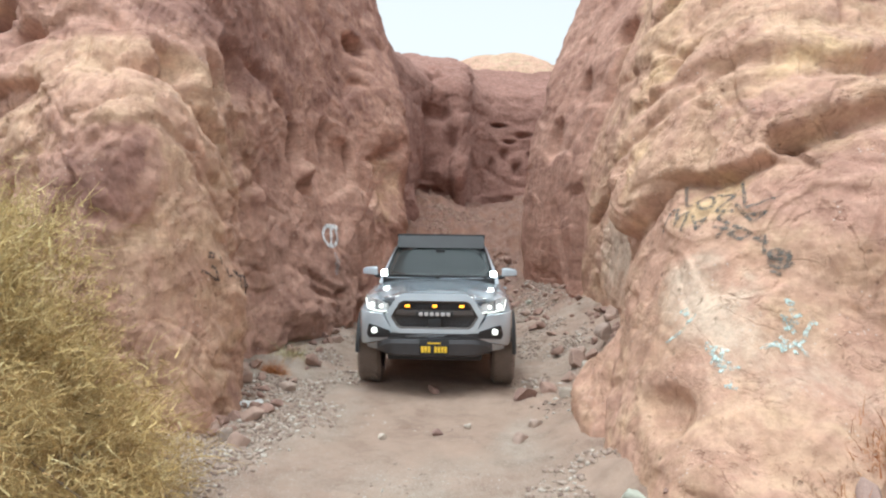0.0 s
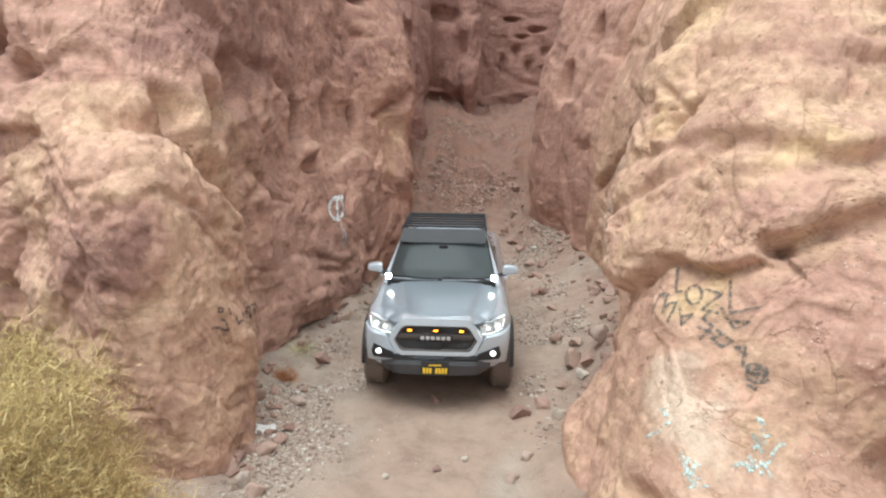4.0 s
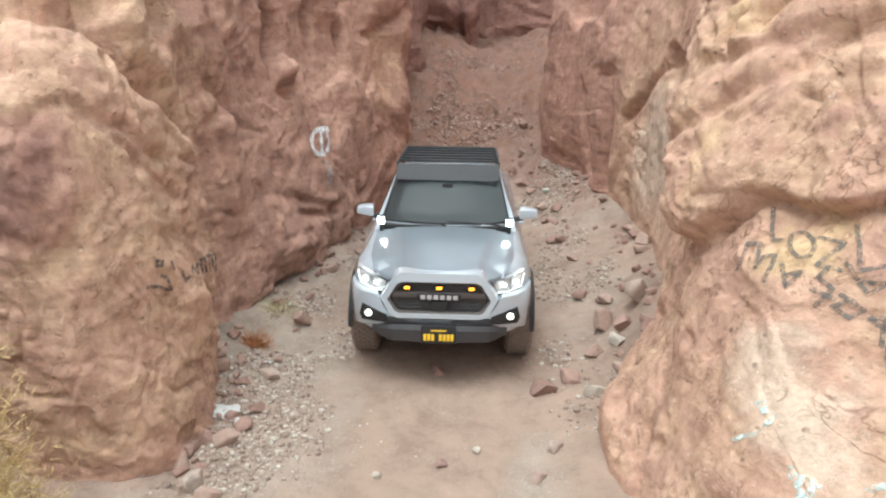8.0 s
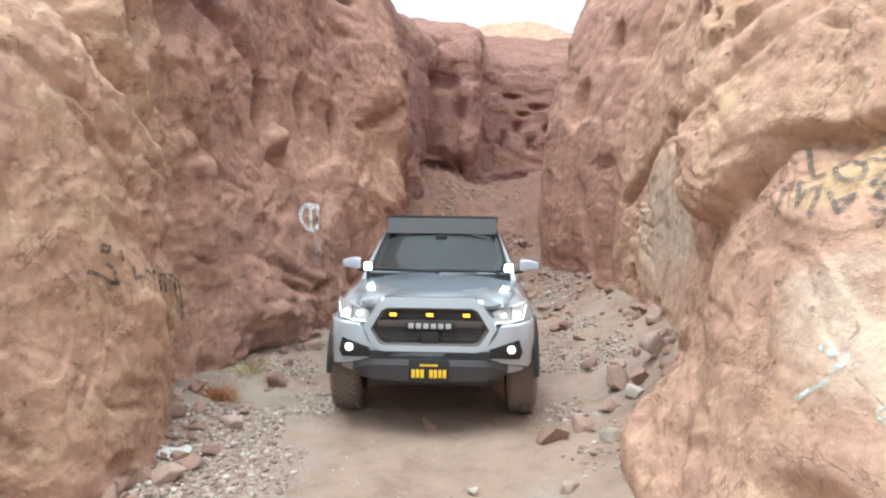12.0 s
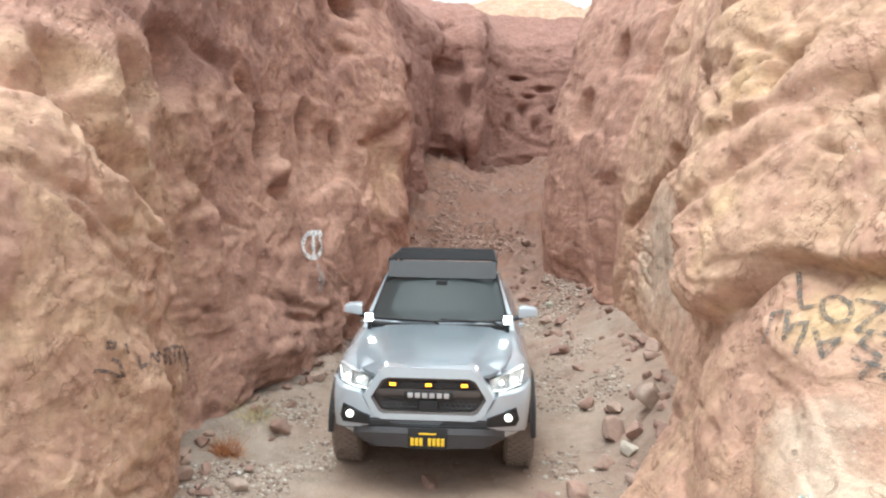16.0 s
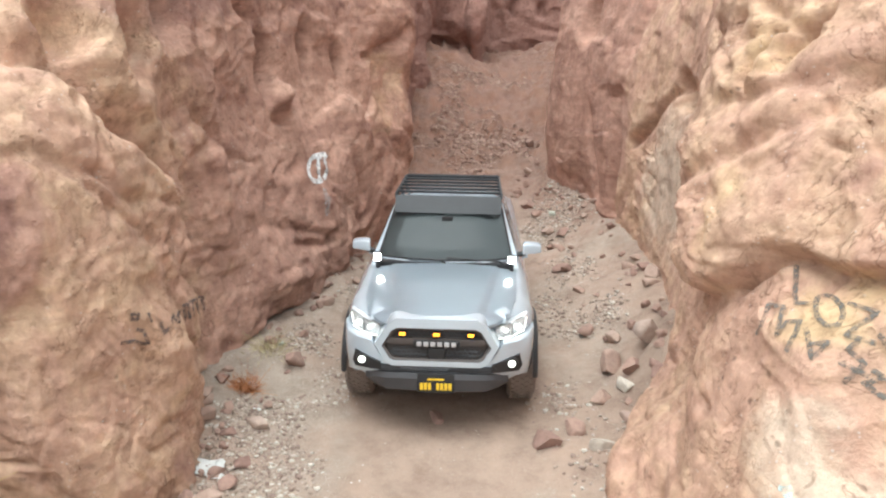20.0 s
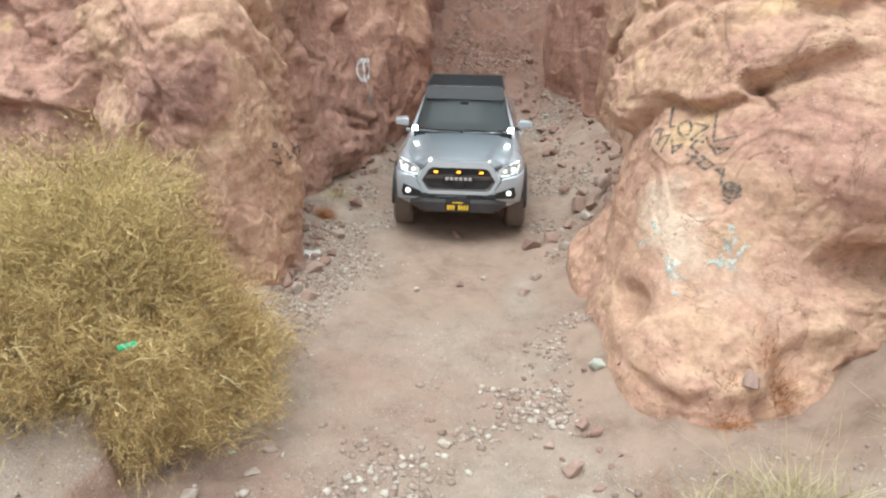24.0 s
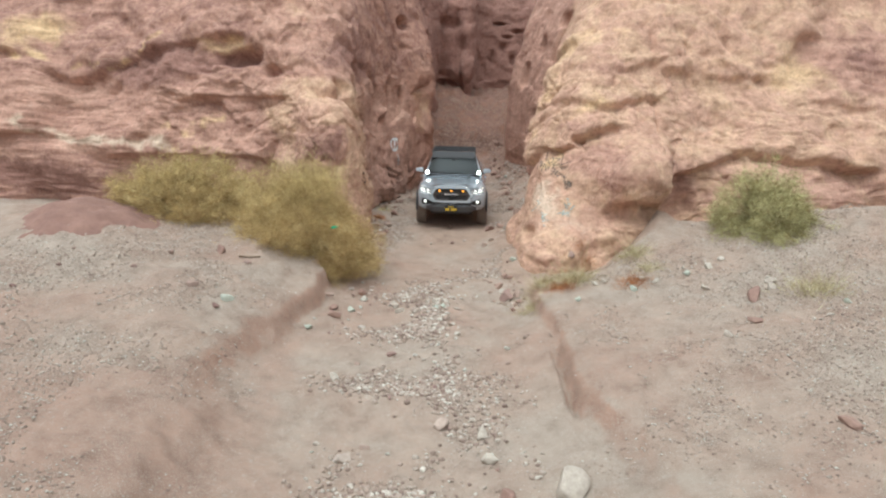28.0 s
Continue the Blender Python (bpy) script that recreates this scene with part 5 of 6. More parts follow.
    for row, z in enumerate((0.805, 0.842, 0.879, 1.012, 1.049)):
        half = 0.40 - (0.05 if row > 2 else 0) - (0.015 if row == 0 else 0)
        for k in range(-10, 11):
            cx = (k + 0.5 * (row % 2)) * 0.046
            if abs(cx) > half or (row < 3 and abs(cx) < 0.09):
                continue
            pts6 = [(cx + 0.023 * math.cos(a), 0.04, z + 0.019 * math.sin(a)) for a in [math.tau * (j / 6) for j in range(6)]]
            for p, q in zip(pts6, pts6[1:] + pts6[:1]):
                tube(mesh, p, q, 0.0045, 4)
    tagged(part("honeycomb", mesh, TRIM, grille, smooth=0), kind="stuff")
    for x in (-0.305, 0.0, 0.305):
        lamp = part("marker_light", box(x - 0.04, x + 0.04, -0.002, 0.05, 1.013, 1.05, 0.008), BLACK, grille, "lit amber marker lamp")
        part("lamp", box(x - 0.027, x + 0.027, -0.012, 0.002, 1.019, 1.045, 0.007), AMBER_LAMP, lamp)
    # bumper in body colour, with a black intake and a dark lower guard
    up = []
    for x, y, z0, z1 in ((-0.90, 0.46, 0.60, 0.96), (-0.84, 0.27, 0.575, 0.95), (-0.74, 0.155, 0.60, 0.945), (-0.6, 0.075, 0.63, 0.94), (-0.5, 0.035, 0.665, 0.80), (0, 0.015, 0.665, 0.74), (0.5, 0.035, 0.665, 0.80), (0.6, 0.075, 0.63, 0.94), (0.74, 0.155, 0.60, 0.945), (0.84, 0.27, 0.575, 0.95), (0.90, 0.46, 0.60, 0.96)):
        up.append([(x, y + 0.03, z0 - 0.02), (x, y - 0.01, z0), (x, y - 0.015, (z0 + z1) / 2), (x, y, z1 - 0.015), (x, y + 0.04, z1), (x, y + 0.16, z1 - 0.01), (x, y + 0.16, z0)])
    part("bumper", sections(up), PAINT, truck, smooth=45)
    part("lower_intake", plate([(-0.53, -0.003, 0.728), (0.53, -0.003, 0.728), (0.56, 0.02, 0.69), (0.5, 0.0, 0.672), (-0.5, 0.0, 0.672), (-0.56, 0.02, 0.69)], 0.03), BLACK, truck)
    slats = bmesh.new()
    for z in (0.684, 0.70, 0.716):
        box(-0.5, 0.5, -0.012, -0.002, z - 0.003, z + 0.003, bm=slats)
    part("intake_slats", slats, TRIM, truck, smooth=0)
    low = []
    for x, y, z0, z1 in ((-0.66, 0.14, 0.50, 0.59), (-0.57, 0.05, 0.475, 0.645), (-0.45, -0.01, 0.455, 0.662), (0, -0.025, 0.445, 0.662), (0.45, -0.01, 0.455, 0.662), (0.57, 0.05, 0.475, 0.645), (0.66, 0.14, 0.50, 0.59)):
        low.append([(x, y + 0.09, z0), (x, y + 0.02, z0 + 0.03), (x, y - 0.015, z1 - 0.05), (x, y, z1), (x, y + 0.1, z1)])
    part("skid_guard", sections(low), TRIM, truck, "dark grey lower bumper guard", smooth=30)
    plate_back = part("number_plate", box(-0.168, 0.168, -0.05, -0.03, 0.485, 0.672, 0.006), BLACK, truck, "black number plate with yellow bars")
    plate_back.matrix_parent_inverse = pose(0, 0, 0)
    for k in range(8):
        if k == 3:
            continue
        x = (k - 3.5) * 0.037
        part("plate_bar", box(x - 0.0145, x + 0.0145, -0.054, -0.049, 0.515, 0.585, 0.003), YELLOW, plate_back)
    part("plate_bar", box(-0.075, 0.075, -0.054, -0.049, 0.612, 0.628, 0.003), YELLOW, plate_back)
    # wipers, cowl, inner mirror housing
    part("cowl", box(-0.74, 0.74, 1.44, 1.60, 1.20, 1.268, 0.01), BLACK, truck)
    for x0, x1 in ((-0.60, -0.05), (0.02, 0.58)):
        b = bmesh.new()
        tube(b, (x0, 1.50, 1.31), (x1, 1.455, 1.295), 0.010, 6)
        tube(b, (x1, 1.455, 1.295), (x1 + 0.06, 1.44, 1.265), 0.012, 6)
        part("wiper", b, BLACK, truck)
    b = box(-0.06, 0.06, 1.985, 2.03, 1.60, 1.65, 0.006)
    part("sensor_housing", b, BLACK, truck)
    # roof rack: fairing, side rails, feet and slats
    rack = part("roof_rack", box(-0.625, -0.600, 2.26, 3.55, 1.80, 1.86, 0.008), RACK, truck, "black slatted roof rack with front fairing")
    part("side_rail", box(0.600, 0.625, 2.26, 3.55, 1.80, 1.86, 0.008), RACK, rack)
    for k in range(6):
        y = 2.42 + k * 0.215
        part("slat", box(-0.60, 0.60, y - 0.022, y + 0.022, 1.835, 1.862, 0.006), RACK, rack)
    part("slat", box(-0.60, 0.60, 3.51, 3.55, 1.82, 1.868, 0.006), RACK, rack)
    fair = sections([[(x, 2.10 - 0.03 * (1 - (x / 0.6) ** 2), 1.668), (x, 2.15, 1.745), (x, 2.25, 1.838), (x, 2.27, 1.83), (x, 2.17, 1.735), (x, 2.12, 1.665)] for x in np.linspace(-0.61, 0.61, 9)])
    part("fairing", fair, RACK, rack)
    for s in (-1, 1):
        for y in (2.3, 2.9, 3.45):
            part("foot", box(s * 0.605 - 0.012, s * 0.605 + 0.012, y - 0.04, y + 0.04, 1.69, 1.805, 0.004), RACK, rack)
        build_wheel(truck, s * 0.955, 0.98, 0.3)
        build_wheel(truck, s * 0.955, 4.2, 0.9)
    # underbody, front axle
    part("underbody", box(-0.55, 0.55, 0.25, 5.1, 0.38, 0.56, 0.03), BLACK, truck)
    part("wheel_liner", box(-0.90, 0.90, 0.50, 1.46, 0.62, 0.95, 0.05), BLACK, truck)
    axle = tube(bmesh.new(), (-0.75, 0.98, 0.40), (0.75, 0.98, 0.40), 0.045, 12)
    for s in (-1, 1):
        tube(axle, (s * 0.5, 0.98, 0.38), (s * 0.62, 0.98, 0.66), 0.05, 10)
    part("front_axle", axle, BLACK, truck)
    return truck


truck = build_truck()



# ---- plants: every bush is stems under a crown of many fine twigs ----
def twig_material(name, stops, green=0.0):
    m = material(name, 0.85)
    g = m.node_tree.nodes.new("ShaderNodeNewGeometry")
    c = ramp(m, g.outputs["Random Per Island"], stops)
    big = tex(m, coords(m), 4.0, 4)
    c = mixed(m, 0.8, c, ramp(m, big, [(0.36, (0.55, 0.46, 0.33)), (0.5, (0.95, 0.93, 0.88)), (0.62, (1.15, 1.14, 1.1))]), "MULTIPLY")
    sep = m.node_tree.nodes.new("ShaderNodeSeparateXYZ")
    link(m, coords(m), sep.inputs[0])
    high = node(m, "ShaderNodeMapRange")              # fresh growth towards the top
    for key, value in ((1, 0.9), (2, 2.3), (3, 0.0), (4, green)):
        high.inputs[key].default_value = value
    link(m, sep.outputs[2], high.inputs[0])
    return finish(m, mixed(m, high.outputs[0], c, (0.50, 0.52, 0.25)))


STRAW = twig_material("straw_twigs", [(0.0, (0.30, 0.18, 0.075)), (0.3, (0.48, 0.34, 0.15)), (0.65, (0.63, 0.465, 0.205)), (1.0, (0.64, 0.54, 0.30))], 0.2)
GREEN = twig_material("green_twigs", [(0.0, (0.26, 0.20, 0.09)), (0.4, (0.46, 0.42, 0.20)), (1.0, (0.58, 0.56, 0.32))])
RUST = twig_material("rust_twigs", [(0.0, (0.26, 0.09, 0.035)), (0.5, (0.42, 0.17, 0.07)), (1.0, (0.52, 0.28, 0.14))])
PALE = twig_material("dry_grass", [(0.0, (0.34, 0.27, 0.15)), (0.5, (0.52, 0.45, 0.26)), (1.0, (0.60, 0.56, 0.38))])
WOOD = plain("dry_stems", (0.16, 0.11, 0.07), 0.9)


def ribbons(starts, ways, lengths, widths, droop, rng, steps=2):
    """Bent tapering blades as plain arrays: places and faces."""
    n = len(starts)
    side = np.cross(ways, rng.normal(size=(n, 3)))
    side /= np.linalg.norm(side, axis=1, keepdims=True) + 1e-9
    curl = rng.normal(size=(n, 3)) * 0.5
    rows = []
    for k in range(steps + 1):
        f = k / steps
        mid = starts + ways * (lengths * f)[:, None] + curl * (lengths * f * f)[:, None]
        mid[:, 2] -= droop * lengths * f * f
        w = widths * (1 - 0.8 * f)
        rows += [mid - side * w[:, None], mid + side * w[:, None]]
    v = np.stack(rows, 1).reshape(-1, 3)
    base = (np.arange(n) * 2 * (steps + 1))[:, None, None]
    quad = np.array([[2 * k, 2 * k + 1, 2 * k + 3, 2 * k + 2] for k in range(steps)])[None]
    return v, (base + quad).reshape(-1, 4)


def array_mesh(name, v, f, mat, parent, label=""):
    me = bpy.data.meshes.new(name)
    me.vertices.add(len(v))
    me.vertices.foreach_set("co", np.asarray(v, np.float32).ravel())
    me.loops.add(f.size)
    me.loops.foreach_set("vertex_index", f.ravel().astype(np.int32))
    me.polygons.add(len(f))
    me.polygons.foreach_set("loop_start", np.arange(0, f.size, f.shape[1], dtype=np.int32))
    me.update(calc_edges=True)
    me.materials.append(mat)
    ob = new(name, me)
    ob.parent = parent
    return tagged(ob, label)


def ground_z(x, y):
    """The ground, or the low apron of rock over it."""
    return float(ground_zs(np.array([x]), np.array([y]))[0])


def ground_zs(x, y):
    z = ground_height(x, y)
    for k in np.flatnonzero((x > 1.4) & (y < -3.2)):
        hit = right_tree.ray_cast(Vector((x[k], y[k], 1.0)), Vector((0, 0, -1)))[0]
        z[k] = max(z[k], hit.z) if hit else z[k]
    return z


def bush(name, x, y, rx, ry, rz, clumps, per, mat, seed, label, twig=0.2, width=0.0035, lift=0.0, group=""):
    rng = np.random.default_rng(seed)
    z = ground_z(x, y)
    top = empty(name, pose(x, y, z), label, "bush", group)
    # clump centres fill an uneven dome
    d = rng.normal(size=(clumps, 3))
    d[:, 2] = np.abs(d[:, 2]) * 1.0 - 0.25
    d /= np.linalg.norm(d, axis=1, keepdims=True)
    bumps = 1 + 0.26 * fbm(d * 3.0, 1.0, 3, 0.6, seed=seed) + rng.normal(size=clumps) * 0.06
    reach = rng.random(clumps) ** 0.4 * bumps
    c = d * reach[:, None] * np.array([rx, ry, rz])
    c[:, 2] = np.maximum(c[:, 2] + lift, 0.02) + np.clip(ground_height(c[:, 0] + x, c[:, 1] + y) - z, -0.45, 0.3) * np.clip(1 - c[:, 2] / rz, 0, 1)
    k = np.repeat(np.arange(clumps), per)
    size = 0.10 * (0.6 + 0.8 * rng.random(clumps))[k] * min(rx, rz) / 1.2
    starts = c[k] + rng.normal(size=(len(k), 3)) * size[:, None]
    ways = d[k] * 0.7 + rng.normal(size=(len(k), 3)) * 0.75 + np.array([0, 0, 0.25])
    ways /= np.linalg.norm(ways, axis=1, keepdims=True)
    v, f = ribbons(starts, ways, twig * (0.5 + rng.random(len(k))), width * (0.6 + 0.8 * rng.random(len(k))), 0.15, rng)
    tagged(array_mesh("crown", v, f, mat, top), kind="stuff")
    bm = bmesh.new()
    pick = rng.choice(clumps, min(70, clumps), replace=False)
    for j in pick:
        a, b = Vector((c[j][0] * 0.12, c[j][1] * 0.12, 0.0)), Vector(c[j])
        mid = a.lerp(b, 0.5) + Vector((0, 0, 0.12 * b.length))
        tube(bm, a, mid, 0.011, 5, 0.008)
        tube(bm, mid, b, 0.008, 5, 0.003)
    tagged(part("stemwork", bm, WOOD, top), kind="stuff")
    return top


def tuft(x, y, r, h, count, mat, seed, label, category="grass tuft", name="grass_tuft"):
    rng = np.random.default_rng(seed)
    top = empty(name, pose(x, y, ground_z(x, y)), label, category)
    starts = np.stack([rng.normal(size=count) * r * 0.45, rng.normal(size=count) * r * 0.45, np.zeros(count)], 1)
    starts[:, 2] = ground_zs(starts[:, 0] + x, starts[:, 1] + y) - ground_z(x, y) - 0.01
    ways = np.stack([rng.normal(size=count) * 0.55, rng.normal(size=count) * 0.55, np.ones(count)], 1) + starts * 0.8 / r
    ways[:, 2] = np.abs(ways[:, 2])
    ways /= np.linalg.norm(ways, axis=1, keepdims=True)
    v, f = ribbons(starts, ways, h * (0.4 + 0.8 * rng.random(count)), 0.003 * (0.6 + rng.random(count)), 0.35, rng)
    tagged(array_mesh("foliage", v, f, mat, top), kind="stuff")
    return top


bush("bush", -2.78, -4.2, 1.3, 1.36, 1.46, 1300, 120, STRAW, 11, "large straw-yellow desert bush beside the wash bank", 0.09, 0.0030)
bush("bush", -5.55, -3.45, 1.85, 1.15, 1.25, 800, 80, STRAW, 12, "wide yellow-green desert bush against the rock", 0.10, 0.0045)
bush("bush", 6.5, -4.1, 0.85, 0.8, 1.1, 420, 60, GREEN, 13, "pale green desert bush at the rock foot", 0.12, 0.0048)
tuft(-1.98, 0.55, 0.12, 0.13, 700, RUST, 21, "rust-brown dead shrub beside the wall", "shrub", "shrub")
tuft(-1.95, 1.35, 0.2, 0.2, 220, PALE, 22, "dry yellow grass tuft beside the wall")
tuft(3.0, -3.75, 0.22, 0.10, 840, RUST, 23, "low rust-brown dead shrub on the slope", "shrub", "shrub")
tuft(2.55, -4.1, 0.18, 0.09, 520, RUST, 24, "low rust-brown dead shrub beside a grey stone", "shrub", "shrub")
tuft(2.3, -5.85, 0.26, 0.15, 760, RUST, 25, "rust-brown dead shrub on the bank edge", "shrub", "shrub")
tuft(3.6, -5.95, 0.3, 0.14, 760, RUST, 26, "rust-brown dead shrub among stones", "shrub", "shrub")
tuft(2.0, -5.5, 0.32, 0.34, 420, PALE, 27, "pale dry grass on the bank edge")
tuft(2.6, -5.45, 0.36, 0.4, 620, PALE, 28, "pale grey-green dry grass clump")
tuft(3.8, -4.75, 0.3, 0.34, 420, PALE, 29, "pale dry grass clump on the slope")
tuft(6.3, -7.1, 0.45, 0.36, 520, PALE, 30, "pale dry grass clump on the terrace")
tuft(1.75, -6.2, 0.25, 0.22, 260, PALE, 31, "dry straw at the cut bank")
tuft(3.95, -5.5, 0.25, 0.2, 240, PALE, 32, "dry straw in a gully")



# ---- stones ----
def stone_material(name, stops):
    m = material(name, 0.9)
    info = m.node_tree.nodes.new("ShaderNodeObjectInfo")
    c = ramp(m, info.outputs["Random"], stops)
    p = coords(m)
    c = mixed(m, 0.7, c, ramp(m, tex(m, p, 16, 7, 0.7), [(0.3, (0.65, 0.62, 0.6)), (0.7, (1.2, 1.18, 1.15))]), "MULTIPLY")
    return finish(m, c, bumped(m, tex(m, p, 45, 5, 0.7), 0.5, 0.01))


STONE_STOPS = [(0.0, (0.27, 0.17, 0.15)), (0.35, (0.36, 0.26, 0.22)), (0.6, (0.42, 0.33, 0.28)), (0.85, (0.45, 0.40, 0.35)), (1.0, (0.5, 0.5, 0.44))]
STONE = stone_material("stone", STONE_STOPS)
STONE_RED = stone_material("red_stone", [(0.0, (0.27, 0.168, 0.138)), (0.6, (0.34, 0.225, 0.182)), (1.0, (0.39, 0.285, 0.235))])
STONE_PALE = stone_material("pale_stone", [(0.0, (0.40, 0.345, 0.295)), (1.0, (0.52, 0.47, 0.405))])
STONE_GREEN = stone_material("green_grey_stone", [(0.0, (0.38, 0.41, 0.35)), (1.0, (0.47, 0.49, 0.42))])


def stone_mesh(seed, fine=2):
    """An angular stone about one metre across: a ball cut by planes, then roughened."""
    rng = np.random.default_rng(seed)
    bm = bmesh.new()
    bmesh.ops.create_icosphere(bm, subdivisions=fine, radius=0.62)
    cuts = rng.normal(size=(14, 3))
    cuts /= np.linalg.norm(cuts, axis=1, keepdims=True)
    depth = 0.27 + 0.16 * rng.random(14)
    for v in bm.verts:
        p = np.array(v.co)
        for n, d in zip(cuts, depth):
            over = p @ n - d
            if over > 0:
                p = p - n * over * 0.97
        p *= 1 + 0.014 * rng.normal()
        v.co = p
    me = bpy.data.meshes.new("stone")
    bm.to_mesh(me)
    bm.free()
    return me


STONE_SHAPES = [stone_mesh(400 + k, 3) for k in range(6)]


def put_stone(x, y, sx, sy, sz, mat, rng, label, name="stone", group="stones in the wash", sink=0.3):
    src = STONE_SHAPES[int(rng.integers(len(STONE_SHAPES)))]
    me = src.copy()
    me.materials.append(mat)
    me.shade_smooth()
    me.set_sharp_from_angle(angle=radians(55))
    ob = new(name, me)
    ob.matrix_world = pose(x, y, ground_z(x, y) + sz * (0.5 - sink), rng.normal() * 8, rng.normal() * 8, rng.random() * 360) @ Matrix.Diagonal((sx, sy, sz, 1))
    return tagged(ob, label, "stone", group)


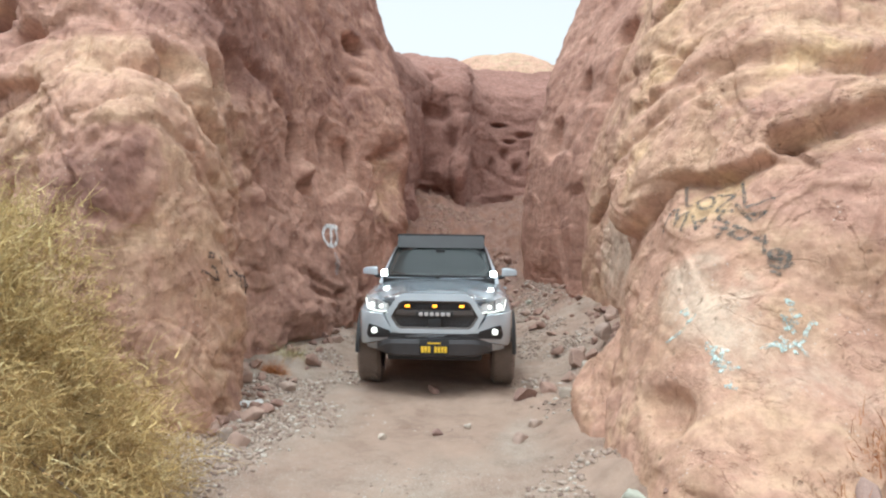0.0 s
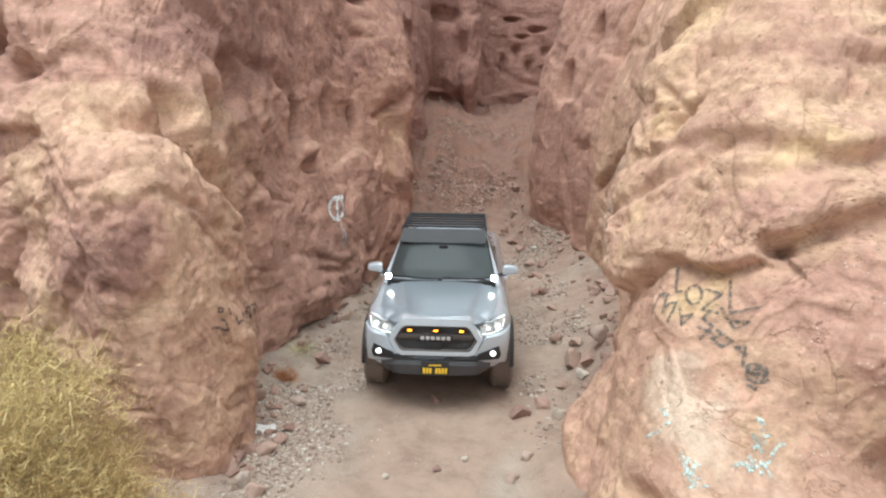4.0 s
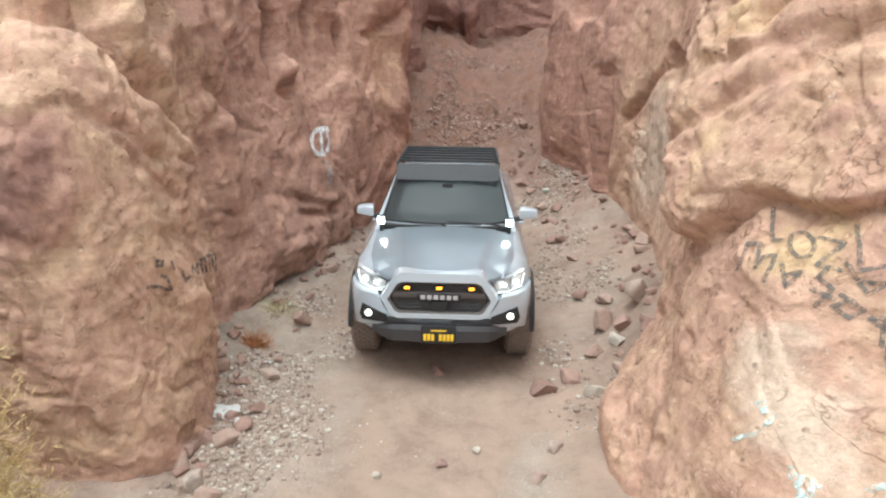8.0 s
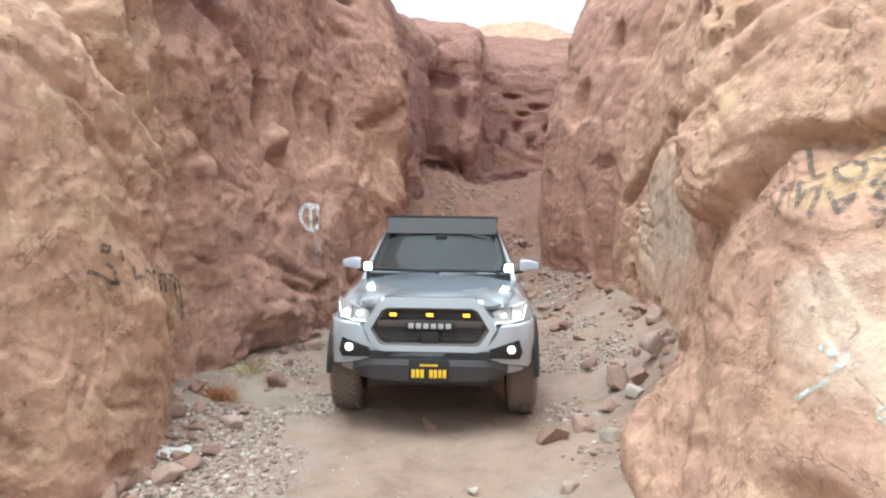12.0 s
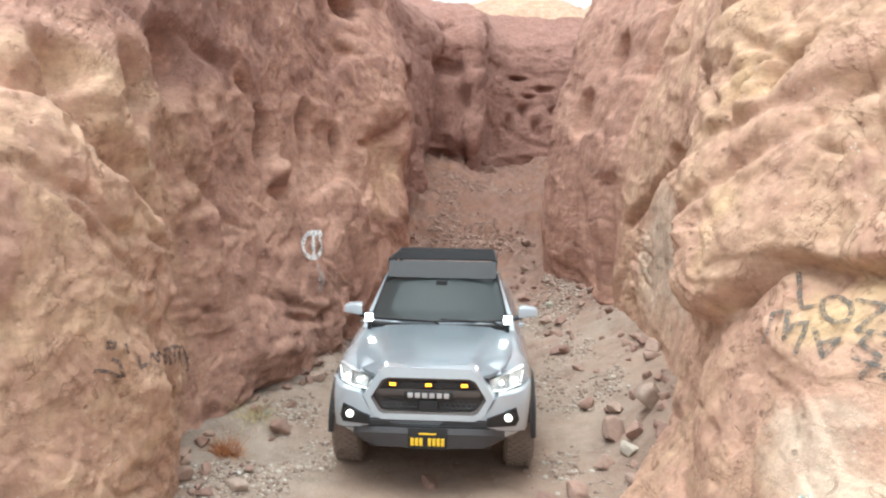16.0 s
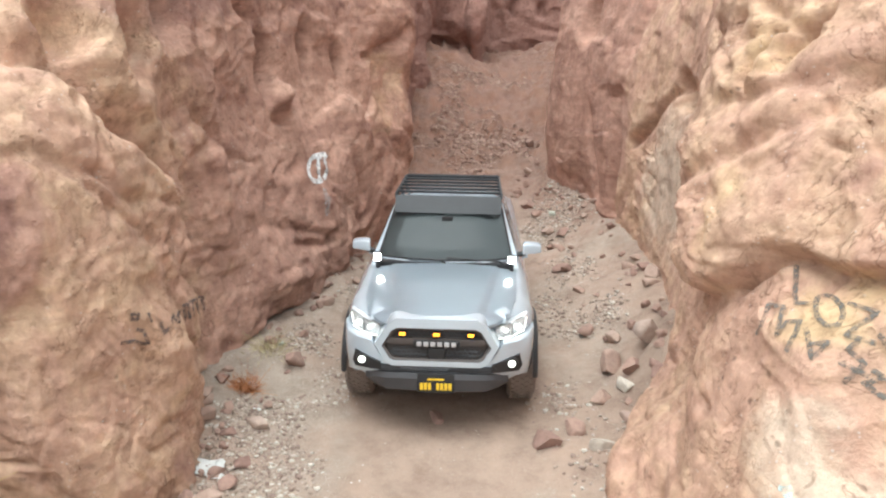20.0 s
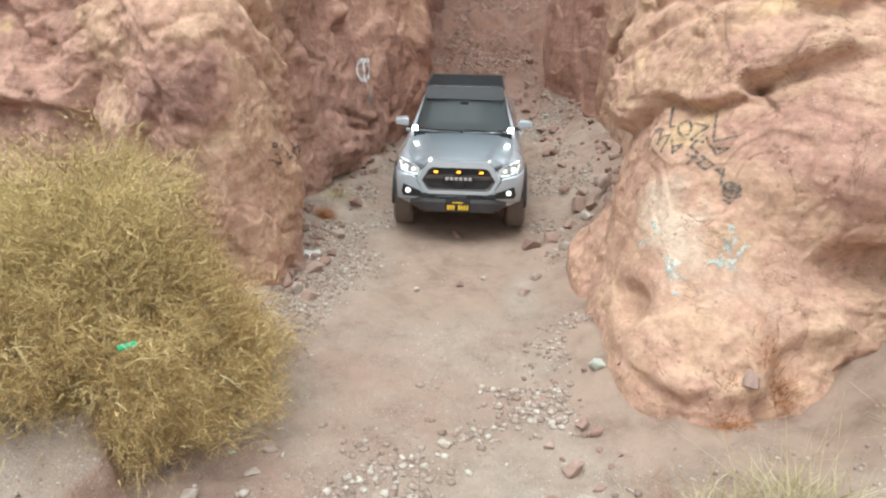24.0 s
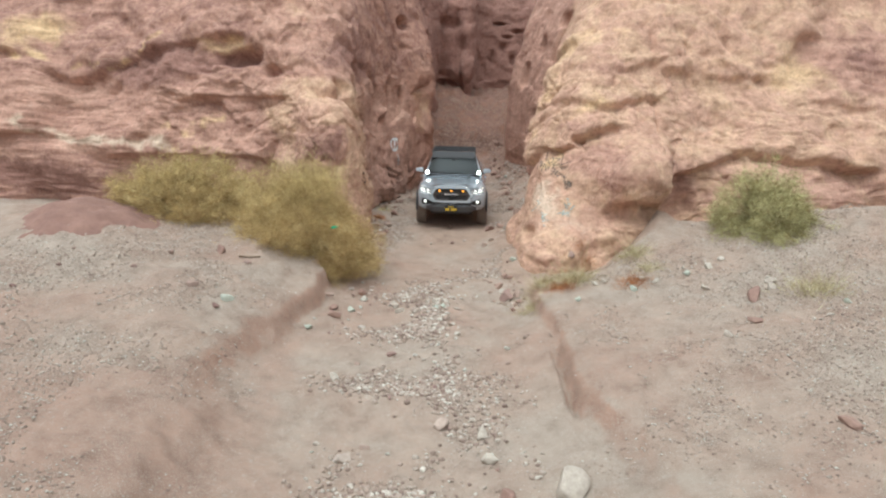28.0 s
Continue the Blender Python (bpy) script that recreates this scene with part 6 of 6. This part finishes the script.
rng = np.random.default_rng(77)
for x, y, sx, sy, sz, mat, label in (
    (1.02, -0.05, 0.42, 0.24, 0.2, STONE_RED, "flat reddish-brown slab stone beside the wheel"),
    (1.28, 0.1, 0.26, 0.22, 0.16, STONE_RED, "reddish-brown slab stone beside the wheel"),
    (1.80, 1.35, 0.36, 0.34, 0.26, STONE_RED, "large reddish boulder against the wall foot"),
    (1.96, 1.02, 0.20, 0.28, 0.2, STONE_RED, "upright reddish stone against a boulder"),
    (2.2, 1.45, 0.36, 0.30, 0.30, STONE, "grey-brown boulder at the wall foot"),
    (1.85, 0.75, 0.24, 0.2, 0.17, STONE_PALE, "pale angular stone at the wall foot"),
    (2.12, 0.6, 0.24, 0.2, 0.16, STONE_RED, "reddish angular stone at the wall foot"),
    (1.80, 0.25, 0.17, 0.15, 0.12, STONE, "brown angular stone at the wall foot"),
    (1.50, -0.2, 0.22, 0.14, 0.15, STONE_PALE, "pale leaning stone on gravel"),
    (1.92, 2.0, 0.3, 0.2, 0.18, STONE_RED, "reddish flat stone at the wall foot"),
    (1.05, -0.95, 0.18, 0.16, 0.13, STONE, "brown stone on gravel"),
    (0.9, -1.35, 0.16, 0.12, 0.1, STONE, "brown flat stone on gravel"),
    (-1.66, 1.2, 0.30, 0.24, 0.22, STONE_RED, "reddish-brown round boulder beside the track"),
    (-1.72, -1.15, 0.26, 0.22, 0.2, STONE_RED, "reddish stone beside a white scrap"),
    (-1.66, -0.05, 0.20, 0.16, 0.13, STONE, "brown stone on gravel"),
    (-1.78, -1.7, 0.24, 0.2, 0.16, STONE, "grey stone at the wall foot"),
    (-1.6, -1.9, 0.2, 0.17, 0.15, STONE_RED, "reddish stone at the wall foot"),
    (-1.62, -0.62, 0.22, 0.15, 0.11, STONE_RED, "flat reddish stone beside a white scrap"),
    (-0.40, -1.42, 0.12, 0.10, 0.08, STONE_PALE, "small pale stone on the track"),
    (0.10, -1.22, 0.13, 0.11, 0.10, STONE, "small brown stone on the track"),
    (0.40, -1.0, 0.10, 0.09, 0.07, STONE_PALE, "small pale stone on the track"),
    (-0.02, 0.35, 0.24, 0.14, 0.12, STONE_RED, "reddish flat stone on the track"),
    (-0.75, -5.84, 0.26, 0.17, 0.13, STONE_PALE, "pink flat stone in the wash"),
    (0.06, -6.0, 0.15, 0.14, 0.12, STONE_GREEN, "pale green stone in the gravel"),
    (0.18, -5.95, 0.14, 0.12, 0.10, STONE_GREEN, "pale green stone in the gravel"),
    (0.0, -5.7, 0.15, 0.14, 0.12, STONE_PALE, "pale stone in the gravel"),
    (0.2, -5.72, 0.17, 0.14, 0.11, STONE_PALE, "pale stone in the gravel"),
    (-1.5, -6.16, 0.18, 0.15, 0.13, STONE_GREEN, "pale green stone beside the bank"),
    (1.34, -5.22, 0.36, 0.28, 0.24, STONE, "grey-brown boulder beside the bank"),
    (1.3, -4.95, 0.22, 0.2, 0.15, STONE_PALE, "pale stone beside the bank"),
    (1.55, -5.15, 0.2, 0.18, 0.14, STONE_RED, "reddish stone beside the bank"),
    (1.22, -4.55, 0.2, 0.17, 0.15, STONE_RED, "reddish stone beside the rock"),
    (-1.8, -6.4, 0.2, 0.16, 0.14, STONE_RED, "pink stone beside the bank"),
    (-1.66, -6.75, 0.26, 0.2, 0.16, STONE_RED, "pink stone beside the bank"),
    (-1.45, -5.3, 0.26, 0.2, 0.16, STONE_RED, "dark red stone beside the bank"),
    (1.92, -11.4, 0.52, 0.42, 0.34, STONE_PALE, "large pale boulder in the wash"),
    (1.25, -11.5, 0.30, 0.26, 0.2, STONE_RED, "reddish boulder in the wash"),
    (1.03, -10.75, 0.26, 0.22, 0.18, STONE_PALE, "pale boulder in the wash"),
    (0.95, -10.2, 0.26, 0.2, 0.18, STONE_PALE, "pale stone in the wash"),
    (0.38, -10.1, 0.24, 0.2, 0.16, STONE, "brown stone in the wash"),
    (-0.75, -10.8, 0.24, 0.2, 0.17, STONE, "brown stone in the wash"),
    (-1.23, -9.0, 0.2, 0.16, 0.14, STONE_PALE, "pale stone in the wash"),
    (-3.9, -6.1, 0.26, 0.22, 0.2, STONE_RED, "dark red stone on the terrace"),
    (-3.75, -7.85, 0.22, 0.18, 0.14, STONE, "brown stone on the terrace"),
    (-3.15, -7.95, 0.24, 0.18, 0.17, STONE_GREEN, "grey-green stone on the terrace"),
    (2.72, -3.95, 0.2, 0.17, 0.15, STONE, "grey-brown stone on the rock slope"),
    (5.0, -8.1, 0.3, 0.2, 0.12, STONE_RED, "reddish flat stone on the terrace"),
    (4.5, -8.5, 0.2, 0.16, 0.12, STONE_PALE, "pale stone on the terrace"),
    (5.1, -11.0, 0.3, 0.2, 0.12, STONE_RED, "flat reddish stone on the terrace"),
    (5.3, -7.1, 0.46, 0.3, 0.2, STONE_RED, "broad dark reddish stone on the terrace"),
    (2.55, -6.55, 0.15, 0.13, 0.1, STONE_GREEN, "pale green stone on the terrace"),
    (2.95, -5.75, 0.16, 0.12, 0.1, STONE_PALE, "white stone on the terrace edge"),
    (3.12, -5.7, 0.2, 0.12, 0.1, STONE_PALE, "white stone on the terrace edge"),
    (3.75, -5.85, 0.2, 0.18, 0.15, STONE_PALE, "white stone on the terrace edge"),
    (3.95, -6.05, 0.18, 0.16, 0.13, STONE_PALE, "white stone on the terrace edge"),
    (3.55, -6.25, 0.22, 0.16, 0.12, STONE_GREEN, "grey stone on the terrace edge"),
):
    put_stone(x, y, sx, sy, sz, mat, rng, label)

# rows of rubble along both wall feet and in the wash, each stone its own object
for count, x0, x1, y0, y1, s0, s1, mat, label in (
    (26, 1.55, 2.3, 0.2, 9.0, 0.07, 0.26, STONE_RED, "reddish rubble stone along the wall foot"),
    (18, 1.1, 1.9, 4.5, 12.0, 0.1, 0.34, STONE_RED, "reddish rubble stone along the wall foot"),
    (22, -2.1, -1.5, -1.8, 6.0, 0.05, 0.17, STONE_RED, "reddish rubble stone along the wall foot"),
    (18, -1.2, 1.6, 8.0, 15.0, 0.1, 0.34, STONE_RED, "reddish stone on the rising canyon floor"),
    (40, -0.75, 0.55, -7.4, -5.2, 0.06, 0.15, STONE_PALE, "pale stone in the gravel patch"),
    (28, -2.0, -1.1, -7.6, -4.4, 0.06, 0.17, STONE, "brown stone along the bank foot"),
    (22, 1.0, 1.8, -6.0, -3.2, 0.06, 0.2, STONE_RED, "reddish stone along the bank foot"),
    (28, -1.2, 1.4, -11.2, -7.4, 0.07, 0.17, STONE, "brown stone in the wash"),
    (22, 3.2, 7.0, -8.4, -5.4, 0.06, 0.2, STONE_PALE, "pale stone on the terrace"),
    (18, -7.0, -2.9, -11.0, -5.6, 0.05, 0.14, STONE, "brown stone on the terrace"),
):
    for k in range(count):
        x, y, s = x0 + (x1 - x0) * rng.random(), y0 + (y1 - y0) * rng.random(), s0 + (s1 - s0) * rng.random() ** 2.2
        put_stone(x, y, s * (0.8 + 0.5 * rng.random()), s, s * (0.5 + 0.35 * rng.random()), STONE_GREEN if rng.random() < 0.06 else mat, rng, label, group=label)


# broken stones lying against the foot of both walls
for count, side, y0, y1, s0, s1 in ((60, -1, -1.6, 7.0, 0.06, 0.24), (34, 1, 0.4, 9.0, 0.07, 0.24)):
    line = FEET[(FEET[:, 0] * side > 0.8) & (np.abs(FEET[:, 0]) < 2.9) & (FEET[:, 1] > y0) & (FEET[:, 1] < y1)]
    for k in range(count):
        x, y = line[int(rng.integers(len(line)))]
        size = s0 + (s1 - s0) * rng.random() ** 2
        x -= side * (0.02 + 0.3 * rng.random() ** 1.5)
        put_stone(x, y, size * (0.8 + 0.5 * rng.random()), size, size * (0.55 + 0.35 * rng.random()), STONE_RED, rng, "reddish broken stone against the wall foot", group="broken stones at the wall foot")


# ---- loose gravel, too many to count ----
def gravel(name, count, spread, sizes, seed, label, mat=None):
    """Joined small stones laid on the ground; spread(rng, n) gives their places."""
    rng = np.random.default_rng(seed)
    xy = spread(rng, count)
    xy = xy[(xy[:, 0] < 1.3) | (xy[:, 1] > -2.5) | (foot_distance(xy[:, 0], xy[:, 1]) > 0.25 + 0.7 * rng.random(len(xy)))]
    z = ground_height(xy[:, 0], xy[:, 1])
    ico = bmesh.new()
    if sizes[1] > 0.055:
        bmesh.ops.create_icosphere(ico, subdivisions=1, radius=0.5)
    else:                                             # eight-sided chips for the finest
        for v in ((0.5, 0, 0), (-0.5, 0, 0), (0, 0.5, 0), (0, -0.5, 0), (0, 0, 0.5), (0, 0, -0.5)):
            ico.verts.new(v)
        ico.verts.ensure_lookup_table()
        for a, b, c in ((0, 2, 4), (2, 1, 4), (1, 3, 4), (3, 0, 4), (2, 0, 5), (1, 2, 5), (3, 1, 5), (0, 3, 5)):
            ico.faces.new((ico.verts[a], ico.verts[b], ico.verts[c]))
        ico.verts.index_update()
    base = np.array([v.co for v in ico.verts])
    faces = np.array([[v.index for v in f.verts] for f in ico.faces])
    ico.free()
    n, k = len(xy), len(base)
    s = sizes[0] + (sizes[1] - sizes[0]) * rng.random(n) ** 3
    shape = base[None] * (0.7 + 0.5 * rng.random((n, k, 1))) * (s[:, None] * (0.7 + 0.6 * rng.random((n, 3))) * np.array([1, 1, 0.65]))[:, None]
    a = rng.random(n) * math.tau
    c, d = np.cos(a)[:, None], np.sin(a)[:, None]
    v = np.stack([shape[..., 0] * c - shape[..., 1] * d, shape[..., 0] * d + shape[..., 1] * c, shape[..., 2]], -1)
    v += np.stack([xy[:, 0], xy[:, 1], z + s * 0.12], 1)[:, None]
    ob = array_mesh(name, v.reshape(-1, 3), (faces[None] + (np.arange(n) * k)[:, None, None]).reshape(-1, 3), mat or GRAVEL, None)
    return tagged(ob, label, "gravel", kind="stuff")


GRAVEL = material("loose_gravel", 0.92)
g = GRAVEL.node_tree.nodes.new("ShaderNodeNewGeometry")
finish(GRAVEL, mixed(GRAVEL, 0.5, ramp(GRAVEL, g.outputs["Random Per Island"], [(0.0, (0.24, 0.17, 0.14)), (0.4, (0.36, 0.275, 0.222)), (0.75, (0.42, 0.35, 0.295)), (1.0, (0.57, 0.52, 0.45))]),
                     ramp(GRAVEL, tex(GRAVEL, coords(GRAVEL), 30, 4), [(0.3, (0.7, 0.7, 0.7)), (0.7, (1.15, 1.15, 1.15))]), "MULTIPLY"))

GRAVEL_RED = material("red_gravel", 0.92)
g = GRAVEL_RED.node_tree.nodes.new("ShaderNodeNewGeometry")
finish(GRAVEL_RED, ramp(GRAVEL_RED, g.outputs["Random Per Island"], [(0.0, (0.25, 0.155, 0.122)), (0.6, (0.34, 0.225, 0.178)), (1.0, (0.43, 0.31, 0.25))]))


def strip(x0, x1, y0, y1, lean=0.0, clump=0.0):
    def spread(rng, n):
        p = np.stack([x0 + (x1 - x0) * rng.random(n * 4), y0 + (y1 - y0) * rng.random(n * 4)], 1)
        dense = fbm(np.stack([p[:, 0], p[:, 1], 0 * p[:, 0]], 1), 1.1, 4, seed=501)
        rim = np.minimum(p[:, 0] - x0, x1 - p[:, 0]) / (0.22 * (x1 - x0))
        keep = dense + rng.normal(size=len(p)) * 0.35 - 1.1 * np.exp(-(np.clip(rim, 0, 9) ** 2)) > clump
        return p[keep][:n]
    return spread


gravel("gravel", 15000, strip(-1.7, 1.7, -12.5, -3.4, clump=0.05), (0.012, 0.085), 81, "mixed gravel and small stones in the dry wash")
gravel("gravel", 8000, strip(-2.2, -0.9, -3.5, 9.0), (0.01, 0.06), 82, "small broken stones along the wall foot")
gravel("gravel", 7000, strip(0.85, 2.4, -3.5, 9.0), (0.01, 0.07), 83, "small broken stones along the wall foot")
gravel("gravel", 2600, strip(-1.1, 1.1, -4.0, 9.0, clump=0.35), (0.008, 0.03), 84, "fine gravel on the dusty track")
gravel("gravel", 30000, strip(2.0, 9.0, -13.5, -3.0, clump=-0.2), (0.010, 0.055), 85, "scattered gravel on the terrace")
gravel("gravel", 32000, strip(-9.0, -2.2, -13.5, -3.0, clump=-0.2), (0.010, 0.055), 86, "scattered gravel on the terrace")
gravel("gravel", 1800, strip(-0.75, 0.6, -7.2, -5.0, clump=-0.2), (0.03, 0.12), 88, "dense pale stones in the wash")
gravel("gravel", 3000, strip(-1.0, 0.9, -13.0, -6.8, clump=-0.1), (0.03, 0.10), 89, "pale stones washed down the middle of the wash")
gravel("gravel", 3500, strip(-1.6, 1.8, 8.0, 17.0), (0.03, 0.13), 87, "rubble on the rising canyon floor", GRAVEL_RED)


# ---- litter and a stick ----
def scrap(name, x, y, size, mat, seed, label):
    rng = np.random.default_rng(seed)
    n = 9
    u, v = np.meshgrid(np.linspace(-1, 1, n), np.linspace(-1, 1, n))
    p = np.stack([u.ravel(), v.ravel(), 0 * u.ravel()], 1)
    p[:, 0] *= size * (1 + 0.25 * fbm(p, 1.2, 2, seed=seed))
    p[:, 1] *= size * 0.6 * (1 + 0.3 * fbm(p, 3.0, 2, seed=seed + 3))
    w = p + np.array([x, y, 0])
    w[:, 2] = ground_height(w[:, 0], w[:, 1]) + 0.025 + 0.35 * size * np.clip(fbm(p / size, 1.4, 3, seed=seed + 7), -0.1, 1)
    ob = grid_mesh(name, w, n, n, mat, smooth=False)
    s = ob.modifiers.new("thickness", "SOLIDIFY")
    s.thickness = 0.003
    return tagged(ob, label, "litter")


PAPER = plain("white_scrap", (0.6, 0.6, 0.58), 0.6)
scrap("paper_scrap", -1.88, -0.75, 0.15, PAPER, 91, "crumpled white paper scrap on gravel")
scrap("plastic_scrap", -3.72, -4.98, 0.06, plain("blue_plastic", (0.05, 0.11, 0.45), 0.5), 92, "crumpled blue plastic scrap beside the bush")
scrap("paper_scrap", -1.75, 0.22, 0.04, PAPER, 94, "small white paper scrap on gravel")
bottle = tube(bmesh.new(), (0, 0, 0), (0.12, 0.02, 0.02), 0.025, 12)
bottle = part("plastic_scrap", bottle, plain("green_plastic", (0.04, 0.42, 0.2), 0.4), None)
bottle.matrix_world = pose(-2.05, -5.2, 1.05, 20, 10, 30)
tagged(bottle, "green plastic scrap caught in the bush twigs", "litter")
b = bmesh.new()
for p, q in (((-3.52, -6.26), (-3.36, -6.2)), ((-3.36, -6.2), (-3.18, -6.1))):
    tube(b, (*p, ground_z(*p) + 0.02), (*q, ground_z(*q) + 0.025), 0.017, 8, 0.013)
tagged(part("stick", b, WOOD, None), "short brown weathered stick on the terrace", "stick")


# ---- sprayed paint on the rock: strokes laid onto the walls ----
def paint_thin(name, color, cover):
    m = material(name, 0.85, 0, color)
    b = m.node_tree.nodes["Principled BSDF"]
    a = ramp(m, tex(m, coords(m), 28, 6, 0.75), [(cover - 0.12, (0, 0, 0)), (cover + 0.1, (1, 1, 1))])
    link(m, a, b.inputs["Alpha"])
    return m


def spray(tree, centre, toward, unit, strokes, width, mat, label, name="graffiti"):
    """Strokes drawn in units on a sheet across the way `toward`, carried on to the rock."""
    way = Vector(toward).normalized()
    right = way.cross(Vector((0, 0, 1))).normalized()
    up = right.cross(way)
    top = empty(name, Matrix(), label, "graffiti")
    for line in strokes:
        path = []
        for (x0, y0), (x1, y1) in zip(line, line[1:]):
            n = max(2, int(math.hypot(x1 - x0, y1 - y0) * unit / 0.012))
            path += [(x0 + (x1 - x0) * k / n, y0 + (y1 - y0) * k / n) for k in range(n)]
        path.append(line[-1])
        hits = []
        for x, y in path:
            at = Vector(centre) + right * (x * unit) - up * (y * unit) - way * 1.2
            place, normal, _, _ = tree.ray_cast(at, way)
            if place:
                hits.append((place, normal if normal.dot(way) < 0 else -normal))
        if len(hits) < 2:
            continue
        rows = []
        for k, (place, normal) in enumerate(hits):
            a, b = hits[max(k - 1, 0)][0], hits[min(k + 1, len(hits) - 1)][0]
            side = (b - a).cross(normal)
            side = side.normalized() * width * 0.5 if side.length > 1e-6 else up * width * 0.5
            rows += [place + normal * 0.012 - side, place + normal * 0.016, place + normal * 0.012 + side]
        ob = grid_mesh("stroke", np.array([tuple(r) for r in rows]), len(hits), 3, mat)
        ob.parent = top
    return top


def shifted(lines, dx):
    """Strokes moved aside, with the rows below drawn closer."""
    return [[(x + dx, y if y < 90 else 90 + 0.6 * (y - 90)) for x, y in l] for l in lines]


def oval(cx, cy, rx, ry, a0=0, a1=360):
    return [(cx + rx * math.cos(radians(a)), cy + ry * math.sin(radians(a))) for a in np.linspace(a0, a1, 14)]


WHITE_SPRAY = paint_thin("white_spray", (0.8, 0.8, 0.8), 0.45)
WHITE_DUST = paint_thin("white_overspray", (0.72, 0.66, 0.64), 0.56)
BLACK_SPRAY = paint_thin("black_spray", (0.13, 0.115, 0.10), 0.5)
GREY_SPRAY = paint_thin("faded_spray", (0.12, 0.09, 0.085), 0.5)
AQUA_SPRAY = paint_thin("turquoise_spray", (0.55, 0.69, 0.66), 0.55)
spray(left_tree, (-1.97, 3.8, 1.86), (-0.21, 0.96, -0.17), 0.00317,
      [oval(0, 0, 38, 58, 60, 300), oval(0, 0, 38, 58, -50, 50), [(4, -60), (4, 0), (8, 64)], [(-14, -52), (30, -66), (40, -50)]], 0.075, WHITE_SPRAY, "white sprayed circle mark on the red rock")
spray(left_tree, (-1.97, 3.8, 1.86), (-0.21, 0.96, -0.17), 0.00317,
      [[(30, 90), (36, 150), (42, 200)], [(50, 120), (30, 210)]], 0.10, WHITE_DUST, "faint white drips under a sprayed mark", "paint_drips")
spray(left_tree, (-2.08, -1.3, 1.56), (-0.35, 0.88, -0.32), 0.00196,
      [[(-50, 60), (-10, 66), (35, 80), (20, 30), (0, 20)], oval(0, -28, 12, 12), [(40, -35), (50, 0)], [(78, 5), (85, 52), (106, 28)], [(112, 35), (114, -15), (126, 12), (136, -28), (138, 22)],
       [(145, -45), (216, -80)], [(152, -42), (154, 20)], [(168, -52), (170, 12)], [(184, -60), (185, 4)], [(200, -68), (201, -2)], [(215, -78), (216, -8)]],
      0.03, GREY_SPRAY, "faded black scrawl on the tan rock")
spray(right_tree, (2.24, -2.02, 2.06), (0.27, 0.93, -0.25), 0.00245,
      shifted([[(-60, -110), (-58, -22), (-28, -27)], oval(5, -18, 26, 32), [(40, -40), (95, -30), (35, 27), (90, 35)], [(118, -80), (120, 30), (220, -2)], [(95, 15), (140, 85), (182, 50), (115, 55)],
       [(-132, 65), (-112, -10), (-85, -12), (-95, 55), (-75, 20), (-50, 15), (-75, 85)], [(-40, 25), (-25, 90), (8, 48), (-35, 65)], [(60, 35), (40, 55), (70, 80), (35, 150)], [(25, 85), (80, 115)],
       [(85, 90), (135, 135), (105, 175), (70, 140), (100, 110)], [(170, 265), (175, 160), (140, 170), (185, 200)]], 46) + [oval(258, 195, 30, 14), oval(262, 215, 34, 22, 20, 330), [(225, 200), (270, 230), (290, 200)], [(230, 248), (262, 258)]],
      0.030, BLACK_SPRAY, "black sprayed scrawl under the rock ledge")
for k, (x, y, z) in enumerate(((2.24, -3.1, 0.94), (2.15, -2.96, 0.98), (2.61, -3.05, 1.06), (2.71, -3.07, 1.17), (2.7, -2.99, 1.27), (2.02, -2.64, 1.18))):
    r = np.random.default_rng(600 + k)
    lines = [[tuple(p) for p in np.cumsum(r.normal(size=(4, 2)) * 22, 0)] for _ in range(4)]
    spray(right_tree, (x, y, z), (0.3, 0.9, -0.2), 0.0018, lines, 0.03, AQUA_SPRAY, "pale turquoise paint flecks on the rock", "paint_flecks")
